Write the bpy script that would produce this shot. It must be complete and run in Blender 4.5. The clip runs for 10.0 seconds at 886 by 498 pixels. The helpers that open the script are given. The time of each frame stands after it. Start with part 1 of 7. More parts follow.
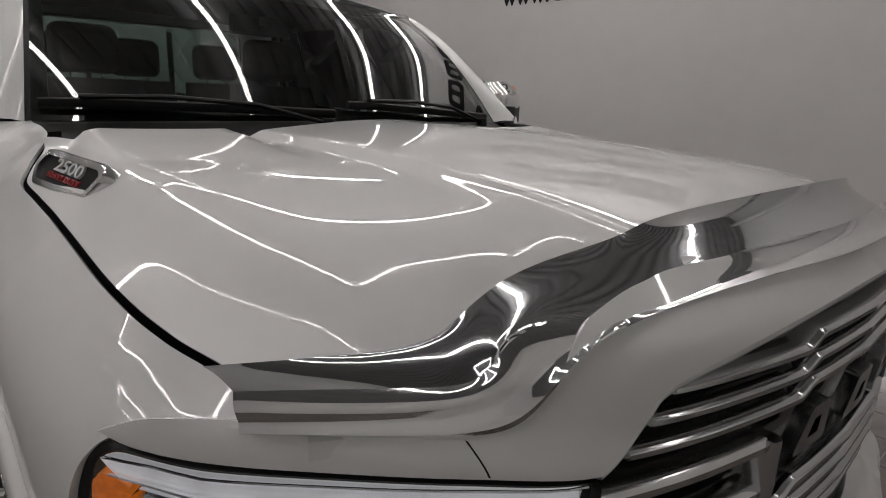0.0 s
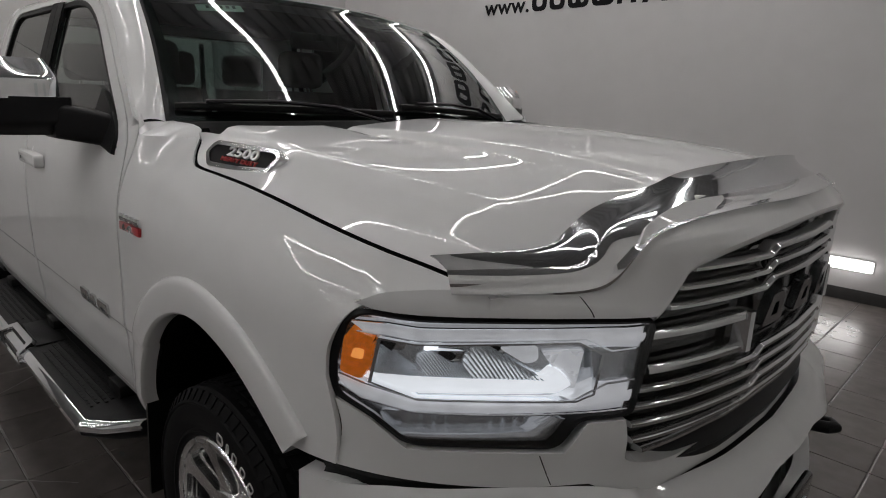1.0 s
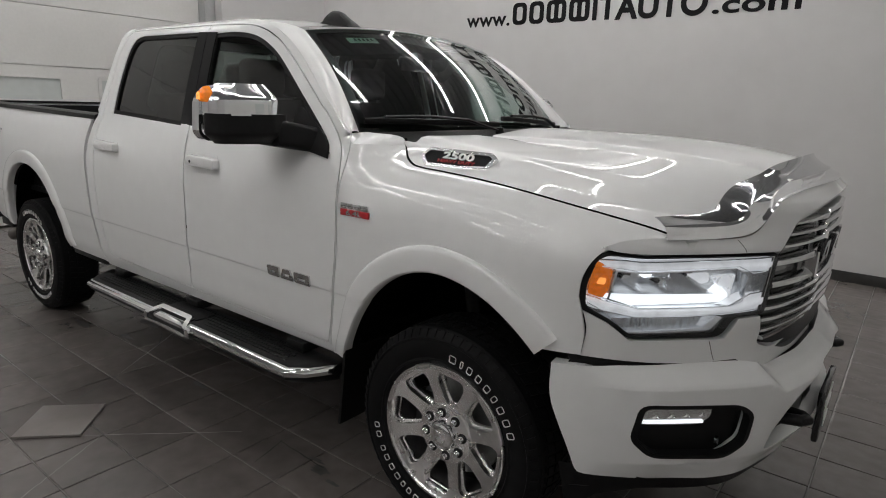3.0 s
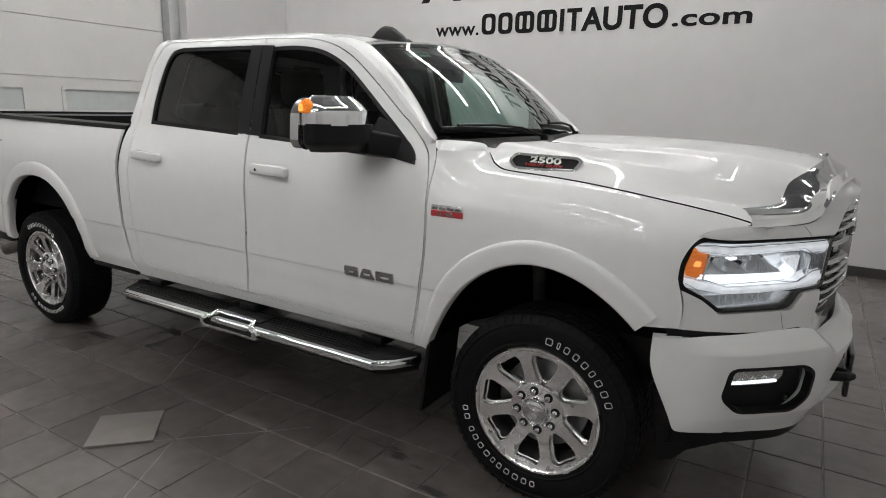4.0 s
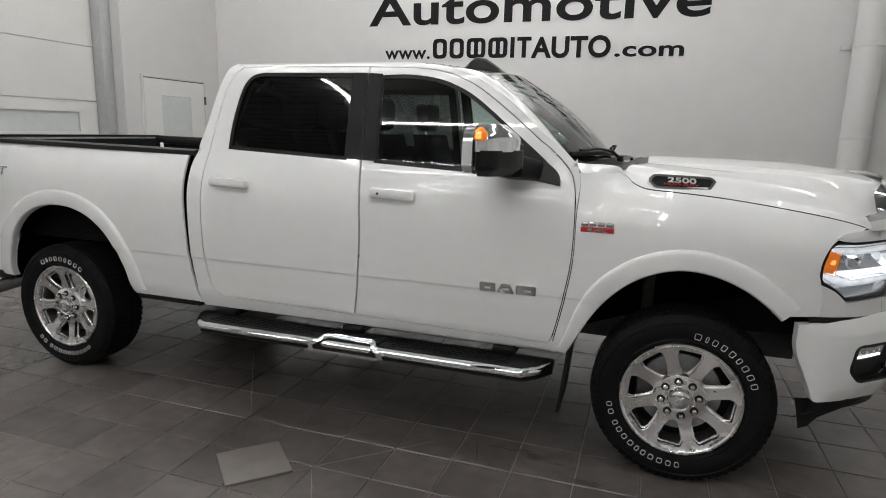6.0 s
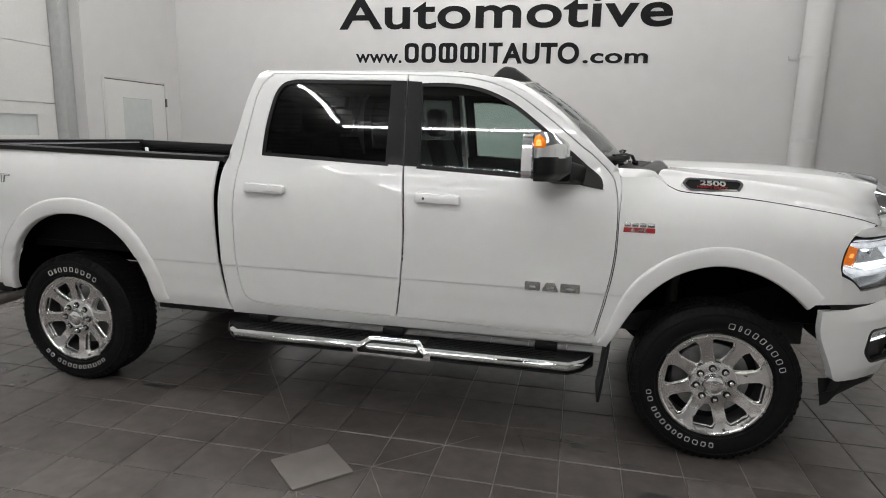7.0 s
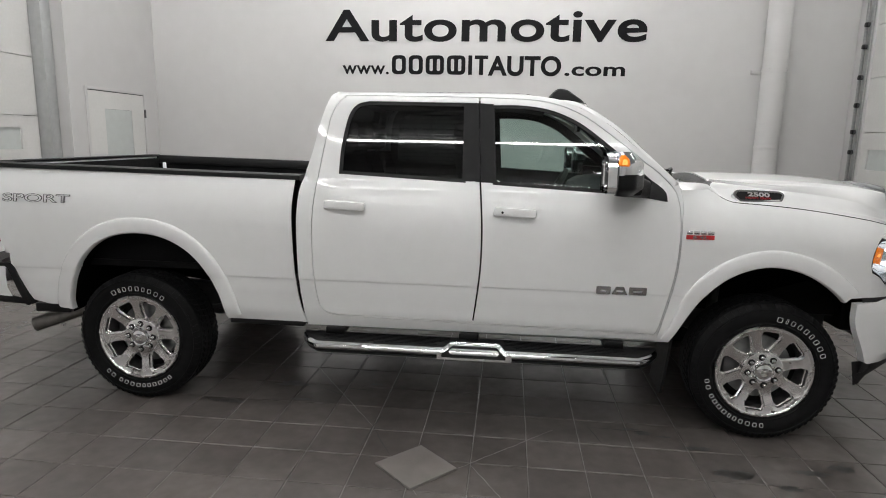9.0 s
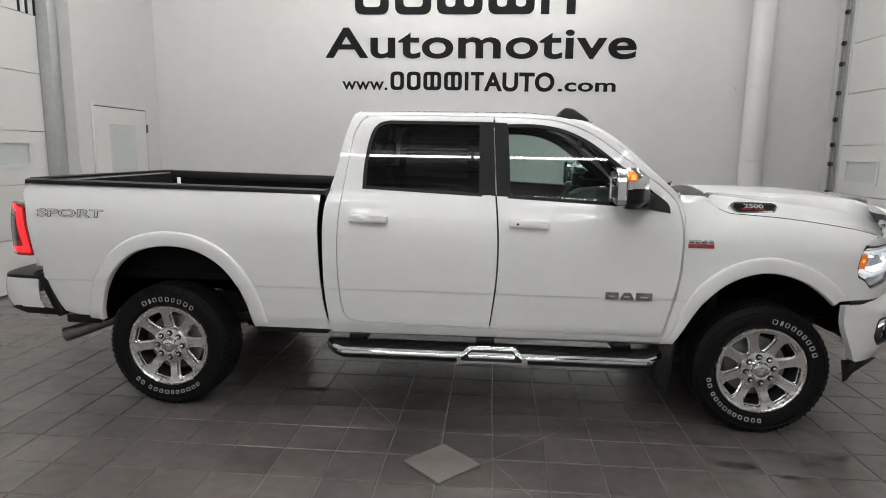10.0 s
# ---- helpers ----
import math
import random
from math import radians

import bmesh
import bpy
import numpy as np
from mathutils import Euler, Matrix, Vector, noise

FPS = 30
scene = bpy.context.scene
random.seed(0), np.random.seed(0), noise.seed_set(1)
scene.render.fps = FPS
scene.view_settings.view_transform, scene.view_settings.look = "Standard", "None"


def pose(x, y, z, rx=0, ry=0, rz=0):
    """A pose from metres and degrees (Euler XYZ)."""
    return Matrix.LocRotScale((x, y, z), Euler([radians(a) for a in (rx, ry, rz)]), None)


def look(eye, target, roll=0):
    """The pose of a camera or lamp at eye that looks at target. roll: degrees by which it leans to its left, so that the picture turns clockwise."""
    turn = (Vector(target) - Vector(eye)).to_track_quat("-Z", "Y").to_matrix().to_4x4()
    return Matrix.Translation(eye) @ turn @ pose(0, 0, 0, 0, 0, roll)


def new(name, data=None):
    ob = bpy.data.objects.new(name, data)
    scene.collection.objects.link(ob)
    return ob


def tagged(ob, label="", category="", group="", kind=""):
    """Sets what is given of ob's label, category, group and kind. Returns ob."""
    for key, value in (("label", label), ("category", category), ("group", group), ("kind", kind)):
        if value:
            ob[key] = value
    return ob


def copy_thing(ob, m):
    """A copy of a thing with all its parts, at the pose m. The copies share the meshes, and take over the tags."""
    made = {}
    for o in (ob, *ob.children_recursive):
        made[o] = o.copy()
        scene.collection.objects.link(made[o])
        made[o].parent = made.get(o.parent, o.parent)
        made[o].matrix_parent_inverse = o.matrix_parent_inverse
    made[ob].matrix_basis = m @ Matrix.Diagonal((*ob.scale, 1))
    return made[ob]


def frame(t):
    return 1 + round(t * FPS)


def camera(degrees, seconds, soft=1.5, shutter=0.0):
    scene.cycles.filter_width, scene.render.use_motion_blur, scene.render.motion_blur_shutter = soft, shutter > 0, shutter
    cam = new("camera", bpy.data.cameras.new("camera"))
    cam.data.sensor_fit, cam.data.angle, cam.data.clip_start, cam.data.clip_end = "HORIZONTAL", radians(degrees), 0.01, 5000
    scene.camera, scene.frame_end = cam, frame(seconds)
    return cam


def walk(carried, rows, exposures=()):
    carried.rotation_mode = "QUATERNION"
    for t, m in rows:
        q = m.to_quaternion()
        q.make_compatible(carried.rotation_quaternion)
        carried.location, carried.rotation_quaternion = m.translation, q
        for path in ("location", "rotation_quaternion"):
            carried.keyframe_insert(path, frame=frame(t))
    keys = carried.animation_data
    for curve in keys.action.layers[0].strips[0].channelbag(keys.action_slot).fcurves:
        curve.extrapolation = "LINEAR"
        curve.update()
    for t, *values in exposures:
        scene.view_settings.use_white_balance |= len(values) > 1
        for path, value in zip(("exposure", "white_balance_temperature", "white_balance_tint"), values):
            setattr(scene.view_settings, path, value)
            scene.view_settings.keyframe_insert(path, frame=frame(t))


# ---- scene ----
from mathutils.geometry import delaunay_2d_cdt as cdt

cam = camera(72.2, 10.0, soft=1.0)
PATH = [
    (0, (3.11, -1.094, 1.573), (1.685, 0.221, 1.08), 2.4),
    (0.5, (3.192, -1.373, 1.56), (1.8, -0.018, 1.082), 2.4),
    (1, (3.264, -1.594, 1.561), (1.907, -0.204, 1.085), 2.0),
    (1.5, (3.344, -1.833, 1.618), (2.005, -0.425, 1.142), 1.9),
    (2, (3.377, -2.149, 1.644), (2.065, -0.716, 1.17), 1.9),
    (2.5, (3.309, -2.397, 1.639), (2.036, -0.93, 1.165), 1.9),
    (3, (3.11, -2.589, 1.596), (1.92, -1.051, 1.128), 1.9),
    (3.2, (3.015, -2.69, 1.6), (1.867, -1.121, 1.134), 1.9),
    (4.3, (2.619, -3.281, 1.596), (1.664, -1.58, 1.155), 1.6),
    (4.5, (2.522, -3.363, 1.609), (1.605, -1.64, 1.171), 1.8),
    (5, (2.214, -3.506, 1.611), (1.393, -1.727, 1.208), 1.8),
    (5.5, (1.939, -3.71, 1.602), (1.208, -1.889, 1.212), 1.6),
    (6.8, (1.262, -4.038, 1.616), (0.808, -2.126, 1.246), 1.5),
    (7, (1.16, -4.112, 1.619), (0.741, -2.192, 1.248), 1.5),
    (7.5, (0.932, -4.298, 1.651), (0.606, -2.359, 1.287), 1.4),
    (8, (0.74, -4.354, 1.654), (0.479, -2.405, 1.293), 1.3),
    (8.5, (0.534, -4.383, 1.67), (0.306, -2.429, 1.31), 1.3),
    (9, (0.409, -4.472, 1.689), (0.2, -2.515, 1.333), 1.1),
    (9.5, (0.299, -4.616, 1.724), (0.112, -2.655, 1.374), 1.0),
    (10, (0.221, -4.715, 1.72), (0.063, -2.747, 1.4), 0.9),
]
# exposure follows the clip's own brightening
EXPOSURES = [(0.0, -0.14, 6680, 14), (1.0, -0.14, 6520, 12), (1.5, 0.02, 6550, 12), (2.0, 0.28, 6580, 12), (2.5, 0.44, 6500, 11), (3.0, 0.40, 6500, 10), (4.5, 0.76, 6450, 9), (5.5, 0.76, 6450, 9), (7.0, 0.87, 6450, 9), (10.0, 0.89, 6450, 9)]
walk(cam, [(t, look(eye, target, roll)) for t, eye, target, roll in PATH], EXPOSURES)

# ---------------------------------------------------------------- light
world = bpy.data.worlds.new("world")
scene.world = world
world.use_nodes = True
world.node_tree.nodes["Background"].inputs[0].default_value = (0.5, 0.5, 0.5, 1)
world.node_tree.nodes["Background"].inputs[1].default_value = 0.0
TUBE_POWER = 21.0
CEIL_Z = 4.75
LIGHT_Z = 4.62
# the outermost row, -9.30, is an unseen addition that fills the truck's side
LIGHT_LOOPS = [(-9.30, -7.40), (-5.30, -3.38), (-1.25, 0.62), (2.70, 4.12)]     # near and far row of each rectangle of strips
LOOP_X = (-2.28, 2.08)


# ---------------------------------------------------------------- materials
def mat(name, color, rough=0.5, metal=0.0, grain=0.0, grain_scale=40.0, bump=0.0, bump_scale=80.0, stain=0.0,
        stain_scale=3.0, coat=0.0, coat_rough=0.03, emit=None, emit_power=0.0, rough_var=0.0, random_tint=0.0, spec=0.5, world_space=False):
    m = bpy.data.materials.new(name)
    m.use_nodes = True
    nt = m.node_tree
    b = nt.nodes["Principled BSDF"]
    b.inputs["Base Color"].default_value = (*color, 1)
    b.inputs["Roughness"].default_value = rough
    b.inputs["Metallic"].default_value = metal
    b.inputs["Coat Weight"].default_value = coat
    b.inputs["Coat Roughness"].default_value = coat_rough
    b.inputs["Specular IOR Level"].default_value = spec
    if emit:
        b.inputs["Emission Color"].default_value = (*emit, 1)
        b.inputs["Emission Strength"].default_value = emit_power
    where = nt.nodes.new("ShaderNodeNewGeometry").outputs["Position"] if world_space else nt.nodes.new("ShaderNodeTexCoord").outputs["Object"]
    if grain or stain or random_tint:
        value = None
        for amount, scale, detail in ((grain, grain_scale, 6), (stain, stain_scale, 4)):
            if not amount:
                continue
            n = nt.nodes.new("ShaderNodeTexNoise")
            n.inputs["Scale"].default_value = scale
            n.inputs["Detail"].default_value = detail
            nt.links.new(where, n.inputs["Vector"])
            r = nt.nodes.new("ShaderNodeMapRange")
            r.inputs["From Min"].default_value, r.inputs["From Max"].default_value = 0.2, 0.8
            r.inputs["To Min"].default_value, r.inputs["To Max"].default_value = 1 - 1.3 * amount, 1 + 1.3 * amount
            nt.links.new(n.outputs["Fac"], r.inputs["Value"])
            value = multiply(nt, value, r.outputs["Result"])
        if random_tint:
            info = nt.nodes.new("ShaderNodeObjectInfo")
            r = nt.nodes.new("ShaderNodeMapRange")
            r.inputs["To Min"].default_value, r.inputs["To Max"].default_value = 1 - random_tint, 1 + random_tint
            nt.links.new(info.outputs["Random"], r.inputs["Value"])
            value = multiply(nt, value, r.outputs["Result"])
        mix = nt.nodes.new("ShaderNodeVectorMath")
        mix.operation = "SCALE"
        mix.inputs[0].default_value = color
        nt.links.new(value, mix.inputs["Scale"])
        nt.links.new(mix.outputs["Vector"], b.inputs["Base Color"])
    if rough_var:
        n = nt.nodes.new("ShaderNodeTexNoise")
        n.inputs["Scale"].default_value = stain_scale * 2.3
        n.inputs["Detail"].default_value = 5
        nt.links.new(where, n.inputs["Vector"])
        r = nt.nodes.new("ShaderNodeMapRange")
        r.inputs["From Min"].default_value, r.inputs["From Max"].default_value = 0.3, 0.7
        r.inputs["To Min"].default_value, r.inputs["To Max"].default_value = rough - rough_var, rough + rough_var
        nt.links.new(n.outputs["Fac"], r.inputs["Value"])
        nt.links.new(r.outputs["Result"], b.inputs["Roughness"])
    if bump:
        n = nt.nodes.new("ShaderNodeTexNoise")
        n.inputs["Scale"].default_value = bump_scale
        n.inputs["Detail"].default_value = 4
        nt.links.new(where, n.inputs["Vector"])
        bp = nt.nodes.new("ShaderNodeBump")
        bp.inputs["Strength"].default_value = bump
        bp.inputs["Distance"].default_value = 0.004
        nt.links.new(n.outputs["Fac"], bp.inputs["Height"])
        nt.links.new(bp.outputs["Normal"], b.inputs["Normal"])
    return m


def multiply(nt, a, b):
    if a is None:
        return b
    n = nt.nodes.new("ShaderNodeMath")
    n.operation = "MULTIPLY"
    nt.links.new(a, n.inputs[0])
    nt.links.new(b, n.inputs[1])
    return n.outputs[0]


def glass_mat(name, tint, clear, rough=0.0):
    """Thin pane: a mirror by Fresnel over a tinted see-through."""
    m = bpy.data.materials.new(name)
    m.use_nodes = True
    nt = m.node_tree
    nt.nodes.clear()
    out = nt.nodes.new("ShaderNodeOutputMaterial")
    tr = nt.nodes.new("ShaderNodeBsdfTransparent")
    tr.inputs["Color"].default_value = (*[c * clear for c in tint], 1)
    gl = nt.nodes.new("ShaderNodeBsdfGlossy")
    gl.inputs["Roughness"].default_value = rough
    gl.inputs["Color"].default_value = (1, 1, 1, 1)
    fr = nt.nodes.new("ShaderNodeFresnel")
    fr.inputs["IOR"].default_value = 1.6
    mix = nt.nodes.new("ShaderNodeMixShader")
    nt.links.new(fr.outputs[0], mix.inputs["Fac"])
    nt.links.new(tr.outputs[0], mix.inputs[1])
    nt.links.new(gl.outputs[0], mix.inputs[2])
    nt.links.new(mix.outputs[0], out.inputs["Surface"])
    return m


PAINT = mat("white_paint", (0.83, 0.835, 0.835), 0.5, coat=1.0, coat_rough=0.015, grain=0.012, grain_scale=14, spec=0.0)
CHROME = mat("chrome", (0.86, 0.87, 0.88), 0.06, 1.0, grain=0.03, grain_scale=30, rough_var=0.02)
TINTCHROME = mat("tinted_chrome", (0.56, 0.57, 0.585), 0.06, 1.0, grain=0.04, grain_scale=12, rough_var=0.02)
GREYCHROME = mat("grey_chrome", (0.60, 0.605, 0.61), 0.12, 1.0, grain=0.05, grain_scale=30, rough_var=0.03)
SMOKED = mat("smoked_chrome", (0.42, 0.43, 0.44), 0.12, 1.0, grain=0.05, grain_scale=12, rough_var=0.03)
ALU = mat("polished_aluminium", (0.90, 0.895, 0.89), 0.26, 1.0, grain=0.05, grain_scale=60, rough_var=0.05, bump=0.02, bump_scale=300)
DARKMETAL = mat("dark_metal", (0.09, 0.09, 0.092), 0.45, 0.6, grain=0.2, grain_scale=20, bump=0.1)
BLACK = mat("black_plastic", (0.007, 0.007, 0.0075), 0.42, spec=0.25, grain=0.15, grain_scale=60, bump=0.12, bump_scale=500)
GLOSSBLACK = mat("gloss_black", (0.012, 0.012, 0.013), 0.12, coat=0.5, grain=0.1)
SATIN = mat("satin_black_vinyl", (0.009, 0.009, 0.010), 0.5, spec=0.2, grain=0.1, bump=0.03, bump_scale=300)
RUBBER = mat("tyre_rubber", (0.0065, 0.0065, 0.007), 0.62, spec=0.16, grain=0.25, grain_scale=30, bump=0.15, bump_scale=260, stain=0.2, stain_scale=8)
WHITELETTER = mat("white_tyre_lettering", (0.72, 0.72, 0.71), 0.6, grain=0.08, grain_scale=50)
EXHAUST = mat("dull_exhaust_steel", (0.20, 0.19, 0.18), 0.35, 0.9, grain=0.2, grain_scale=30)
LINER = mat("bed_liner", (0.006, 0.006, 0.0065), 0.75, spec=0.12, grain=0.3, grain_scale=120, bump=0.4, bump_scale=220)
CLOTH = mat("dark_seat_cloth", (0.014, 0.0145, 0.0155), 0.8, grain=0.2, grain_scale=200, bump=0.2, bump_scale=400)
TRIM = mat("cabin_trim", (0.018, 0.0185, 0.0195), 0.6, grain=0.15, grain_scale=90, bump=0.1)
HEADLINER = mat("headliner", (0.06, 0.06, 0.058), 0.9, grain=0.08, grain_scale=150)
MATTE = mat("matte_black_liner", (0.003, 0.003, 0.003), 0.85, spec=0.04, grain=0.2, grain_scale=20)
BADGERIM = mat("badge_chrome", (0.72, 0.725, 0.73), 0.16, 1.0, grain=0.05, grain_scale=40, rough_var=0.03)
BADGEFIELD = mat("dark_badge_field", (0.016, 0.016, 0.017), 0.6, spec=0.2, grain=0.15, grain_scale=200)
NUMERAL = mat("satin_chrome_numerals", (0.85, 0.85, 0.85), 0.35, 0.55, grain=0.03)
RED = mat("red_enamel", (0.45, 0.02, 0.025), 0.3, coat=0.4, grain=0.1)
AMBER = mat("amber_lens", (0.70, 0.17, 0.01), 0.12, coat=0.8, grain=0.25, grain_scale=90, emit=(1.0, 0.30, 0.025), emit_power=0.20)
AMBERLIT = mat("amber_repeater_lit", (0.85, 0.27, 0.02), 0.15, coat=0.6, grain=0.25, grain_scale=90, emit=(1.0, 0.48, 0.12), emit_power=0.62)
TAILRED = mat("tail_lamp_red", (0.35, 0.01, 0.01), 0.12, coat=1.0, grain=0.1, grain_scale=80)
TAILGLOW = mat("tail_lamp_glow", (0.7, 0.02, 0.02), 0.2, coat=0.6, emit=(1.0, 0.012, 0.02), emit_power=0.75)
# the emission stands in for bright metal sheen on the headlamp guides
LAMPWHITE = mat("lamp_white_with_glow", (0.88, 0.89, 0.90), 0.22, 0.35, coat=0.8, emit=(0.95, 0.97, 1.0), emit_power=0.28, grain=0.2, grain_scale=26, rough_var=0.08)
LAMPGLOW = mat("glowing_light_bar", (0.85, 0.87, 0.88), 0.3, coat=0.4, emit=(0.93, 0.97, 1.0), emit_power=0.75, grain=0.15, grain_scale=22)
LAMPHOT = mat("lit_lamp_element", (0.9, 0.9, 0.9), 0.3, emit=(0.93, 0.96, 1.0), emit_power=1.6)
REFLECTOR = mat("lamp_reflector", (0.84, 0.86, 0.88), 0.18, 0.75, grain=0.08, grain_scale=50, rough_var=0.08)
PAPER = mat("paper_sticker", (0.62, 0.78, 0.68), 0.7, grain=0.04)
INK = mat("black_sign_vinyl", (0.008, 0.008, 0.009), 0.6, spec=0.12, grain=0.1, grain_scale=20)
STICKINK = mat("pen_ink", (0.03, 0.06, 0.05), 0.6, grain=0.1)
DECAL = mat("grey_decal_outline", (0.10, 0.10, 0.105), 0.4, grain=0.1)
WALL = mat("white_wall_paint", (0.575, 0.568, 0.566), 0.6, grain=0.02, grain_scale=5, stain=0.02, stain_scale=0.8, bump=0.05, bump_scale=160)
CEILING = mat("grey_ceiling_deck", (0.32, 0.32, 0.325), 0.6, grain=0.15, grain_scale=4, bump=0.1)
DOORPAINT = mat("overhead_door_paint", (0.64, 0.635, 0.62), 0.45, grain=0.025, grain_scale=30, stain=0.03, stain_scale=2, bump=0.06, bump_scale=250)
FROST = mat("frosted_pane", (0.52, 0.55, 0.54), 0.35, grain=0.04, grain_scale=10, coat=0.2)
GREYTRIM = mat("grey_steel_trim", (0.44, 0.45, 0.45), 0.45, 0.3, grain=0.06, grain_scale=15)
STEEL = mat("galvanised_track", (0.38, 0.385, 0.38), 0.4, 0.7, grain=0.15, grain_scale=40, rough_var=0.1)
BASE = mat("dark_rubber_baseboard", (0.035, 0.034, 0.033), 0.5, grain=0.15, grain_scale=15)
TILE = mat("grey_floor_tile", (0.120, 0.106, 0.100), 0.27, spec=0.85, grain=0.14, grain_scale=11, stain=0.28, stain_scale=1.1, bump=0.05, bump_scale=60, random_tint=0.13, world_space=True)
LOOSETILE = mat("light_grey_loose_tile", (0.185, 0.166, 0.157), 0.40, grain=0.12, grain_scale=9, stain=0.08, bump=0.08)
GROUT = mat("floor_grout", (0.175, 0.160, 0.151), 0.6, grain=0.3, grain_scale=9, stain=0.4, stain_scale=1.1, bump=0.2)
CRACK = mat("dark_floor_crack", (0.02, 0.019, 0.018), 0.8, grain=0.3)
STAIN = mat("worn_floor_patch", (0.035, 0.033, 0.031), 0.6, grain=0.4, grain_scale=25)
TUBE = mat("lit_tube", (0.9, 0.9, 0.9), 0.4, emit=(1.0, 0.985, 0.96), emit_power=TUBE_POWER)
WALLBAR = mat("lit_wall_bar", (0.9, 0.9, 0.9), 0.4, emit=(1.0, 0.98, 0.95), emit_power=9.0)
HOUSING = mat("lamp_housing", (0.5, 0.5, 0.5), 0.5, grain=0.05)
GLASS = glass_mat("clear_glass", (0.86, 1.0, 0.95), 0.72)
WINDSHIELD = glass_mat("windshield_glass", (0.74, 1.0, 0.92), 0.60)
REARGLASS = glass_mat("tinted_rear_glass", (0.9, 1.0, 0.97), 0.30)
TINTED = glass_mat("dark_tinted_glass", (0.9, 1.0, 0.97), 0.10)
LENS = glass_mat("clear_lamp_lens", (0.97, 0.98, 1.0), 0.93)


# ---------------------------------------------------------------- mesh tools
def pchip(xs, ys):
    """A smooth curve through points that overshoots nowhere."""
    xs, ys = np.array(xs, float), np.array(ys, float)
    h, d = np.diff(xs), np.diff(ys) / np.diff(xs)
    m = np.zeros(len(xs))
    m[0], m[-1] = d[0], d[-1]
    for i in range(1, len(xs) - 1):
        if d[i - 1] * d[i] > 0:
            w1, w2 = 2 * h[i] + h[i - 1], h[i] + 2 * h[i - 1]
            m[i] = (w1 + w2) / (w1 / d[i - 1] + w2 / d[i])

    def at(x):
        x = min(max(x, xs[0]), xs[-1])
        i = min(int(np.searchsorted(xs, x, side="right")) - 1, len(xs) - 2)
        i = max(i, 0)
        t = (x - xs[i]) / h[i]
        return float((1 + 2 * t) * (1 - t) ** 2 * ys[i] + t * (1 - t) ** 2 * h[i] * m[i] + t * t * (3 - 2 * t) * ys[i + 1] + t * t * (t - 1) * h[i] * m[i + 1])
    return at


def ease(a, b, x):
    t = min(max((x - a) / (b - a), 0.0), 1.0)
    return t * t * (3 - 2 * t)


def spline(pts, n=6):
    """Points of a smooth open line through pts."""
    p = [np.array(q, float) for q in pts]
    if len(p) < 3:
        return [tuple(q) for q in p]
    out = []
    for i in range(len(p) - 1):
        a, b, c, d = p[max(i - 1, 0)], p[i], p[i + 1], p[min(i + 2, len(p) - 1)]
        for k in range(n):
            t = k / n
            out.append(tuple(0.5 * (2 * b + (c - a) * t + (2 * a - 5 * b + 4 * c - d) * t * t + (3 * b - a - 3 * c + d) * t ** 3)))
    out.append(tuple(p[-1]))
    return out


def ring(*segments):
    """A closed outline of smooth stretches that meet in corners."""
    out = []
    for seg in segments:
        for q in spline(seg):
            if not out or (abs(out[-1][0] - q[0]) + abs(out[-1][1] - q[1])) > 1e-5:
                out.append(q)
    if abs(out[0][0] - out[-1][0]) + abs(out[0][1] - out[-1][1]) < 1e-5:
        out.pop()
    return out


def rounded(pts, r, n=4):
    """A closed outline with its corners rounded by r."""
    out = []
    k = len(pts)
    for i in range(k):
        a, b, c = (np.array(pts[j % k], float) for j in (i - 1, i, i + 1))
        u, v = (a - b), (c - b)
        lu, lv = np.linalg.norm(u), np.linalg.norm(v)
        rr = min(r, lu * 0.45, lv * 0.45)
        s, e = b + u / lu * rr, b + v / lv * rr
        for q in range(n + 1):
            t = q / n
            out.append(tuple((1 - t) ** 2 * s + 2 * t * (1 - t) * b + t * t * e))
    return out


def dense(pts, step):
    out = []
    for i, a in enumerate(pts):
        b = pts[(i + 1) % len(pts)]
        n = max(1, math.ceil(math.dist(a, b) / step))
        out += [(a[0] + (b[0] - a[0]) * k / n, a[1] + (b[1] - a[1]) * k / n) for k in range(n)]
    return out


def inset(pts, d):
    """The outline moved inward by d (outward when negative), for outlines in either turn."""
    area = sum(a[0] * b[1] - b[0] * a[1] for a, b in zip(pts, pts[1:] + pts[:1]))
    s = 1 if area > 0 else -1
    out = []
    k = len(pts)
    for i in range(k):
        a, b, c = (np.array(pts[j % k], float) for j in (i - 1, i, i + 1))
        n1, n2 = np.array([-(b - a)[1], (b - a)[0]]), np.array([-(c - b)[1], (c - b)[0]])
        n = n1 / (np.linalg.norm(n1) + 1e-9) + n2 / (np.linalg.norm(n2) + 1e-9)
        l = n @ n
        n = n * 2 / max(l, 0.6)
        out.append(tuple(b + s * d * n))
    return out


def link_mesh(name, mesh, material, parent=None, label=""):
    if material and not mesh.materials:
        mesh.materials.append(material)
    ob = new(name, mesh)
    if parent is not None:
        ob.parent = parent
    if label:
        ob["label"] = label
    return ob


def part(name, bm, material, parent, label="", smooth=True, at=None):
    """Links a bmesh as one mesh object under a thing or under a part."""
    bmesh.ops.recalc_face_normals(bm, faces=bm.faces)
    me = bpy.data.meshes.new(name)
    if smooth:
        for f in bm.faces:
            f.smooth = True
        for e in bm.edges:
            e.smooth = len(e.link_faces) == 2 and e.calc_face_angle(0) < 0.6
    bm.to_mesh(me)
    bm.free()
    ob = link_mesh(name, me, material, parent, label)
    if at is not None:
        ob.matrix_basis = at
    return ob


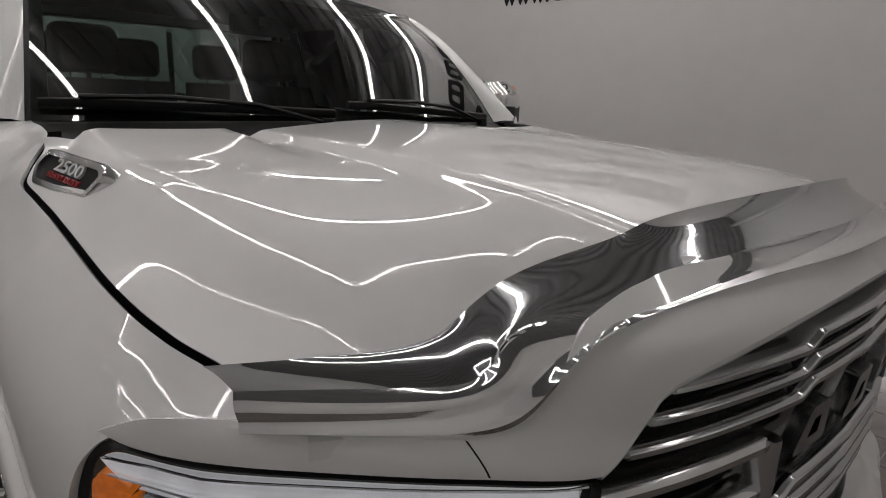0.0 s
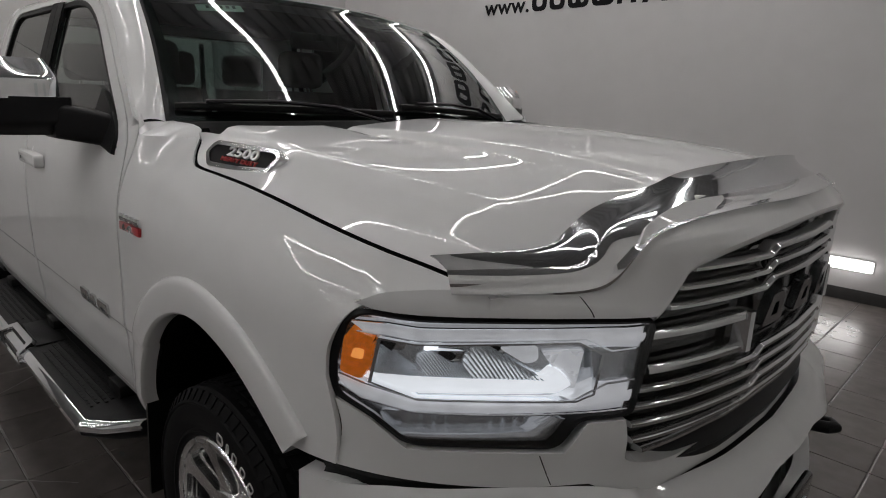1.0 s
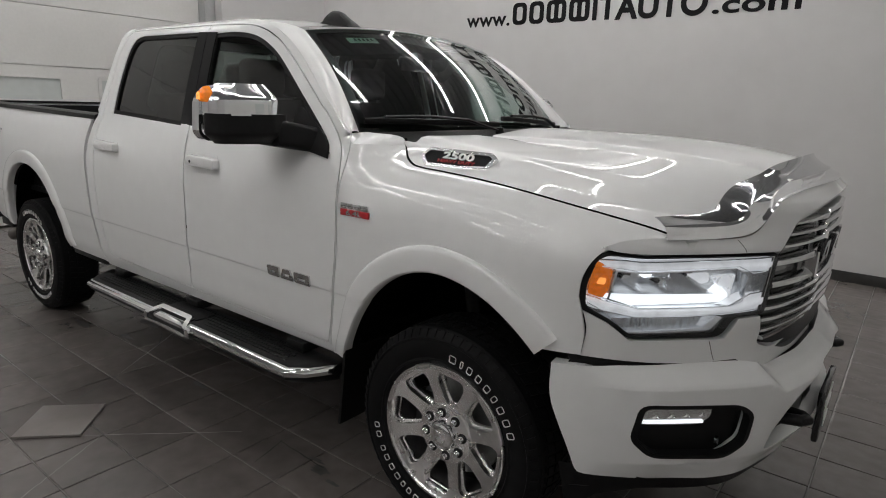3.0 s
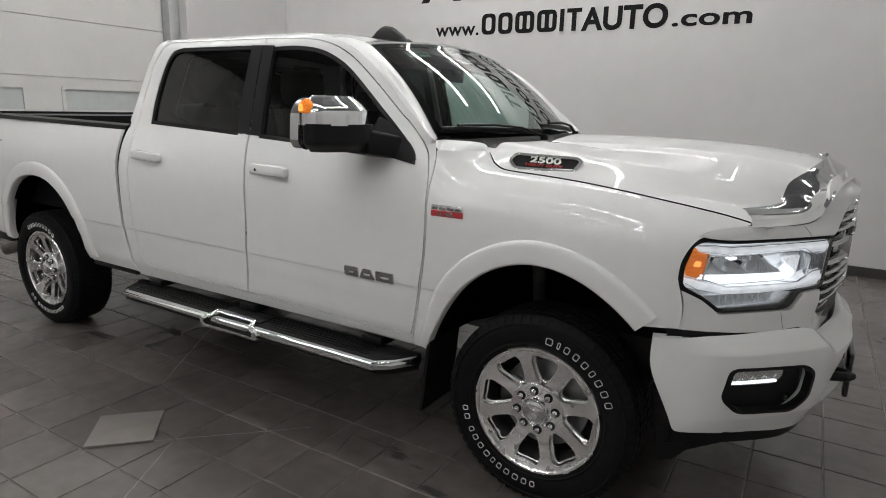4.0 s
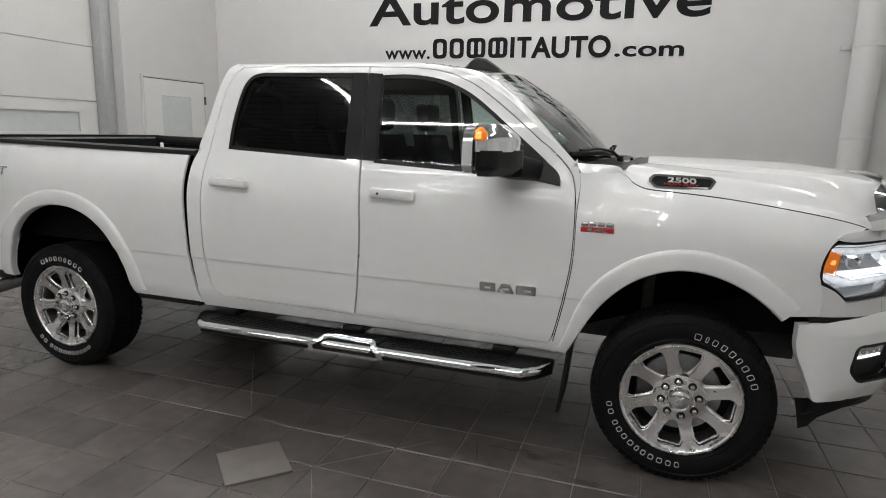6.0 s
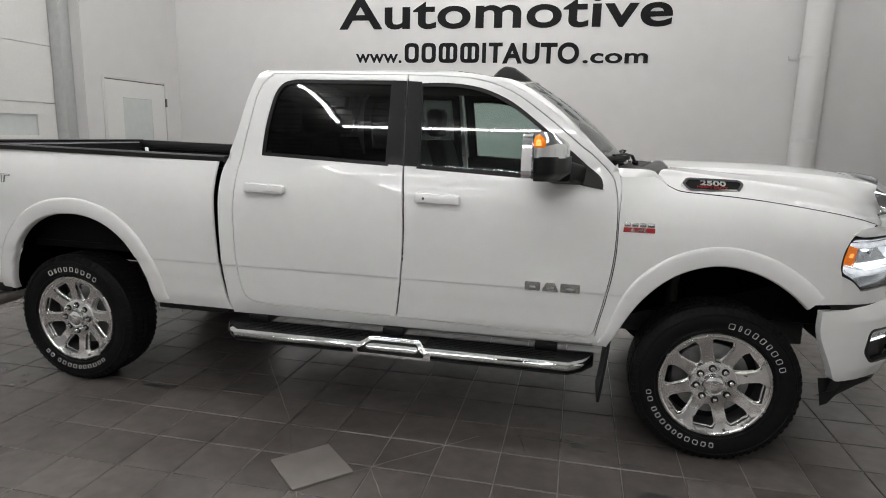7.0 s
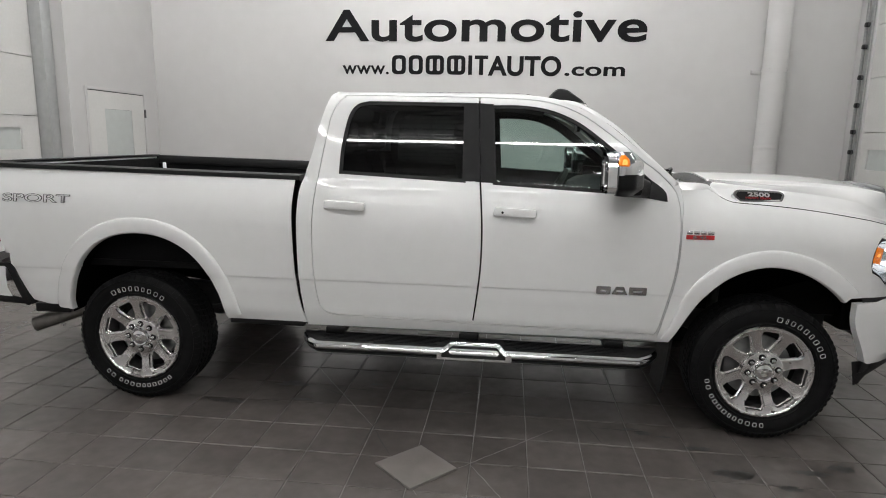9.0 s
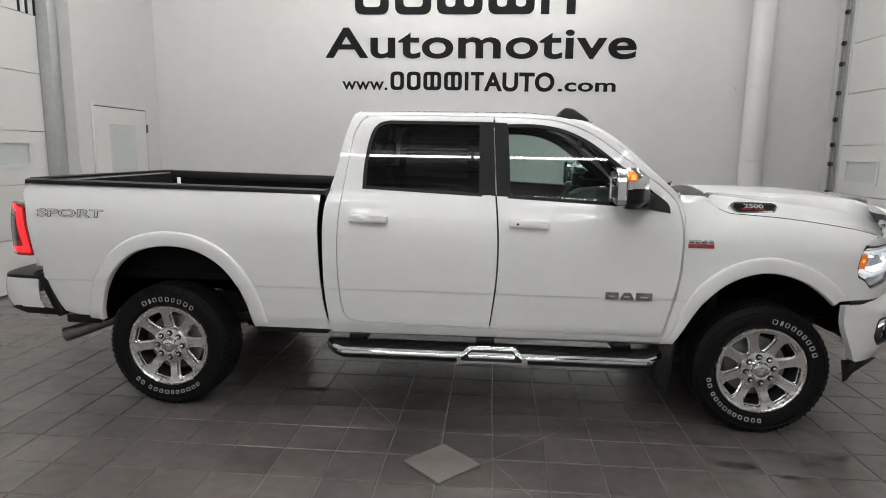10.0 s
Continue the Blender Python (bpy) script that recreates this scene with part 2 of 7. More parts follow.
def panel(name, outline, surf, material, parent, out, holes=(), step=0.05, thick=0.014, flip=False, label="", rows=None, cuts=()):
    """A sheet over the area inside outline, laid on surf(u, v), with a folded-in edge. out: which way it faces.
    flip: the mirror image on the other side of y = 0."""
    loops = [dense(list(outline), step * 0.7)] + [dense(list(h), step * 0.7) for h in holes]
    pts, edges = [], []
    for lp in loops:
        s = len(pts)
        pts += [Vector(q) for q in lp]
        edges += [(s + i, s + (i + 1) % len(lp)) for i in range(len(lp))]
    us, vs = [q[0] for q in outline], [q[1] for q in outline]
    nu, nv = max(1, round((max(us) - min(us)) / step)), max(1, round((max(vs) - min(vs)) / (rows or step)))
    edge_arr = np.array([(q.x, q.y) for q in pts])
    for i in range(1, nu):
        for j in range(1, nv):
            q = np.array([min(us) + (max(us) - min(us)) * i / nu, min(vs) + (max(vs) - min(vs)) * j / nv])
            if (((edge_arr - q) ** 2).sum(1)).min() > (0.3 * min(step, rows or step)) ** 2:
                pts.append(Vector(q))
    for v in cuts:
        for i in range(1, 2 * nu):
            q = np.array([min(us) + (max(us) - min(us)) * i / nu / 2, v])
            if (((edge_arr - q) ** 2).sum(1)).min() > 0.006 ** 2:
                pts.append(Vector(q))
    from_cdt = delaunay(pts, edges, loops)
    co, cedges, cfaces = from_cdt
    used = sorted({i for f in cfaces for i in f})
    remap = {o: n for n, o in enumerate(used)}
    e = 2e-3
    place, normal = [], []
    hint = Vector(out)
    for i in used:
        u, v = co[i]
        p = Vector(surf(u, v))
        n = (Vector(surf(u + e, v)) - Vector(surf(u - e, v))).cross(Vector(surf(u, v + e)) - Vector(surf(u, v - e)))
        n.normalize()
        if n.dot(hint) < 0:
            n = -n
        place.append(p)
        normal.append(n)
    faces, loopn = [], []
    for f in cfaces:
        g = [remap[i] for i in f]
        a, b, c = (place[i] for i in g[:3])
        if (b - a).cross(c - a).dot(normal[g[0]] + normal[g[1]] + normal[g[2]]) < 0:
            g.reverse()
        faces.append(g)
    count = {}
    for g in faces:
        for a, b in zip(g, g[1:] + g[:1]):
            count[(a, b)] = count.get((a, b), 0) + 1
    border = [(a, b) for a, b in count if (b, a) not in count]
    verts = [p.copy() for p in place]
    for g in faces:
        loopn += [normal[i] for i in g]
    if thick:
        top, low = {}, {}
        for a, b in border:
            for i in (a, b):
                if i not in low:
                    top[i] = len(verts)
                    verts.append(place[i].copy())
                    low[i] = len(verts)
                    verts.append(place[i] - normal[i] * thick)
            g = [top[b], top[a], low[a], low[b]]
            n = (verts[g[1]] - verts[g[0]]).cross(verts[g[2]] - verts[g[0]])
            if n.length < 1e-12:
                continue
            n.normalize()
            faces.append(g)
            loopn += [n] * 4
    if flip:
        verts = [Vector((v.x, -v.y, v.z)) for v in verts]
        k, flipped, fn = 0, [], []
        for g in faces:
            ns = loopn[k:k + len(g)]
            k += len(g)
            flipped.append(g[::-1])
            fn += [Vector((n.x, -n.y, n.z)) for n in ns[::-1]]
        faces, loopn = flipped, fn
    me = bpy.data.meshes.new(name)
    me.from_pydata([tuple(v) for v in verts], [], faces)
    me.polygons.foreach_set("use_smooth", [True] * len(faces))
    me.normals_split_custom_set([tuple(n) for n in loopn])
    return link_mesh(name, me, material, parent, label)


def inside(c, poly):
    """Which of the points c (rows of x, y) lie inside a closed outline."""
    a = np.array(poly)
    d = np.roll(a, -1, 0)
    x, y = c[:, :1], c[:, 1:]
    cross = ((a[:, 1] > y) != (d[:, 1] > y)) & (x < (d[:, 0] - a[:, 0]) * (y - a[:, 1]) / np.where(d[:, 1] == a[:, 1], 1e-12, d[:, 1] - a[:, 1]) + a[:, 0])
    return cross.sum(1) % 2 == 1


def delaunay(pts, edges, loops):
    """Triangles inside the first loop and outside the others."""
    r = cdt(pts, edges, [], 1, 1e-6)
    co = np.array([(q[0], q[1]) for q in r[0]])
    tri = [f for f in r[2] if len(f) == 3]
    c = co[np.array(tri)].mean(1)
    keep = inside(c, loops[0])
    for h in loops[1:]:
        keep &= ~inside(c, h)
    return r[0], r[1], [list(f) for f, k in zip(tri, keep) if k]


def loft(lines, closed=False, caps=False):
    """A bmesh skinned over lines of equally many points. closed: each line is a ring."""
    bm = bmesh.new()
    rows = [[bm.verts.new(p) for p in ln] for ln in lines]
    n = len(lines[0])
    for a, b in zip(rows, rows[1:]):
        for i in range(n if closed else n - 1):
            j = (i + 1) % n
            q = []
            for w in (a[i], a[j], b[j], b[i]):
                if w not in q:
                    q.append(w)
            if len(q) > 2:
                bm.faces.new(q)
    if caps:
        bm.faces.new(rows[0][::-1])
        bm.faces.new(rows[-1])
    return bm


def box_bm(x0, x1, y0, y1, z0, z1, bevel=0.0, seg=2):
    bm = bmesh.new()
    bmesh.ops.create_cube(bm, size=1, matrix=Matrix.Translation(((x0 + x1) / 2, (y0 + y1) / 2, (z0 + z1) / 2)) @ Matrix.Diagonal((abs(x1 - x0), abs(y1 - y0), abs(z1 - z0), 1)))
    if bevel:
        bmesh.ops.bevel(bm, geom=bm.edges[:], offset=bevel, segments=seg, affect="EDGES", profile=0.5)
    return bm


def cyl_bm(r0, r1, depth, seg=24, m=None, bevel=0.0):
    bm = bmesh.new()
    bmesh.ops.create_cone(bm, cap_ends=True, segments=seg, radius1=r0, radius2=r1, depth=depth)
    if bevel:
        bmesh.ops.bevel(bm, geom=[e for e in bm.edges if e.calc_face_angle(0) > 0.7], offset=bevel, segments=2, affect="EDGES", profile=0.5)
    if m is not None:
        bmesh.ops.transform(bm, matrix=m, verts=bm.verts)
    return bm


def add_bm(dst, src):
    me = bpy.data.meshes.new("joined")
    src.to_mesh(me)
    src.free()
    dst.from_mesh(me)
    bpy.data.meshes.remove(me)
    return dst


def tube_bm(path, r, seg=12, flat=1.0):
    """A round bar along a path of points."""
    rows = []
    for i, p in enumerate(path):
        p = Vector(p)
        a, b = Vector(path[max(i - 1, 0)]), Vector(path[min(i + 1, len(path) - 1)])
        t = (b - a).normalized()
        s = t.cross(Vector((0, 0, 1)))
        s = s.normalized() if s.length > 1e-4 else Vector((1, 0, 0))
        w = s.cross(t)
        rows.append([p + s * r * math.cos(2 * math.pi * k / seg) + w * r * flat * math.sin(2 * math.pi * k / seg) for k in range(seg)])
    return loft(rows, closed=True, caps=True)


def plate_bm(outline, depth, bevel=0.0):
    """A flat piece in the x-z plane, its face at y = -depth, its back at y = 0."""
    bm = bmesh.new()
    f = bm.faces.new([bm.verts.new((u, 0, v)) for u, v in outline])
    g = bmesh.ops.extrude_face_region(bm, geom=[f])
    bmesh.ops.translate(bm, vec=(0, -depth, 0), verts=[v for v in g["geom"] if isinstance(v, bmesh.types.BMVert)])
    if bevel:
        front = [e for e in bm.edges if all(abs(v.co.y + depth) < 1e-6 for v in e.verts)]
        bmesh.ops.bevel(bm, geom=front, offset=bevel, segments=2, affect="EDGES", profile=0.5)
    return bm


def lathe_bm(profile, seg=48, axis_y=True):
    """Turns (radius, offset) points round the y axis."""
    rows = [[(r * math.cos(2 * math.pi * k / seg), o, r * math.sin(2 * math.pi * k / seg)) for k in range(seg)] for r, o in profile]
    return loft(rows, closed=True)


def text_part(words, size, depth, material, parent, m, label="", space=1.0, align="CENTER", grow=0.0008):
    cu = bpy.data.curves.new("words", "FONT")
    cu.body, cu.size, cu.extrude, cu.align_x, cu.align_y, cu.space_character = words, size, depth / 2, align, "CENTER", space
    cu.bevel_depth, cu.offset = 0.0, grow
    tmp = new("words", cu)
    me = bpy.data.meshes.new_from_object(tmp.evaluated_get(bpy.context.evaluated_depsgraph_get()))
    bpy.data.objects.remove(tmp)
    ob = link_mesh("lettering", me, material, parent, label)
    ob.matrix_basis = m
    return ob


def empty(name, label="", category="", group="", kind="", m=None):
    ob = tagged(new(name), label, category, group, kind)
    ob.empty_display_size = 0.1
    if m is not None:
        ob.matrix_basis = m
    return ob


def structure(name, bm, material, label, category="", at=None):
    return tagged(part(name, bm, material, None, at=at), label, category, kind="structure")


# ---------------------------------------------------------------- the showroom
XL, XR, YB, YF = -4.95, 4.88, 4.46, -11.5     # left and right walls, sign wall, unseen wall behind the camera
XG = -5.25                                    # face of the rear overhead door

structure("floor", box_bm(-6.2, 6.2, -11.8, 4.75, -0.2, -0.005), GROUT, "dark grey tiled showroom floor with pale grout", "floor")
structure("wall_north", box_bm(-6.0, 6.0, YB, YB + 0.2, -0.1, 5.2), WALL, "white painted showroom wall carrying the dark sign", "wall")
# the south wall is unseen, set far back to hold the fill strips
structure("wall_south", box_bm(-6.0, 6.0, YF - 0.2, YF, -0.1, 5.2), WALL, "unseen white wall closing the showroom", "wall")
structure("wall_west", box_bm(XL - 0.5, XL, 2.585, YB - 0.002, -0.1, 5.2), WALL, "white painted wall with a small access door", "wall")
structure("wall_west_far", box_bm(XG - 0.5, XG - 0.24, YF, 2.50, -0.1, 5.2), WALL, "white wall around the overhead door", "wall")
structure("wall_east", box_bm(XR + 0.2, XR + 0.5, YF, YB - 0.002, -0.1, 5.2), WALL, "white wall behind the overhead door", "wall")
structure("trim", box_bm(XG - 0.2, XG + 0.15, 2.42, 2.583, -0.1, 5.2, 0.01), GREYTRIM, "grey steel door jamb beside the overhead door", "door jamb")


def ceiling_bm():
    """A ribbed metal deck."""
    prof = []
    y = -11.8
    while y < 4.75:
        prof += [(y, CEIL_Z), (y + 0.09, CEIL_Z), (y + 0.11, CEIL_Z + 0.05), (y + 0.19, CEIL_Z + 0.05), (y + 0.21, CEIL_Z)]
        y += 0.21
    return loft([[(x, a, b) for a, b in prof] for x in (-6.2, 6.2)])


deck = structure("ceiling", ceiling_bm(), CEILING, "grey ribbed metal ceiling deck", "ceiling")
solid = deck.modifiers.new("thickness", "SOLIDIFY")
solid.thickness = 0.06
structure("baseboard", box_bm(XL + 0.02, XR + 0.18, YB - 0.012, YB - 0.001, -0.004, 0.105, 0.003), BASE, "dark rubber baseboard along the white wall", "baseboard")
structure("baseboard_west", box_bm(XL + 0.001, XL + 0.012, 2.6, 2.80, -0.004, 0.105, 0.003), BASE, "dark rubber baseboard along the white wall", "baseboard")


# ceiling lights
def ceiling_light(length):
    h = length / 2
    e = empty("ceiling_light", "long lit white strip light under the grey ceiling", "strip light", "rectangles of ceiling strip lights")
    part("housing", box_bm(-h, h, -0.035, 0.035, 0.03, 0.08, 0.008), HOUSING, e, "white metal housing")
    part("tube", box_bm(-h + 0.01, h - 0.01, -0.028, 0.028, -0.01, 0.028, 0.010), TUBE, e, "glowing white diffuser")
    for s in (-1, 1):
        part("hanger", cyl_bm(0.006, 0.006, 0.09, 8, pose(s * 0.7 * h, 0, 0.115)), STEEL, e)
    return e


xa, xb = LOOP_X
long_strip, short_strip = ceiling_light((xb - xa) / 2 - 0.02), ceiling_light(1.62)
# strips beside the rectangles are added to brighten left wall and right corner
long_spots = [(x, y) for loop in LIGHT_LOOPS for y in loop for x in ((3 * xa + xb) / 4, (xa + 3 * xb) / 4)] + [(-3.85, y) for y in (-1.25, 0.62, 2.70)] + [(3.78, 2.70)]
short_spots = [(x, sum(loop) / 2) for loop in LIGHT_LOOPS[:3] for x in LOOP_X]
for strip, spots, turn in ((long_strip, long_spots, 0), (short_strip, short_spots, 90)):
    strip.matrix_basis = pose(*spots[0], LIGHT_Z, 0, 0, turn)
    for x, y in spots[1:]:
        copy_thing(strip, pose(x, y, LIGHT_Z, 0, 0, turn))

# low light bar on the sign wall
bar = empty("wall_light_bar", "low horizontal lit white light bar on the white wall", "wall light", m=pose(1.55, YB, 0.315))
part("housing", box_bm(-0.86, 0.86, -0.012, -0.001, -0.055, 0.055, 0.003), HOUSING, bar)
part("diffuser", box_bm(-0.85, 0.85, -0.035, -0.0125, -0.045, 0.045, 0.006), WALLBAR, bar, "glowing white diffuser")


# the sign: each letter of the trade name is a plain dark shape of its size
def sign_letter(kind, x0, x1, z0, z1, w):
    bm = bmesh.new()
    if kind in ("ring", "double"):
        r = (z1 - z0) * 0.28
        hole = {"ring": [(x0 + w, x1 - w)], "double": [(x0 + w, (x0 + x1 - w) / 2), ((x0 + x1 + w) / 2, x1 - w)]}.get(kind, [(x0 + w, x1 - w)])
        holes = []
        for a, b in hole:
            lo, hi = z0 + w * 0.85, z1 - w * 0.85
            holes.append(rounded([(a, lo), (b, lo), (b, hi), (a, hi)], r * 0.5))
        return rounded([(x0, z0), (x1, z0), (x1, z1), (x0, z1)], r), holes
    if kind == "tee":
        m = (x0 + x1) / 2
        return [(m - w / 2, z0), (m + w / 2, z0), (m + w / 2, z1 - w * 0.85), (x1, z1 - w * 0.85), (x1, z1), (x0, z1), (x0, z1 - w * 0.85), (m - w / 2, z1 - w * 0.85)], []
    return rounded([(x0, z0), (x1, z0), (x1, z1), (x0, z1)], min(w, z1 - z0) * 0.1), []


def wall_sign(name, label, letters, w):
    s = empty(name, label, "wall sign", m=pose(0, YB, 0))
    for kind, x0, x1, z0, z1 in letters:
        o, h = sign_letter(kind, x0, x1, z0, z1, w)
        panel("sign_shape", o, lambda u, v: (u, -0.006, v), INK, s, (0, -1, 0), h, step=0.3, thick=0.005)
    return s


def sign_row(spec, z0, z1, tall):
    out = []
    for kind, a, b, high in spec:
        out.append((kind, a, b, z0, tall if high else z1))
    return out


def sign_words(s, words, x0, x1, z0, height, grow):
    """Cut-vinyl lettering fitted between x0 and x1, on the line z0; height is that of a capital."""
    cu = bpy.data.curves.new("words", "FONT")
    cu.body, cu.size, cu.extrude, cu.offset, cu.space_character = words, 1.0, 0.002, grow / (height / 0.73), 1.04
    tmp = new("words", cu)
    me = bpy.data.meshes.new_from_object(tmp.evaluated_get(bpy.context.evaluated_depsgraph_get()))
    bpy.data.objects.remove(tmp)
    xs = [v.co.x for v in me.vertices]
    k = (x1 - x0) / (max(xs) - min(xs))
    for v in me.vertices:
        v.co = (x0 + (v.co.x - min(xs)) * k, -0.005 - v.co.z, z0 + v.co.y * height / 0.73)
    me.flip_normals()
    return link_mesh("lettering", me, INK, s)


main = wall_sign("sign_main_word", "large dark cut-vinyl word on white wall", [], 0.095)
sign_words(main, "Automotive", -2.31, 2.20, 3.06, 0.435, 0.011)
wall_sign("sign_top_word", "large dark cut-vinyl lettering shapes on white wall", sign_row([
    ("ring", -1.86, -1.36, 0), ("ring", -1.27, -0.74, 0), ("double", -0.66, 0.0, 0), ("double", 0.08, 0.74, 0),
    ("bar", 0.83, 0.95, 0), ("tee", 1.02, 1.49, 0)], 3.66, 4.10, 4.10), 0.125)
web = wall_sign("sign_web_address", "small dark web address on white wall", sign_row([
    ("ring", -1.335, -1.13, 1), ("ring", -1.09, -0.885, 1), ("double", -0.845, -0.58, 1), ("double", -0.54, -0.275, 1), ("bar", -0.235, -0.18, 1),
    ("tee", -0.145, 0.045, 1)], 2.595, 2.73, 2.86), 0.058)
sign_words(web, "www.", -2.06, -1.38, 2.598, 0.185, 0.004)
sign_words(web, "AUTO", 0.045, 1.065, 2.598, 0.262, 0.012)
sign_words(web, ".com", 1.115, 1.94, 2.598, 0.185, 0.006)
# drain pipe on the sign wall, with a clamp
pipe = empty("wall_pipe", "fat white painted pipe standing against the wall", "pipe", m=pose(3.84, YB - 0.165, 0))
part("tube", cyl_bm(0.15, 0.15, 4.74, 40, pose(0, 0, 2.37)), WALL, pipe)
part("clamp", lathe_bm([(0.151, -0.02), (0.158, -0.018), (0.158, 0.018), (0.151, 0.02)], 40), WALL, pipe, at=pose(0, 0, 2.66, 90, 0, 0))
part("clamp_tab", box_bm(-0.24, -0.14, 0.13, 0.16, 2.63, 2.68, 0.004), WALL, pipe)
part("coupling", cyl_bm(0.156, 0.156, 0.05, 40, pose(0, 0, 1.66), 0.008), WALL, pipe)


# overhead sectional doors
def section_door(name, label, y0, y1, z_lines, windows, face):
    """Sections in the y-z plane; face: +1 looks to +x, -1 to -x."""
    d = tagged(new(name), label, "overhead door", kind="structure")
    for z0, z1 in zip(z_lines, z_lines[1:]):
        holes = [w for w in windows if z0 < w[2] < z1]
        o = [(y0, z0 + 0.004), (y1, z0 + 0.004), (y1, z1 - 0.004), (y0, z1 - 0.004)]
        hs = [rounded([(a, c), (b, c), (b, e), (a, e)], 0.025) for a, b, c, e in holes]
        panel("panel", rounded(o, 0.006, 2), lambda u, v: (0, u, v), DOORPAINT, d, (face, 0, 0), hs, step=0.6, thick=0.045)
        for h in hs:
            hx = inset(h, -0.03)
            panel("window_frame", hx, lambda u, v: (face * 0.012, u, v), DOORPAINT, d, (face, 0, 0), [inset(h, 0.012)], step=0.4, thick=0.02)
            panel("pane", h, lambda u, v: (-face * 0.012, u, v), FROST, d, (face, 0, 0), step=0.5, thick=0.006)
    return d


west_door = section_door("door_1", "white sectional overhead door with frosted windows", -4.2, 2.41, [0.02, 0.63, 1.25, 1.87, 2.55, 3.22, 3.9, 4.5],
                         [(1.0, 2.14, 1.47, 1.74), (-0.6, 0.55, 1.47, 1.74), (-2.2, -1.05, 1.47, 1.74)], 1)
west_door.matrix_basis = pose(XG, 0, 0)
east_door = section_door("door_2", "white sectional overhead door with small window", -4.0, 4.10, [0.02, 0.60, 1.22, 1.87, 2.55, 3.20, 3.85, 4.5],
                         [(3.25, 3.93, 1.39, 1.67), (1.2, 1.9, 1.39, 1.67), (-0.8, -0.1, 1.39, 1.67)], -1)
east_door.matrix_basis = pose(XR + 0.06, 0, 0)
# vents high on the rear door
vent = empty("door_vent", "row of dark slots high in white door", "vent", m=pose(XG + 0.002, 2.3, 3.30))
for k in range(3):
    part("slot", box_bm(0, 0.004, -0.16 + k * 0.12, -0.12 + k * 0.12, -0.08, 0.3, 0.001), BLACK, vent)

# track of the overhead door, with rollers
track = empty("door_track", "upright galvanised door track with black rollers", "door track", m=pose(XR - 0.02, 4.17, 0))
part("channel", box_bm(0.0, 0.03, 0.035, 0.07, 0, 4.7, 0.004), STEEL, track)
part("channel_back", box_bm(0.02, 0.05, -0.06, -0.035, 0, 4.7, 0.004), STEEL, track)
part("web", box_bm(0.04, 0.05, -0.035, 0.035, 0, 4.7), GREYTRIM, track)
for z in (0.45, 1.23, 1.62, 1.88, 2.22, 2.57, 2.95, 3.22, 3.62, 3.9):
    r = part("roller", cyl_bm(0.03, 0.03, 0.05, 16, pose(-0.005, 0.0, z, 0, 90, 0), 0.006), BLACK, track, "black roller")
    part("bracket", box_bm(-0.012, 0.006, -0.05, 0.06, z - 0.022, z + 0.022, 0.004), DARKMETAL, track)
structure("jamb_east", box_bm(XR + 0.035, XR + 0.199, 4.10, 4.30, -0.1, 5.2, 0.006), WALL, "white jamb beside the overhead door", "door jamb")
structure("jamb_corner", box_bm(XR + 0.02, XR + 0.199, 4.302, YB - 0.003, -0.1, 5.2, 0.006), WALL, "white wall return in the corner", "wall")

# access door in the side wall
acc = tagged(new("door_3"), "white access door with a frosted window", "door", kind="structure")
acc.matrix_basis = pose(XL, 0, 0)
part("door_frame", box_bm(0.001, 0.012, 2.86, 2.905, 0, 2.27, 0.004), WALL, acc)
part("door_frame", box_bm(0.001, 0.012, 4.10, 4.145, 0, 2.27, 0.004), WALL, acc)
part("door_frame", box_bm(0.001, 0.012, 2.907, 4.098, 2.235, 2.27, 0.004), WALL, acc)
panel("leaf", [(2.912, 0.01), (4.093, 0.01), (4.093, 2.222), (2.912, 2.222)], lambda u, v: (0.006, u, v), DOORPAINT, acc, (1, 0, 0),
      [[(3.22, 0.9), (3.80, 0.9), (3.80, 2.0), (3.22, 2.0)]], step=0.5, thick=0.006)
part("shadow_gap", box_bm(0.0005, 0.0012, 2.906, 4.099, 0.0, 2.234), BLACK, acc, "dark gap round the leaf")
part("pane", box_bm(0.0013, 0.004, 3.222, 3.798, 0.902, 1.998), FROST, acc, "frosted pane")
part("hinge", box_bm(0.012, 0.03, 4.085, 4.115, 1.91, 2.03, 0.004), DARKMETAL, acc, "dark steel hinge")
part("hinge", box_bm(0.012, 0.03, 4.085, 4.115, 0.3, 0.42, 0.004), DARKMETAL, acc, "dark steel hinge")


# ---------------------------------------------------------------- the pickup truck
truck = empty("pickup_truck", "white crew cab pickup truck parked on the tiled floor", "pickup truck")

# half width of the body by height, below and above the belt line
BODY = pchip([0.50, 0.56, 0.60, 0.625, 0.655, 0.69, 0.72, 0.77, 0.836, 0.846, 0.95, 1.05, 1.17, 1.25, 1.30, 1.36, 1.40, 1.44, 1.47],
             [0.945, 0.966, 0.982, 0.990, 0.9945, 0.996, 0.9985, 1.0055, 1.0105, 1.0155, 1.019, 1.021, 1.020, 1.0123, 1.0026, 0.9866, 0.973, 0.9567, 0.9425])
GREEN = pchip([1.45, 1.60, 1.75, 1.88, 1.92, 1.945, 1.958, 1.966], [0.950, 0.908, 0.862, 0.818, 0.800, 0.775, 0.745, 0.70])
FEND = pchip([0.50, 0.60, 0.70, 0.836, 0.846, 1.0, 1.12, 1.20, 1.26, 1.31, 1.345, 1.37, 1.39, 1.41, 1.45],
             [0.95, 0.980, 1.003, 1.0105, 1.0155, 1.019, 1.019, 1.012, 0.995, 0.968, 0.940, 0.915, 0.892, 0.87, 0.83])
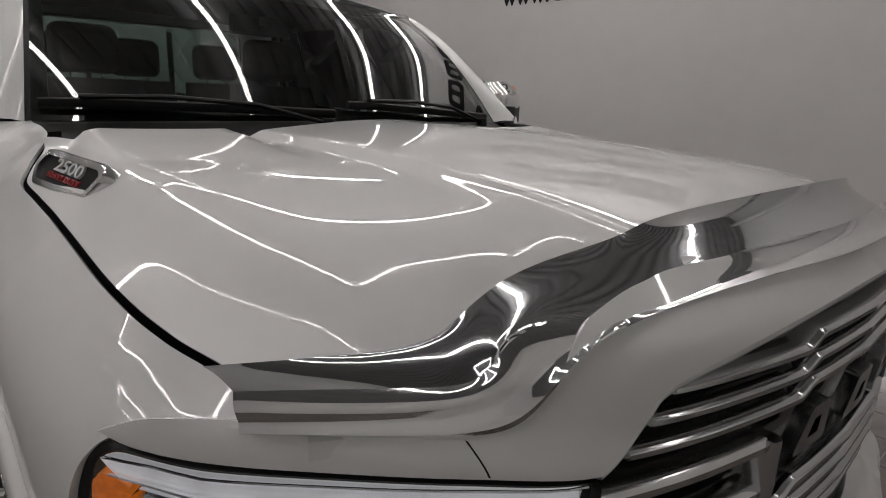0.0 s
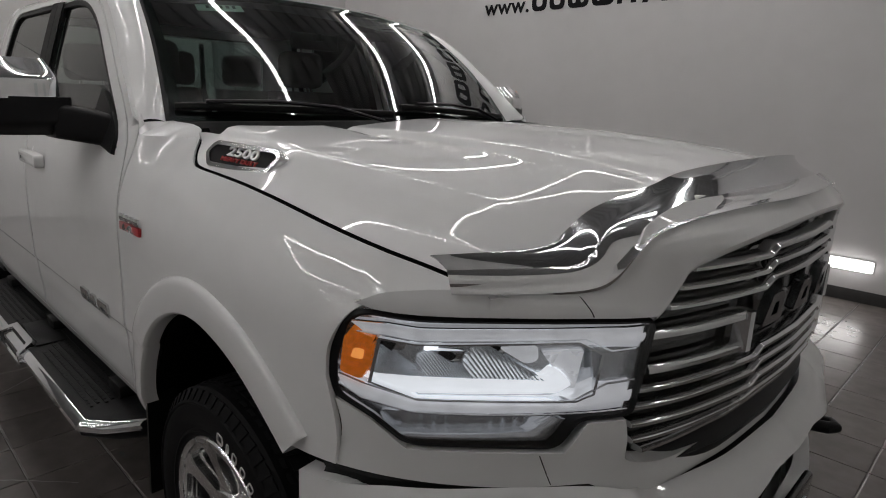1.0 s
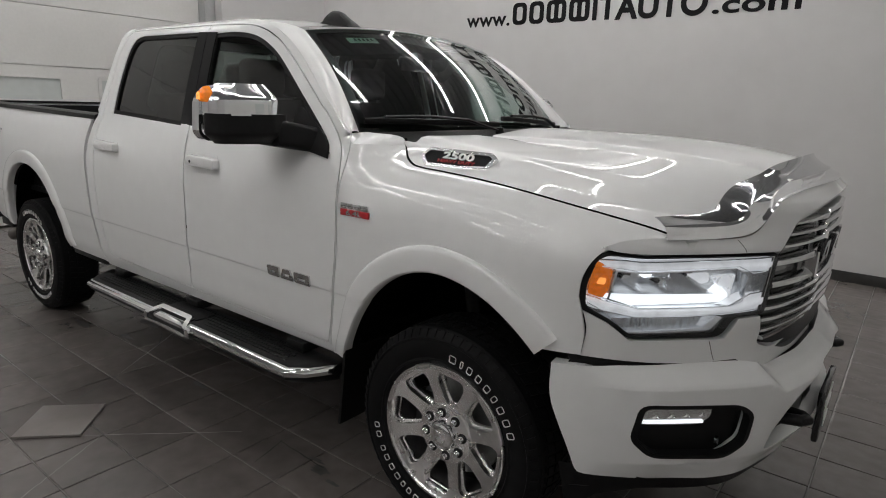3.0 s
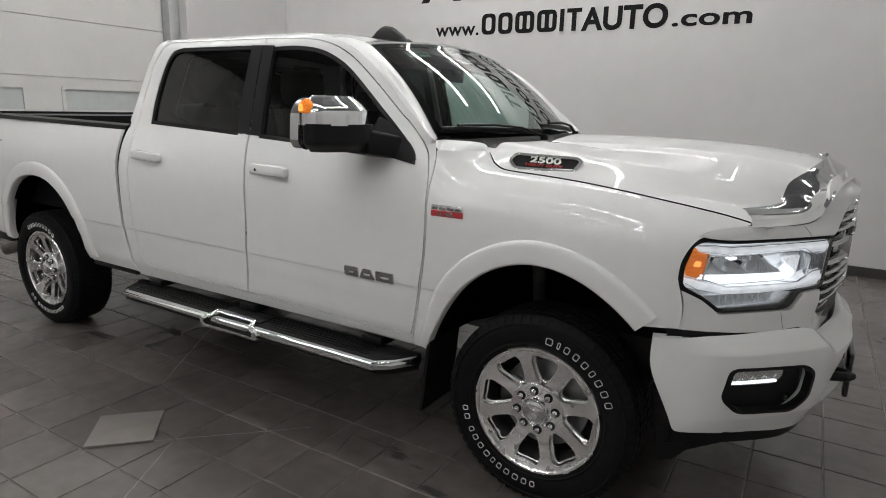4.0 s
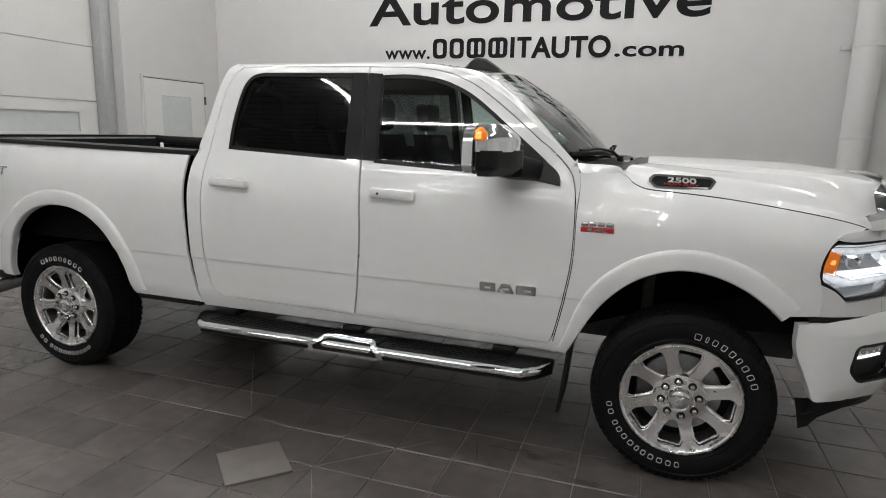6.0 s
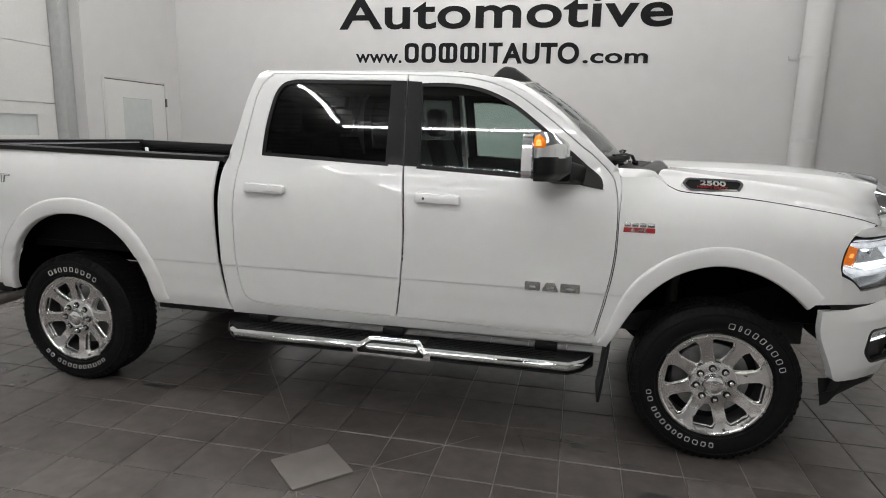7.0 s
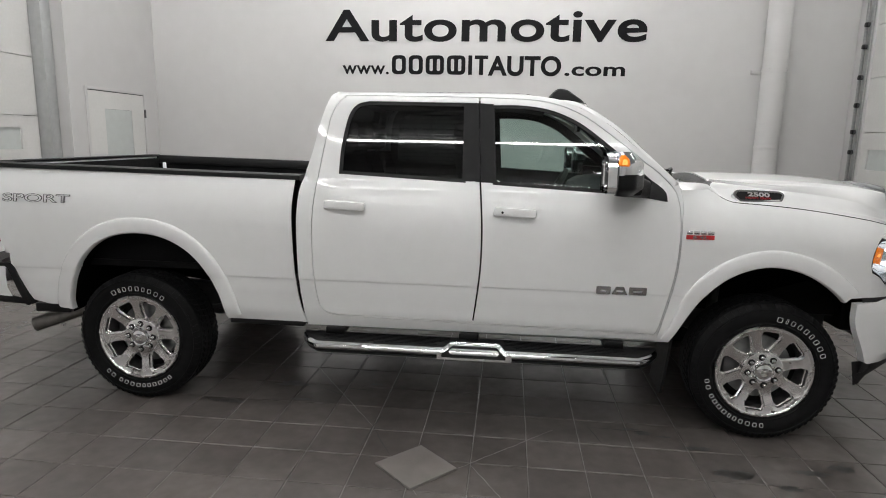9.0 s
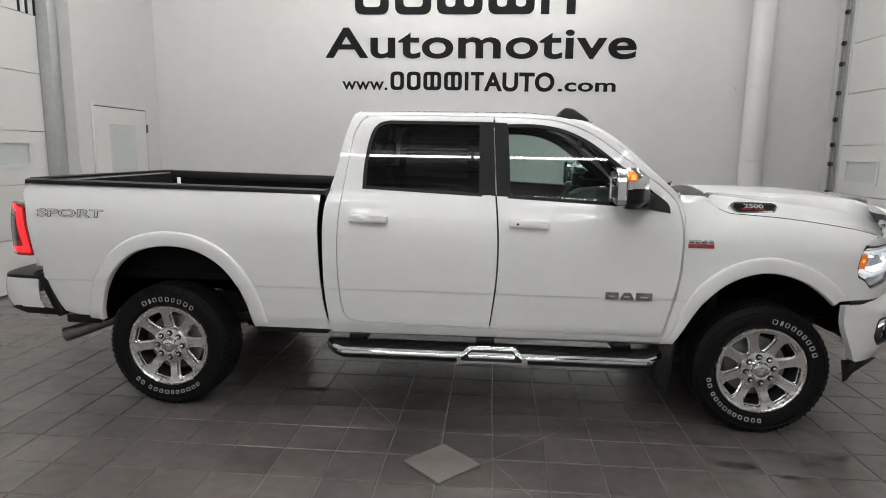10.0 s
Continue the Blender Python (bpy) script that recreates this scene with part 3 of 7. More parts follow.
TAPER = pchip([2.0, 2.2, 2.32, 2.42, 2.48, 2.60], [0.0, 0.004, 0.013, 0.032, 0.055, 0.115])
SINK = pchip([1.5, 1.94, 2.35, 2.49, 2.60], [0.0, 0.026, 0.072, 0.100, 0.13])   # the fender top drops toward the nose

ARCH_R = spline([(-2.345, 0.55), (-2.335, 0.67), (-2.29, 0.80), (-2.20, 0.95), (-2.06, 1.05), (-1.87, 1.09), (-1.65, 1.06), (-1.47, 0.94), (-1.36, 0.76), (-1.31, 0.56)], 8)
ARCH_F = spline([(1.36, 0.55), (1.39, 0.61), (1.49, 0.80), (1.62, 0.94), (1.76, 1.01), (1.89, 1.03), (2.06, 0.99), (2.19, 0.91), (2.265, 0.845), (2.30, 0.80)], 8)


def evened(line, n=240, rounds=3):
    """The line at even steps, its small kinks smoothed away."""
    p = np.array(line)
    s = np.r_[0, np.cumsum(np.hypot(*np.diff(p, axis=0).T))]
    p = np.stack([np.interp(np.linspace(0, s[-1], n), s, p[:, k]) for k in (0, 1)], 1)
    w = np.hanning(37)
    w /= w.sum()
    for _ in range(rounds):
        q = np.vstack([2 * p[0] - p[18:0:-1], p, 2 * p[-1] - p[-2:-20:-1]])
        p = np.stack([np.convolve(q[:, k], w, "valid") for k in (0, 1)], 1)
    return p


ARCHES = {1: evened(ARCH_F), -1: evened(ARCH_R)}
ARCH_F, ARCH_R = [tuple(q) for q in ARCHES[1][::4]], [tuple(q) for q in ARCHES[-1][::4]]


def side_y(x, z):
    if x > 1.30 + 0.0 * z and z < 1.47:
        k = ease(1.30, 1.55, x)
        y = (1 - k) * BODY(z) + k * (FEND(z + SINK(x) * ease(1.0, 1.3, z)) - TAPER(x))
    else:
        y = BODY(z) if z < 1.45 else GREEN(z)
        if x < -0.8:
            y -= 0.010 * ease(1.2, 1.5, z)
    return y


def side(x, z):
    return (x, -side_y(x, z), z)


OUT = (0, -1, 0.05)


def offset_line(p, d):
    """A line moved sideways by d, away from the wheel."""
    g = np.gradient(p, axis=0)
    n = np.stack([-g[:, 1], g[:, 0]], 1) / np.hypot(g[:, 0], g[:, 1])[:, None]
    return p + n * d


def flare_lines(sign):
    p = ARCHES[sign]
    keep = (p[:, 0] < 2.262) if sign > 0 else (p[:, 1] > 0.565)
    p = p[keep]
    q = offset_line(p, 0.098)
    if sign > 0:
        # the front flare runs narrow towards the sill
        w = np.array([1 - 0.45 * ease(0.90, 0.58, z) if x < 1.75 else 1.0 for x, z in p])[:, None]
        q = p + (q - p) * w
    return p, q


BOTH = (False, True)

FENDER_TOP = pchip([1.30, 1.48, 1.535, 1.565, 1.61, 1.67, 1.80, 1.94, 2.35, 2.49, 2.575, 2.70], [1.474, 1.474, 1.462, 1.430, 1.390, 1.368, 1.359, 1.349, 1.296, 1.268, 1.244, 1.20])
FENDER_RIM = lambda x: FENDER_TOP(x) - 0.042 * ease(1.60, 1.49, x)
bed_line = ring([(-0.865, 1.445), (-0.872, 1.24), (-0.862, 0.95), (-0.842, 0.73), (-0.80, 0.56)], [(-0.80, 0.56), (-1.31, 0.56)], ARCH_R[::-1][1:-9] + [(-2.335, 0.67)],
                [(-2.335, 0.67), (-2.36, 0.565)], [(-2.36, 0.565), (-2.60, 0.625)], [(-2.60, 0.625), (-2.70, 0.80), (-2.715, 0.93)],
                [(-2.715, 0.93), (-2.762, 0.99)], [(-2.762, 0.99), (-2.790, 1.16), (-2.820, 1.345)], [(-2.820, 1.345), (-2.845, 1.40), (-2.835, 1.478)], [(-2.835, 1.478), (-0.865, 1.445)])
rear_door_line = ring([(0.212, 1.932), (-0.52, 1.936), (-0.585, 1.925), (-0.632, 1.885), (-0.668, 1.80)], [(-0.668, 1.80), (-0.712, 1.50), (-0.738, 1.25), (-0.74, 0.96), (-0.72, 0.74), (-0.685, 0.655), (-0.60, 0.628)],
                      [(-0.60, 0.628), (0.218, 0.617)], [(0.218, 0.617), (0.24, 0.80), (0.256, 0.99), (0.256, 1.21), (0.238, 1.44)], [(0.238, 1.44), (0.212, 1.932)])
front_door_line = ring([(0.222, 1.932), (0.50, 1.922), (0.64, 1.902), (0.76, 1.862), (0.88, 1.795), (1.10, 1.63), (1.29, 1.465), (1.338, 1.375), (1.352, 1.24), (1.349, 1.03), (1.322, 0.84), (1.284, 0.655), (1.262, 0.602)],
                       [(1.262, 0.602), (0.226, 0.616)], [(0.226, 0.616), (0.25, 0.80), (0.266, 0.99), (0.266, 1.21), (0.248, 1.44)], [(0.248, 1.44), (0.222, 1.932)])
rear_glass = ring([(-0.585, 1.487), (-0.58, 1.63), (-0.552, 1.80), (-0.51, 1.872), (-0.44, 1.893)], [(-0.44, 1.893), (0.135, 1.89)], [(0.135, 1.89), (0.145, 1.455)], [(0.145, 1.455), (-0.585, 1.487)])
front_glass = ring([(0.325, 1.447), (0.298, 1.878)], [(0.298, 1.878), (0.45, 1.880), (0.60, 1.862), (0.72, 1.822), (0.84, 1.755), (1.04, 1.60), (1.20, 1.47), (1.262, 1.402)], [(1.262, 1.402), (0.325, 1.447)])
front_door_line = [(x + 0.009 if x > 1.2 else x, z) for x, z in front_door_line]
cab_line = ring([(-0.795, 0.545), (-0.828, 0.80), (-0.838, 1.10), (-0.832, 1.35), (-0.802, 1.47), (-0.765, 1.60), (-0.724, 1.80), (-0.680, 1.93), (-0.650, 1.958)], [(-0.650, 1.958), (0.38, 1.958)], [(0.38, 1.958), (0.50, 1.952), (0.60, 1.941), (0.72, 1.912), (0.93, 1.81), (1.15, 1.635), (1.345, 1.468)], [(1.345, 1.468), (1.365, 1.38), (1.36, 1.24), (1.357, 1.03), (1.331, 0.84), (1.293, 0.655), (1.272, 0.56)], [(1.272, 0.56), (-0.795, 0.545)])
cab_line = [(x + 0.009 if x > 1.2 else x, z) for x, z in cab_line]
fender_line = ring([(1.286, 0.55), (1.307, 0.655), (1.345, 0.84), (1.371, 1.03), (1.373, 1.24), (1.377, 1.36), (1.368, FENDER_RIM(1.368))], [(x, FENDER_RIM(x)) for x in np.linspace(1.368, 1.70, 36)],
                   [(x, FENDER_TOP(x)) for x in np.linspace(1.70, 2.575, 30)], [(2.575, 1.244), (2.535, 1.226), (2.475, 1.214), (2.425, 1.185), (2.392, 1.12), (2.385, 1.055)],
                   [(2.385, 1.055), (2.402, 0.99), (2.41, 0.94), (2.405, 0.876)], [(2.405, 0.876), (2.285, 0.866)], [(2.285, 0.866)] + [q for q in ARCH_F[::-1] if q[0] < 2.235] , [ARCH_F[0], (1.286, 0.55)])

for flip in BOTH:
    sgn = 1 if flip else -1
    panel("bedside", bed_line, side, PAINT, truck, OUT, flip=flip, step=0.045, cuts=(0.815, 0.828, 0.834, 0.838, 0.842, 0.846, 0.852, 0.866))
    fender = panel("fender", fender_line, side, PAINT, truck, OUT, flip=flip, step=0.04, cuts=(0.815, 0.828, 0.834, 0.838, 0.842, 0.846, 0.852, 0.866))
    panel("cab_side", cab_line, side, PAINT, truck, OUT, [inset(rear_door_line, -0.005), inset(front_door_line, -0.005)], flip=flip, step=0.06, thick=0.03, cuts=(0.815, 0.828, 0.834, 0.838, 0.842, 0.846, 0.852, 0.866))
    rd = panel("rear_door", rear_door_line, side, PAINT, truck, OUT, [inset(rear_glass, -0.012)], flip=flip, step=0.05, thick=0.02, cuts=(0.815, 0.828, 0.834, 0.838, 0.842, 0.846, 0.852, 0.866))
    fd = panel("front_door", front_door_line, side, PAINT, truck, OUT, [inset(front_glass, -0.012)], flip=flip, step=0.05, thick=0.02, cuts=(0.815, 0.828, 0.834, 0.838, 0.842, 0.846, 0.852, 0.866))
    panel("window", rear_glass, lambda x, z: (x, -side_y(x, z) + 0.014, z), TINTED, rd, OUT, flip=flip, step=0.06, thick=0.0, label="dark tinted side glass")
    panel("window", front_glass, lambda x, z: (x, -side_y(x, z) + 0.014, z), GLASS, fd, OUT, flip=flip, step=0.06, thick=0.0, label="clear side glass")
    for gl, dr in ((rear_glass, rd), (front_glass, fd)):
        panel("window_seal", inset(gl, -0.014), lambda x, z: (x, -side_y(x, z) + 0.004, z), BLACK, dr, OUT, [inset(gl, 0.008)], flip=flip, step=0.06, thick=0.012, label="black rubber window seal")
    panel("pillar_cover", [(0.146, 1.452), (0.2405, 1.449), (0.2150, 1.900), (0.136, 1.902)], lambda x, z: (x, -side_y(x, z) - 0.003, z), SATIN, rd, OUT, flip=flip, step=0.06, thick=0.004, label="satin black pillar cover")
    panel("pillar_cover", [(0.2455, 1.449), (0.326, 1.446), (0.300, 1.896), (0.2195, 1.900)], lambda x, z: (x, -side_y(x, z) - 0.003, z), SATIN, fd, OUT, flip=flip, step=0.06, thick=0.004, label="satin black pillar cover")
    for gl, dr in ((rear_glass, rd), (front_glass, fd)):
        panel("window_trim", inset(gl, -0.06), lambda x, z: (x, -side_y(x, z) + 0.036, z), TRIM, dr, (0, 1, 0), [inset(gl, -0.002)], flip=flip, step=0.08, thick=0.0, label="dark inner window frame")
    # inner door trim keeps the cabin dark
    for dr, a, b in ((rd, -0.70, 0.22), (fd, 0.26, 1.30)):
        panel("door_trim", [(a, 0.66), (b, 0.66), (b, 1.40), (a, 1.44)], lambda x, z: (x, -side_y(x, z) + 0.075, z), TRIM, dr, (0, 1, 0), flip=flip, step=0.12, thick=0.0)

    # painted wheel-arch flares, laid on by the distance from the arch
    for sign in (1, -1):
        p, q = flare_lines(sign)
        rows = []
        for (px, pz), (qx, qz) in zip(p[::2], q[::2]):
            row = []
            for k, h in ((0.0, -0.030), (0.0, 0.002), (0.03, 0.010), (0.08, 0.0145), (0.25, 0.0165), (0.55, 0.0165), (0.80, 0.0150), (0.90, 0.0125), (0.96, 0.008), (0.99, 0.003), (1.0, -0.004)):
                x, z = px + (qx - px) * k, pz + (qz - pz) * k
                row.append((x, sgn * (side_y(x, z) + h), z))
            rows.append(row)
        part("wheel_flare", loft(rows), PAINT, truck, "white painted wheel-arch flare")

    # handles
    for x0, dr in ((-0.668, rd), (0.322, fd)):
        ys = sgn * side_y(x0 + 0.12, 1.295)
        low = 0.010 if dr is fd else 0.0
        o = rounded([(x0, 1.275 - low), (x0 + 0.245, 1.268 - low), (x0 + 0.248, 1.318 - low), (x0 + 0.01, 1.327 - low)], 0.016)
        bm = plate_bm(o, 0.034, 0.011)
        if flip:
            bmesh.ops.transform(bm, matrix=Matrix.Scale(-1, 4, (0, 1, 0)), verts=bm.verts)
        part("door_handle", bm, PAINT, dr, at=pose(0, ys + sgn * 0.008, 0))
        cup = rounded([(x0 + 0.035, 1.262), (x0 + 0.225, 1.258), (x0 + 0.225, 1.332), (x0 + 0.035, 1.336)], 0.03)
        panel("handle_cup", cup, lambda x, z: (x, -side_y(x, z) + 0.012 - 0.014 * abs(2 * (x - x0 - 0.13) / 0.19) ** 2, z), PAINT, dr, OUT, flip=flip, step=0.03, thick=0.0)
        if dr is fd:
            part("key_lock", cyl_bm(0.007, 0.007, 0.004, 12, pose(x0 + 0.055, ys + sgn * 0.042, 1.287, 90, 0, 0)), BLACK, dr)

    # sill below the doors
    sill = [[(x, sgn * y, z) for y, z in ((0.975, 0.606), (0.972, 0.575), (0.955, 0.548), (0.92, 0.53), (0.80, 0.53))] for x in np.linspace(-0.78, 1.30, 12)]
    part("sill", loft(sill), PAINT, truck)

    # wheel-house liners
    for line, nm in ((ARCH_F, 1.5), (ARCH_R, -1.85)):
        rows = []
        for d in (0.965, 0.80, 0.52):
            g = 0.018 if d > 0.9 else 0.06
            c = np.array([np.mean([q[0] for q in line]), 0.62])
            rows.append([(c[0] + (q[0] - c[0]) * (1 + g), sgn * d, max(c[1] + (q[1] - c[1]) * (1 + g), 0.45)) for q in line[::3]])
        rows.append([(c[0] + (q[0] - c[0]) * 0.1, sgn * 0.515, 0.7) for q in line[::3]])
        part("wheel_house", loft(rows), MATTE, truck, "black wheel-house liner")

# ---- roof, windshield, pillars
WS_BASE = lambda u: Vector((1.46 - 0.15 * u * u, -0.822 * u, 1.480 - 0.012 * u * u))
WS_TOP = lambda u: Vector((0.885 - 0.035 * u * u, -0.715 * u, 1.945 - 0.052 * u * u))


def ws(u, v):
    p = WS_BASE(u) * (1 - v) + WS_TOP(u) * v
    return p + Vector((0.55, 0, 0.82)) * 0.035 * math.sin(math.pi * min(max(v, 0), 1))


panel("windshield", [(-1, 0), (1, 0), (1, 1), (-1, 1)], ws, WINDSHIELD, truck, (0.5, 0, 0.8), step=0.08, thick=0.0, label="clear curved windshield glass with ceiling reflections")
panel("windshield_seal", rounded([(-1.02, -0.02), (1.02, -0.02), (1.02, 1.012), (-1.02, 1.012)], 0.03), lambda u, v: ws(u, v) + Vector((0.0, 0, -0.004)), BLACK, truck, (0.5, 0, 0.8),
      [rounded([(-0.955, 0.06), (0.955, 0.06), (0.965, 0.965), (-0.965, 0.965)], 0.05)], step=0.08, thick=0.008, label="black ceramic band round the glass")
F_EDGE = pchip([1.468, 1.635, 1.81, 1.912, 1.941], [1.345, 1.15, 0.93, 0.72, 0.60])
for flip in BOTH:
    s = 1 if flip else -1
    rows = []
    for k in range(15):
        v = k / 14
        b = ws(1.015, v)
        z = 1.466 + (1.925 - 1.466) * v
        a = Vector(side(F_EDGE(z), z))
        mid = (a + b) / 2 + Vector((0.012, -0.010, 0.010))
        q1, q2 = a * 0.6 + mid * 0.4 + Vector((0.006, -0.004, 0.003)), b * 0.55 + mid * 0.45 + Vector((0.004, -0.002, 0.003))
        rows.append([(p.x, p.y * (-1 if flip else 1), p.z) for p in (a, q1, mid, q2, b)])
    part("front_pillar", loft(rows), PAINT, truck)


def roof_surf(x, y):
    q = (y / 0.75) ** 2
    return (x, y, 1.962 + 0.04 * (1 - q) - 0.014 * ease(-0.3, -0.78, x) * (1 - 0.8 * min(q, 1)) - (0.052 + 0.012 * q) * ease(0.40, 0.90, x))


panel("roof", ring([(-0.655, -0.748), (0.36, -0.748)], [(0.36, -0.748), (0.50, -0.760), (0.60, -0.780), (0.70, -0.800)], [(0.70, -0.800), (0.80, -0.745), (0.848, -0.700)], [(0.848, -0.700), (0.876, -0.35), (0.884, 0.0), (0.876, 0.35), (0.848, 0.700)],
           [(0.848, 0.700), (0.80, 0.745), (0.70, 0.800)], [(0.70, 0.800), (0.60, 0.780), (0.50, 0.760), (0.36, 0.748)], [(0.36, 0.748), (-0.655, 0.748)], [(-0.655, 0.748), (-0.68, 0), (-0.655, -0.748)]),
      roof_surf, PAINT, truck, (0, 0, 1), step=0.06, thick=0.02)
panel("headliner", [(-0.65, -0.70), (0.66, -0.68), (0.66, 0.68), (-0.65, 0.70)], lambda x, y: (x, y, roof_surf(x, y)[2] - 0.05), HEADLINER, truck, (0, 0, -1), step=0.2, thick=0.0)
# back of the cab with its sliding window
back_line = ring([(-0.93, 0.60), (0.93, 0.60)], [(0.93, 0.60), (0.985, 1.1), (0.94, 1.45), (0.80, 1.90), (0.72, 1.965)], [(0.72, 1.965), (0, 1.99), (-0.72, 1.965)], [(-0.72, 1.965), (-0.80, 1.90), (-0.94, 1.45), (-0.985, 1.1), (-0.93, 0.60)])
back_glass = rounded([(-0.66, 1.50), (0.66, 1.50), (0.60, 1.88), (-0.60, 1.88)], 0.06)
panel("cab_back", back_line, lambda y, z: (-0.785 + 0.135 * ease(1.45, 1.99, z), y, z), PAINT, truck, (-1, 0, 0), [back_glass], step=0.1)
panel("rear_window", inset(back_glass, -0.01), lambda y, z: (-0.775 + 0.135 * ease(1.45, 1.99, z), y, z), REARGLASS, truck, (-1, 0, 0), step=0.1, thick=0.0)
for y in (-0.22, 0.22):
    part("window_bar", box_bm(-0.76, -0.735, y - 0.012, y + 0.012, 1.5, 1.86), BLACK, truck)


# ---- hood
HC = pchip([1.40, 1.7, 2.0, 2.3, 2.5, 2.65, 2.75, 2.82, 2.90], [1.512, 1.513, 1.512, 1.507, 1.495, 1.476, 1.453, 1.42, 1.37])
FTOP = FENDER_TOP
HE = lambda x: FTOP(x) + 0.005
H_OUT = pchip([1.44, 1.50, 1.55, 1.60, 1.66, 1.75], [0.82, 0.838, 0.864, 0.882, 0.93, 1.0])
H_EDGE = lambda x: min(side_y(x, FTOP(x)) - 0.0115, H_OUT(x) if x < 1.75 else 1.0)
# the two creases each side: the edge of the dome, and the foot of its slope
Y1 = pchip([1.40, 1.7, 1.9, 2.2, 2.5, 2.72, 2.85], [0.40, 0.43, 0.455, 0.46, 0.435, 0.415, 0.41])
Z1 = pchip([1.40, 1.6, 1.9, 2.2, 2.5, 2.71, 2.85], [1.468, 1.469, 1.469, 1.464, 1.449, 1.420, 1.38])
Y2 = pchip([1.40, 1.9, 2.10, 2.26, 2.45, 2.61, 2.75], [0.77, 0.785, 0.765, 0.725, 0.655, 0.59, 0.55])
Z2 = pchip([1.40, 1.6, 1.8, 2.0, 2.26, 2.45, 2.61, 2.75], [1.446, 1.444, 1.434, 1.419, 1.390, 1.358, 1.316, 1.285])


# the creases of each side, from the middle outward: two at the rim of the dome, two on its shoulder, one at the foot
CREASE_A = pchip([1.40, 1.7, 2.15, 2.4, 2.62, 2.85], [0.372, 0.395, 0.407, 0.414, 0.416, 0.405])
CREASE_B = pchip([1.40, 1.9, 2.02, 2.15, 2.30, 2.39, 2.465, 2.54, 2.61, 2.75], [0.735, 0.762, 0.757, 0.735, 0.694, 0.667, 0.636, 0.600, 0.562, 0.50])
CREASE_C = pchip([1.40, 1.60, 2.0, 2.2, 2.34, 2.43, 2.50, 2.56, 2.60, 2.75], [0.79, 0.815, 0.845, 0.838, 0.815, 0.779, 0.741, 0.708, 0.686, 0.63])


def hood_knots(x):
    a, b, c = CREASE_A(x), CREASE_B(x), CREASE_C(x)
    ye = max(H_EDGE(x), c + 0.03)
    b1 = b + 0.012 + 0.036 * ease(1.95, 2.3, x)
    za = Z1(x) + 0.10 * (Y1(x) - a)
    zb = Z2(x) + 0.012
    zb1 = zb - 0.48 * (b1 - b)
    line = zb1 + (HE(x) - zb1) * (c - b1) / (ye - b1)
    zc = line - 0.016 * ease(2.08, 2.45, x)
    return [(0.0, HC(x), 0.16), (a, za, 0.009), (a + 0.036, za - 0.021, 0.009), (b, zb, 0.010), (b1, zb1, 0.010), (c, zc, 0.012), (ye, HE(x), 0.0)]


def hood_z(x, y):
    t = abs(y)
    knots = hood_knots(x)
    slopes = [(q[1] - p[1]) / (q[0] - p[0]) for p, q in zip(knots, knots[1:])]
    i = max(k for k in range(6) if k == 0 or t >= knots[k][0])
    z = knots[i][1] + slopes[i] * (t - knots[i][0])
    for k in range(1, 6):
        d, r = t - knots[k][0], knots[k][2]
        z += (slopes[k] - slopes[k - 1]) / 2 * (math.sqrt(d * d + r * r) - abs(d))
    z += slopes[0] * (math.sqrt(t * t + 0.0256) - t)
    # raised pad beside the cowl, with its front fold running across
    d = x - (1.92 + 0.75 * (0.76 - t))
    z += 0.020 * (math.sqrt(d * d + 0.00003) - d) / 0.4 * 0.5 * ease(0.438 + 0.14 * (x - 1.6), 0.462 + 0.14 * (x - 1.6), t) * ease(0.785, 0.765, t)
    return z


HOODF = pchip([0, 0.30, 0.47, 0.56, 0.64, 0.71, 0.80, 0.893, 0.95], [2.815, 2.805, 2.785, 2.755, 2.715, 2.68, 2.64, 2.575, 2.52])
HOODR = pchip([0, 0.35, 0.5, 0.7, 0.82, 0.95], [1.662, 1.662, 1.655, 1.612, 1.552, 1.55])


def hood_y(c, x):
    """The line c of the hood at x: 0 middle, 1 to 5 its creases, 6 shut line."""
    k = [q[0] for q in hood_knots(x)]
    i = min(int(c), 5)
    return k[i] + (k[i + 1] - k[i]) * (c - i)


cs = [0, 0.12, 0.25, 0.4, 0.55, 0.7, 0.82, 0.90, 0.95, 0.975, 0.99]
for i, steps in ((1, (0, 0.12, 0.3, 0.5, 0.7, 0.88)), (2, (0, 0.02, 0.05, 0.1, 0.17, 0.25, 0.4, 0.6, 0.75, 0.82, 0.87, 0.91, 0.945, 0.97, 0.985)), (3, (0, 0.12, 0.3, 0.5, 0.7, 0.88)),
                 (4, (0, 0.06, 0.15, 0.3, 0.5, 0.7, 0.85, 0.94)), (5, (0, 0.05, 0.12, 0.25, 0.4, 0.55, 0.7, 0.85, 0.95, 1.0))):
    cs += [i + q for q in steps]
cols = []
for c in cs:
    xf = 2.7
    for _ in range(12):
        xf = 0.5 * xf + 0.5 * HOODF(hood_y(c, min(xf, 2.815)))
    xr = HOODR(hood_y(c, 1.54))
    line = []
    for k in range(121):
        u = k / 120
        x = xr + (xf - xr) * u
        y = hood_y(c, x)
        line.append((x, y, hood_z(x, y)))
    cols.append(line)
skin = [[(x, y, z) for x, y, z in c] for c in cols[::-1]] + [[(x, -y, z) for x, y, z in c] for c in cols[1:]]
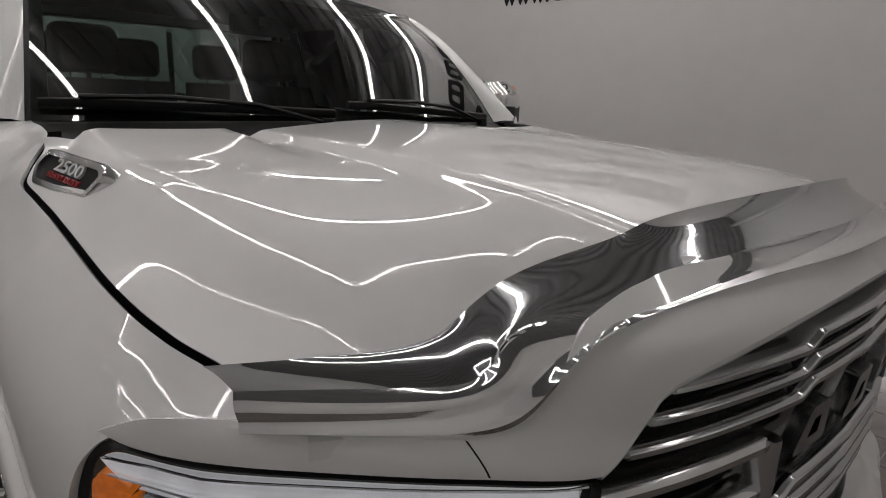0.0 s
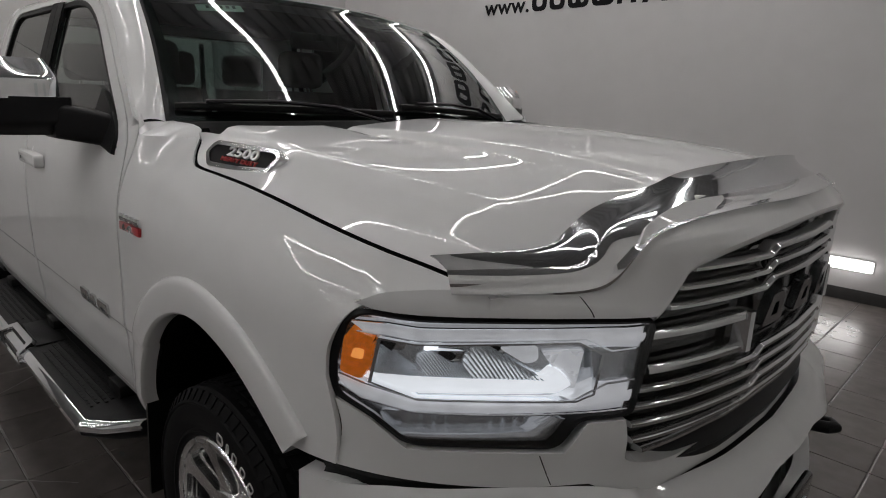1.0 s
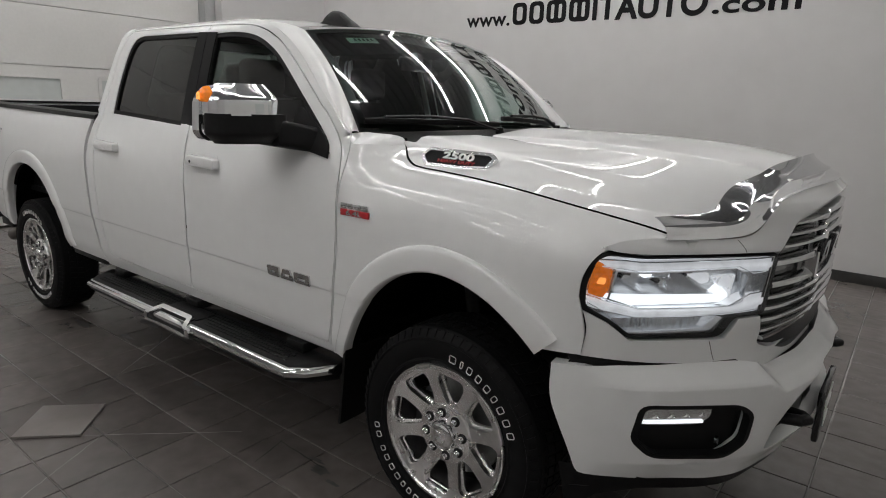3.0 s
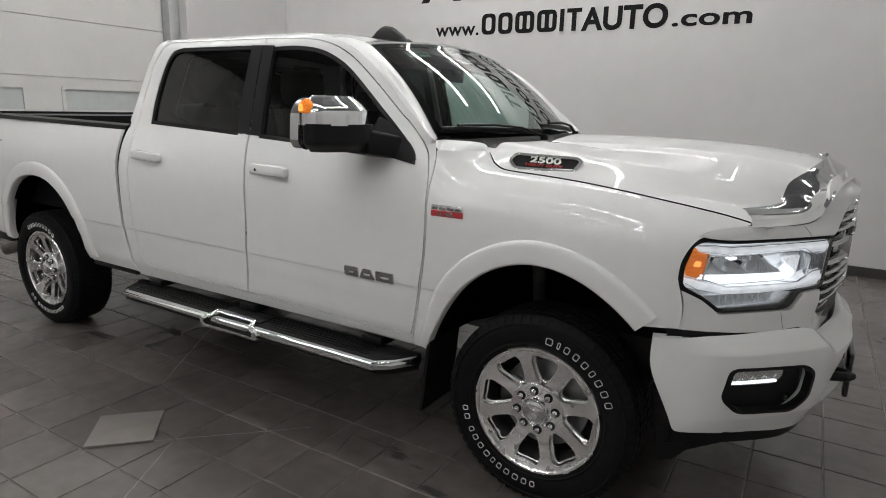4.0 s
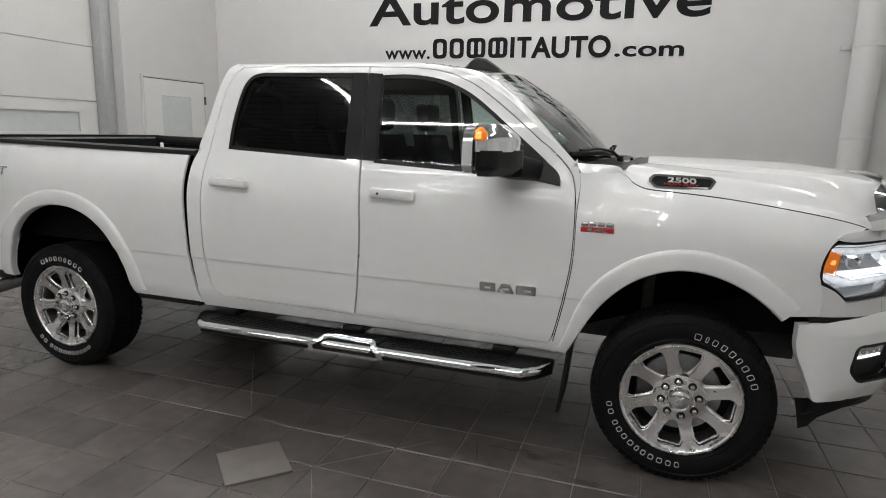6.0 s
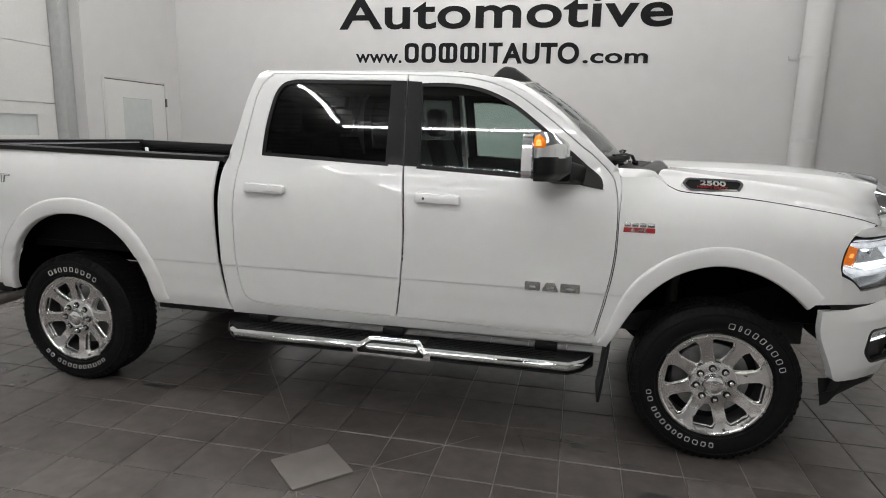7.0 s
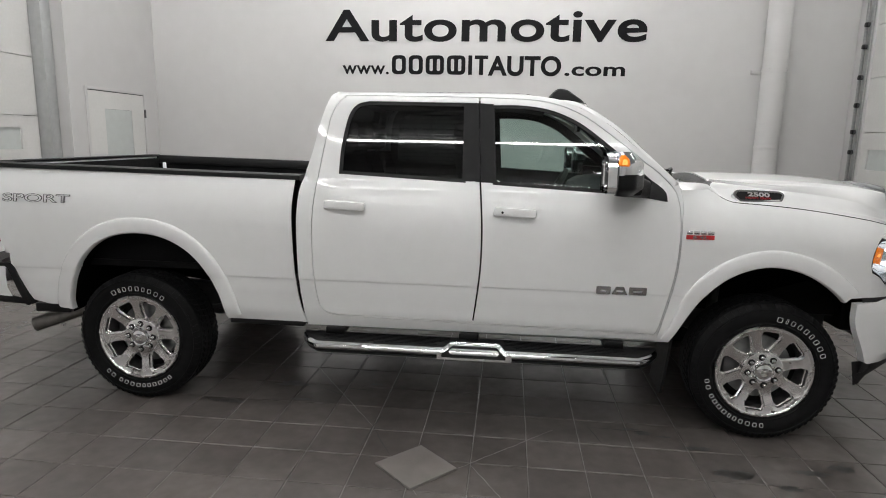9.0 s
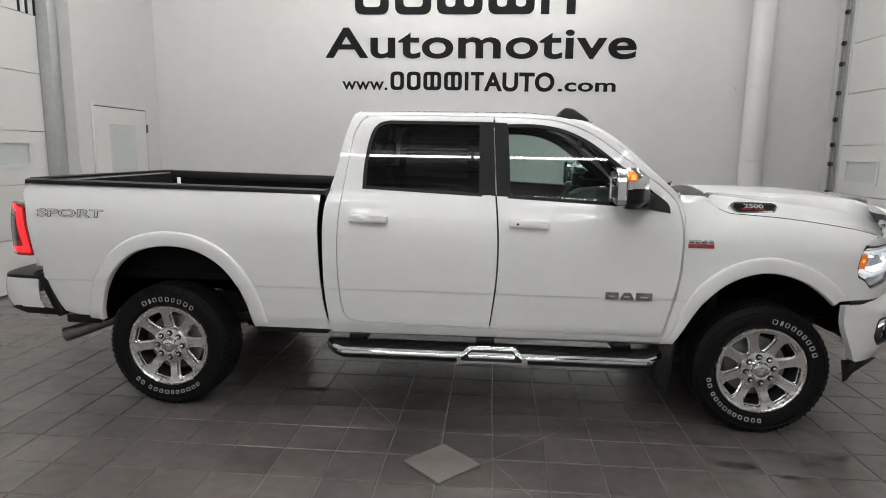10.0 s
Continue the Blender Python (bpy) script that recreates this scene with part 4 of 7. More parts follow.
# the edges fold down all round
skin = [[(c[0][0], c[0][1], c[0][2] - 0.02)] + c + [(c[-1][0], c[-1][1], c[-1][2] - 0.02)] for c in skin]
skin = [[(x, y - 0.002, z - 0.004) for x, y, z in skin[0]]] + skin + [[(x, y + 0.002, z - 0.004) for x, y, z in skin[-1]]]
part("hood", loft(skin), PAINT, truck)
# the shut line's shade is coloured in: matte black strip and sheet
for s in (-1, 1):
    part("hood_gap_strip", loft([[(x, s * (H_EDGE(x) + 0.0015), FTOP(x) - 0.012), (x, s * (H_EDGE(x) + 0.0015), HE(x) - 0.0012)] for x in np.linspace(1.545, 2.572, 60)]), MATTE, truck, "black strip put in for shade along the hood shut line")
    part("hood_gap_sheet", loft([[(x, s * (H_EDGE(x) - 0.02), FTOP(x) - 0.004), (x, s * (H_EDGE(x) + 0.0105), FTOP(x) - 0.006), (x, s * (H_EDGE(x) + 0.0105), FTOP(x) - 0.03)] for x in np.linspace(1.53, 2.57, 40)]), MATTE, truck, "black sheet put in for shade under the hood edge")
# painted corners between fender, pillar and hood
for flip in BOTH:
    m = -1 if flip else 1
    rows = []
    for k, x in enumerate(np.linspace(1.372, 1.60, 22)):
        z = FENDER_RIM(x)
        a = Vector(side(x, z))
        y = pchip([1.30, 1.345, 1.45, 1.53], [0.822, 0.822, 0.832, H_EDGE(1.53) + 0.011])(x) if x < 1.53 else H_EDGE(x) + 0.011
        b = Vector((x * 0.93 + 0.06 if x < 1.44 else x + 0.018 * ease(1.53, 1.44, x), -y, pchip([1.30, 1.345, 1.50, 1.54], [1.472, 1.472, 1.468, FTOP(1.54) + 0.003])(x) if x < 1.54 else FTOP(x) + 0.003))
        rows.append([(p.x, m * p.y, p.z) for p in [a + (b - a) * k + Vector((0, -0.001, 0.002)) * math.sin(math.pi * k) * ease(1.60, 1.52, x) for k in (0, 0.12, 0.25, 0.4, 0.55, 0.7, 0.85, 1.0)]])
    base = [Vector(side(F_EDGE(1.466), 1.466)), ws(1.012, 0.0)]
    rows.insert(0, [(p.x, m * p.y, p.z) for p in [base[0] + (base[1] - base[0]) * k + Vector((0.002, -0.001, 0.002)) * math.sin(math.pi * k) for k in (0, 0.12, 0.25, 0.4, 0.55, 0.7, 0.85, 1.0)]])
    part("cowl_corner", loft(rows), PAINT, truck)
# cowl and wipers
cowl = []
for y in np.linspace(-0.835, 0.835, 33):
    g, h = WS_BASE(min(abs(y) / 0.822, 1.0)), HOODR(abs(y)) + 0.012
    z = hood_z(h, y)
    cowl.append([(h, y, z - 0.006), (h - 0.02, y, z - 0.010), ((h + g.x) / 2 + 0.03, y, (z + g.z) / 2 - 0.052), (g.x + 0.05, y, g.z - 0.030), (g.x + 0.02, y, g.z - 0.006), (g.x - 0.01, y, g.z + 0.001)])
part("cowl", loft(cowl), BLACK, truck, "black plastic cowl panel")


def wiper(y0, y1):
    w = empty("wiper", "")
    w.parent = truck
    p0, p1 = WS_BASE(-y0 / 0.8), ws(-y1 / 0.75, 0.06)
    a = Vector((p0.x + 0.045, y0, 1.474))
    b = Vector((p1.x + 0.02, p1.y, p1.z + 0.03))
    part("arm", tube_bm([a, (a * 2 + b) / 3 + Vector((0.015, 0, 0.030)), (a + 2 * b) / 3 + Vector((0.015, 0, 0.024)), b], 0.011, 8, 0.6), BLACK, w)
    part("blade", tube_bm([ws(-(y0 + 0.05) / 0.79, 0.015) + Vector((0.012, 0, 0.014)), ws(-((y0 + y1) / 2) / 0.79, 0.035) + Vector((0.014, 0, 0.016)), ws(-y1 / 0.75, 0.06) + Vector((0.012, 0, 0.014)), ws(-(y1 + (y1 - y0) * 0.12) / 0.74, 0.065) + Vector((0.012, 0, 0.012))], 0.008, 8, 1.6), BLACK, w)
    part("pivot", cyl_bm(0.022, 0.018, 0.03, 16, Matrix.Translation(a)), BLACK, w)
    return w


wiper(-0.10, -0.66)
wiper(0.66, 0.08)

# roof marker lamps and antenna fin
FIN = rounded([(-0.115, 0.0), (0.125, 0.0), (0.10, 0.022), (0.01, 0.073), (-0.045, 0.073), (-0.075, 0.05)], 0.02)
rows = []
for k in range(7):
    t = -1 + 2 * k / 6
    w = math.sqrt(max(0.0, 1 - t * t))
    rows.append([(0.745 + u, -0.42 + t * 0.038, roof_surf(0.745 + u, -0.42 + t * 0.038)[2] - 0.004 + v * (0.35 + 0.65 * w)) for u, v in FIN])
part("roof_fin", loft(rows, closed=True, caps=True), BLACK, truck, "black plastic shark fin on the roof")
for y in (0.40,):
    rows = []
    for k in range(7):
        t = -1 + 2 * k / 6
        w = math.sqrt(max(0.0, 1 - t * t))
        zz = roof_surf(0.72, y)[2]
        rows.append([(0.72 + u * 0.045, y + t * 0.085, zz - 0.002 + h * 0.022 * (0.3 + 0.7 * w)) for u, h in ((-1, 0), (-0.5, 0.9), (0.2, 1.0), (1.1, 0.2), (1.2, 0))])
    part("marker_lamp", loft(rows, caps=True), GLOSSBLACK, truck, "small dark roof marker lamp")
# stock sticker at the top of the glass
stick = panel("window_sticker", [(0.52, 0.825), (0.76, 0.825), (0.76, 0.895), (0.52, 0.895)], lambda u, v: ws(u, v) + Vector((-0.003, 0, -0.005)), PAPER, truck, (0.5, 0, 0.8), step=0.05, thick=0.0, label="pale green paper sticker behind the glass")
for k in range(5):
    u0 = 0.56 + k * 0.034
    panel("pen_stroke", [(u0, 0.845), (u0 + 0.018, 0.845), (u0 + 0.014, 0.877), (u0 - 0.003, 0.877)], lambda u, v: ws(u, v) + Vector((-0.001, 0, -0.002)), STICKINK, stick, (0.5, 0, 0.8), step=0.05, thick=0.0)

# ---- front end
NOSE = pchip([0, 0.20, 0.40, 0.52, 0.61, 0.70, 0.80, 0.90, 0.955, 0.99, 1.02], [2.925, 2.915, 2.885, 2.856, 2.822, 2.745, 2.645, 2.535, 2.455, 2.385, 2.30])


def nose_x(y, z):
    t = abs(y)
    x = NOSE(t)
    x += -0.12 * ease(1.305, 1.45, z) * ease(0.78, 0.5, t) - 0.025 * ease(1.205, 1.26, z) * ease(0.5, 0.7, t)
    x -= 0.05 * ease(0.98, 0.86, z) * ease(0.95, 0.3, t)
    return x


def front(y, z):
    return (nose_x(y, z), y, z)


FRONT = (1, 0, 0.1)


def sym(seg):
    return [[(-y, z) for y, z in s[::-1]] for s in seg[::-1]]


HL = rounded([(-0.955, 1.189), (-0.90, 1.182), (-0.592, 1.194), (-0.618, 1.012), (-0.692, 1.002), (-0.718, 0.940), (-0.905, 0.938), (-0.945, 0.988), (-0.982, 1.024), (-0.983, 1.09), (-0.972, 1.168)], 0.018)
GR_EDGE = [(-0.600, 1.203), (-0.574, 1.226), (-0.550, 1.256), (-0.531, 1.285), (-0.488, 1.304), (-0.384, 1.320), (-0.22, 1.334), (0.0, 1.340)]
GRT = [(y * 0.99, z - 0.004) for y, z in GR_EDGE[:-1]]
GRB = [(0.572, 0.903), (0.434, 0.872), (-0.434, 0.872), (-0.572, 0.903), (-0.612, 0.945)]
GR = rounded(GRT + [(-y, z) for y, z in GRT[::-1]] + [(0.620, 1.005), (0.612, 0.945)] + GRB + [(-0.620, 1.005)], 0.016)
seg = [[(0.0, 1.400), (-0.40, 1.394), (-0.50, 1.385), (-0.565, 1.372), (-0.605, 1.354), (-0.635, 1.312), (-0.656, 1.274), (-0.68, 1.257), (-0.72, 1.250)], [(-0.72, 1.250), (-0.885, 1.238)], [(-0.885, 1.238), (-0.935, 1.228), (-0.967, 1.206)],
       [(-0.967, 1.206), (-0.90, 1.193), (-0.600, 1.203)]]
low_seg = [[(-0.632, 1.004), (-0.684, 0.996)], [(-0.684, 0.996), (-0.708, 0.932)], [(-0.708, 0.932), (-0.912, 0.929)], [(-0.912, 0.929), (-0.950, 0.980)], [(-0.950, 0.980), (-0.984, 1.012)],
           [(-0.984, 1.012), (-0.978, 0.95), (-0.983, 0.872)], [(-0.983, 0.872), (-0.80, 0.856), (-0.66, 0.862)], [(-0.66, 0.862), (-0.56, 0.800)], [(-0.56, 0.800), (-0.40, 0.803), (0.0, 0.806)]]
fascia = panel("grille_surround", ring(*seg, GR_EDGE, [(-y, z) for y, z in GR_EDGE[::-1]], *sym(seg)),
               front, PAINT, truck, FRONT, step=0.03, thick=0.03)
panel("lower_surround", ring(*low_seg, *sym(low_seg), [(0.632, 1.004), (0.622, 0.945)], [(0.622, 0.945), (0.612, 0.915), (0.578, 0.896)], [(0.578, 0.896), (0.50, 0.872), (0.434, 0.864)], [(0.434, 0.864), (-0.434, 0.864)],
                             [(-0.434, 0.864), (-0.50, 0.872), (-0.578, 0.896)], [(-0.578, 0.896), (-0.612, 0.915), (-0.622, 0.945)], [(-0.622, 0.945), (-0.632, 1.004)]), front, PAINT, truck, FRONT, step=0.03, thick=0.03)
edge = spline(GR_EDGE, 8)
edge = edge + [(-y, z) for y, z in edge[-2::-1]]
rows = []
for k, (y, z) in enumerate(edge):
    a, b = edge[max(k - 1, 0)], edge[min(k + 1, len(edge) - 1)]
    n = Vector((b[1] - a[1], -(b[0] - a[0]))).normalized()
    rows.append([(nose_x(y, z) - 0.022 * (1 - math.cos(q)) - 0.0005, y + n.x * 0.022 * math.sin(q), z + n.y * 0.022 * math.sin(q)) for q in np.linspace(0, math.pi / 2, 7)] + [(nose_x(y, z) - 0.06, y + n.x * 0.024, z + n.y * 0.024)])
part("rolled_edge", loft(rows), PAINT, fascia)
for s in (-1, 1):
    panel("fascia_seam", [(s * 0.689, 1.202), (s * 0.6907, 1.202), (s * 0.7057, 1.249), (s * 0.704, 1.249)], lambda y, z: (nose_x(y, z) + 0.0008, y, z), BLACK, fascia, FRONT, step=0.01, thick=0.0)
    panel("fascia_seam", [(s * 0.741, 0.927), (s * 0.7427, 0.927), (s * 0.7187, 0.862), (s * 0.717, 0.862)], lambda y, z: (nose_x(y, z) + 0.0008, y, z), BLACK, fascia, FRONT, step=0.01, thick=0.0)

# grille: black field, bars in steps, and plain shapes across the middle
grille = panel("grille", GR, lambda y, z: (nose_x(y, z) - 0.055, y, z), GLOSSBLACK, truck, FRONT, step=0.08, thick=0.0, label="chrome bar grille with dark field")


def grille_bar(z0, drop, ya, yb, t=0.0068, material=None):
    """A flat chrome bar from ya to yb that steps down toward the middle."""
    rows = []
    n = max(8, int(abs(yb - ya) / 0.012))
    for k in range(n + 1):
        y = ya + (yb - ya) * k / n
        z = z0 - drop * ease(0.245, 0.205, abs(y)) + 0.010 * (abs(y) / 0.6) ** 2
        x = nose_x(y, z) - 0.012
        rows.append([(x - 0.035, y, z - t), (x - 0.003, y, z - t), (x, y, z - t * 0.8), (x, y, z + t * 0.1), (x - 0.006, y, z + t * 0.75), (x - 0.014, y, z + t), (x - 0.035, y, z + t)])
    return loft(rows, closed=True, caps=True)


for z, half_w in ((1.272, 0.505), (1.238, 0.530), (1.203, 0.556), (1.046, 0.606), (1.012, 0.612), (0.976, 0.610), (0.940, 0.600), (0.906, 0.560)):
    part("grille_bar", grille_bar(z, -0.016, -half_w, half_w), GREYCHROME, grille, "grey chrome grille bar")
for s in (-1, 1):
    for z in (1.152, 1.084):
        part("grille_bar", grille_bar(z, 0.0, s * 0.588, s * 0.305, 0.0095), GREYCHROME, grille, "grey chrome grille bar")
    rows = []
    for z in np.linspace(1.075, 1.161, 8):
        rows.append([(nose_x(0.30, z) - 0.04, s * 0.312, z), (nose_x(0.30, z) - 0.008, s * 0.308, z), (nose_x(0.30, z) - 0.004, s * 0.294, z), (nose_x(0.30, z) - 0.008, s * 0.282, z), (nose_x(0.30, z) - 0.04, s * 0.280, z)])
    part("grille_end", loft(rows, caps=True), GREYCHROME, grille, "chrome bracket end")
for y0, w in ((-0.185, 0.105), (0.0, 0.115), (0.19, 0.125)):
    o = rounded([(y0 - w / 2, 1.112), (y0 + w / 2, 1.112), (y0 + w / 2 - 0.022, 1.184), (y0 - w / 2 + 0.022, 1.184)], 0.010)
    h = [(y0 - w * 0.17, 1.132), (y0 + w * 0.17, 1.132), (y0 + w * 0.10, 1.162), (y0 - w * 0.10, 1.162)]
    panel("grille_emblem", o, lambda y, z: (nose_x(y, z) - 0.010 + 0.10 * (z - 1.148), y, z), SMOKED, grille, FRONT, [h], step=0.05, thick=0.022, label="smoked chrome plain block emblem")


# headlamps
def lamp_band(a, b, deep, bulge, n=30, k=8):
    """A rounded strip between two lines of the lamp's face."""
    def at(line, u):
        p = np.array(line)
        s = np.r_[0, np.cumsum(np.hypot(*np.diff(p, axis=0).T))]
        return np.array([np.interp(u * s[-1], s, p[:, 0]), np.interp(u * s[-1], s, p[:, 1])])
    rows = []
    for i in range(n + 1):
        p, q = at(a, i / n), at(b, i / n)
        row = [(nose_x(*p) - deep - 0.03, *p)]
        for m in range(k + 1):
            r = p + (q - p) * m / k
            row.append((nose_x(*r) - deep + bulge * math.sin(math.pi * m / k) ** 0.8, *r))
        row.append((nose_x(*q) - deep - 0.03, *q))
        rows.append(row)
    return rows


def headlamp(flip):
    mirror_y = lambda rows: [[(x, -y if flip else y, z) for x, y, z in r] for r in rows]
    back = panel("headlamp", HL, lambda y, z: (nose_x(y, z) - 0.075, y, z), REFLECTOR, truck, FRONT, step=0.06, thick=0.0, flip=flip, label="lit headlamp with amber corner and clear lens")
    lay = lambda d: (lambda y, z: (nose_x(y, z) - d, y, z))
    rims = [inset(HL, d) for d in (-0.006, -0.001, 0.004)]
    rings = [[(nose_x(*r[i % len(HL)]) - d, *r[i % len(HL)]) for r, d in zip(rims + rims[-1:], (0.016, 0.005, 0.010, 0.07))] for i in range(len(HL) + 1)]
    fine = []
    for a, c in zip(rings, rings[1:]):
        m = max(1, math.ceil(math.dist(a[0], c[0]) / 0.02))
        for k in range(m):
            row = []
            for (p, d) in zip(range(4), (0.016, 0.005, 0.010, 0.07)):
                y, z = (a[p][1] + (c[p][1] - a[p][1]) * k / m, a[p][2] + (c[p][2] - a[p][2]) * k / m)
                row.append((nose_x(y, z) - d, y, z))
            fine.append(row)
    part("gasket", loft(mirror_y(fine + fine[:1])), BLACK, back, "black rubber lamp gasket")
    # satin frame: upper and lower strips with glow for sheen, and the inner end
    part("light_guide", loft(mirror_y(lamp_band([(-0.966, 1.168), (-0.93, 1.170), (-0.894, 1.165), (-0.75, 1.173), (-0.602, 1.183)], [(-0.950, 1.145), (-0.93, 1.143), (-0.899, 1.138), (-0.75, 1.148), (-0.612, 1.140)], 0.022, 0.012))), LAMPWHITE, back, "white light guide strip with glow for its sheen")
    part("light_guide", loft(mirror_y(lamp_band([(-0.978, 1.060), (-0.955, 1.047), (-0.897, 1.026), (-0.80, 1.029), (-0.70, 1.034), (-0.656, 1.070), (-0.616, 1.078)],
                                                [(-0.976, 1.040), (-0.955, 1.018), (-0.90, 1.000), (-0.80, 1.002), (-0.704, 1.010), (-0.672, 1.014), (-0.624, 1.022)], 0.022, 0.012))), LAMPWHITE, back, "white light guide strip with glow for its sheen")
    wire = lambda pts, d: part("chrome_line", tube_bm([(nose_x(y, z) - d, -y if flip else y, z) for y, z in dense(pts + pts[::-1], 0.02)[:len(dense(pts + pts[::-1], 0.02)) // 2 + 1]], 0.0018, 6), CHROME, back, "fine chrome line")
    wire([(-0.960, 1.150), (-0.93, 1.147), (-0.899, 1.141), (-0.75, 1.151), (-0.690, 1.157), (-0.655, 1.136), (-0.612, 1.142)], 0.012)
    wire([(-0.977, 1.062), (-0.955, 1.050), (-0.897, 1.029), (-0.80, 1.032), (-0.70, 1.037), (-0.656, 1.073), (-0.616, 1.081)], 0.012)
    wire([(-0.976, 1.040), (-0.955, 1.018), (-0.90, 1.001), (-0.80, 1.003), (-0.704, 1.011), (-0.672, 1.015), (-0.624, 1.023)], 0.012)
    wire([(-0.968, 1.170), (-0.93, 1.172), (-0.894, 1.167), (-0.75, 1.175), (-0.602, 1.185)], 0.012)
    panel("inner_end", [(-0.672, 1.138), (-0.606, 1.142), (-0.616, 1.076), (-0.664, 1.072)], lay(0.027), REFLECTOR, back, FRONT, step=0.02, thick=0.02, flip=flip, label="satin grey inner end")
    panel("end_rim", [(-0.608, 1.186), (-0.597, 1.188), (-0.621, 1.018), (-0.632, 1.016)], lay(0.012), GREYCHROME, back, FRONT, step=0.02, thick=0.02, flip=flip)
    glass_o = [(-0.940, 1.142), (-0.899, 1.136), (-0.80, 1.144), (-0.698, 1.152), (-0.664, 1.130), (-0.672, 1.050), (-0.696, 1.034), (-0.897, 1.026), (-0.950, 1.052)]
    panel("guide_rim", glass_o, lay(0.010), CHROME, back, FRONT, [inset(glass_o, 0.0035)], step=0.03, thick=0.02, flip=flip, label="fine chrome rim")
    panel("bowl_surround", glass_o, lay(0.052), REFLECTOR, back, FRONT, step=0.05, thick=0.0, flip=flip)
    # three chromed bowls, the lower half of each fluted
    for y0, y1, z1, y2, zt, y3 in ((-0.940, -0.930, 1.126, -0.917, 1.132, -0.880), (-0.884, -0.872, 1.108, -0.846, 1.118, -0.816), (-0.830, -0.818, 1.112, -0.790, 1.137, -0.728)):
        rows = []
        n = 36
        for k in range(n + 1):
            u = y0 + (y3 - y0) * k / n
            top = 1.074 + 0.004 * k / n + (z1 - 1.074) * ease(0, 0.25, k / n) * 0.9 + (zt - z1) * ease(0.15, 0.5, k / n)
            top = min(top, zt - (zt - 1.080) * ease(0.45, 1.05, k / n)) if k / n > 0.45 else top
            zig = 0.0045 * (k % 2)
            low = 1.069 + 0.012 * (u + 0.9)
            lean = -0.022 * (top - low) / 0.06
            rows.append([(nose_x(u + lean * v, low + (top - low) * v) - 0.030 - 0.018 * v + zig, u + lean * v, low + (top - low) * v) for v in (0, 0.33, 0.66, 1.0)])
        part("fluted_reflector", loft(mirror_y(rows)), REFLECTOR, back, "fluted chrome reflector", smooth=False)
        c = (y2, zt - 0.012)
        bowl = rounded([(y2 - 0.030, zt - 0.026), (y2 + 0.020, zt - 0.020), (y2 + 0.024, zt + 0.002), (y2 - 0.022, zt + 0.004)], 0.008)
        panel("reflector_bowl", bowl, lambda y, z, c=c: (nose_x(y, z) - 0.050 + 14.0 * ((y - c[0]) ** 2 * 0.5 + (z - c[1]) ** 2), y, z), CHROME, back, FRONT, step=0.008, thick=0.01, flip=flip, label="chromed reflector bowl")
    for y0, z0 in ((-0.918, 1.118), (-0.842, 1.104), (-0.782, 1.118)):
        panel("reflector_gap", rounded([(y0 - 0.020, z0 - 0.016), (y0 + 0.006, z0 - 0.014), (y0 + 0.016, z0 + 0.014), (y0 - 0.010, z0 + 0.016)], 0.006), lay(0.0485), GLOSSBLACK, back, FRONT, step=0.02, thick=0.004, flip=flip, label="dark gap between reflectors")
    panel("led_element", rounded([(-0.782, 1.128), (-0.730, 1.134), (-0.728, 1.104), (-0.744, 1.096)], 0.010), lay(0.046), LAMPWHITE, back, FRONT, step=0.03, thick=0.006, flip=flip, label="lit led element")
    panel("led_element", rounded([(-0.880, 1.118), (-0.862, 1.122), (-0.862, 1.134), (-0.878, 1.131)], 0.005), lay(0.034), LAMPHOT, back, FRONT, step=0.03, thick=0.006, flip=flip, label="lit led element")
    part("light_bar", loft(mirror_y(lamp_band([(-0.944, 1.070), (-0.898, 1.066), (-0.80, 1.073), (-0.722, 1.078), (-0.712, 1.094)], [(-0.944, 1.056), (-0.898, 1.034), (-0.80, 1.038), (-0.707, 1.044), (-0.690, 1.060)], 0.034, 0.008))), LAMPGLOW, back, "glowing white bar")
    panel("inner_wall", rounded([(-0.728, 1.122), (-0.672, 1.128), (-0.680, 1.052), (-0.700, 1.056), (-0.712, 1.094)], 0.004), lay(0.040), LAMPWHITE, back, FRONT, step=0.03, thick=0.01, flip=flip)
    panel("amber_marker", rounded([(-0.977, 1.066), (-0.957, 1.056), (-0.948, 1.085), (-0.945, 1.142), (-0.966, 1.152), (-0.973, 1.135)], 0.006), lambda y, z: (nose_x(y, z) - 0.010 + 0.0012 * math.sin(z * 700), y, z), AMBER, back, FRONT, step=0.006, thick=0.03, flip=flip, label="amber side marker")
    panel("bulb_glow", rounded([(-0.968, 1.098), (-0.956, 1.096), (-0.954, 1.116), (-0.964, 1.118)], 0.004), lay(0.008), AMBERLIT, back, FRONT, step=0.006, thick=0.004, flip=flip, label="brighter spot of the amber marker")
    panel("turn_lamp", rounded([(-0.927, 0.990), (-0.735, 1.002), (-0.750, 0.966), (-0.916, 0.956)], 0.010), lambda y, z: (nose_x(y, z) - 0.044 + 0.002 * math.sin(y * 420), y, z), REFLECTOR, back, FRONT, step=0.008, thick=0.02, flip=flip, label="clear turn lamp under the headlamp")
    part("turn_lamp_tray", loft(mirror_y(lamp_band([(-0.940, 0.988), (-0.914, 0.956), (-0.80, 0.964), (-0.748, 0.970), (-0.722, 1.002)], [(-0.938, 0.974), (-0.909, 0.943), (-0.80, 0.946), (-0.724, 0.950), (-0.702, 0.998)], 0.020, 0.006))), REFLECTOR, back, "chromed turn lamp tray")
    panel("lens", inset(HL, 0.002), lay(0.003), LENS, back, FRONT, step=0.03, thick=0.0, flip=flip, label="clear outer lens")


headlamp(False)
headlamp(True)

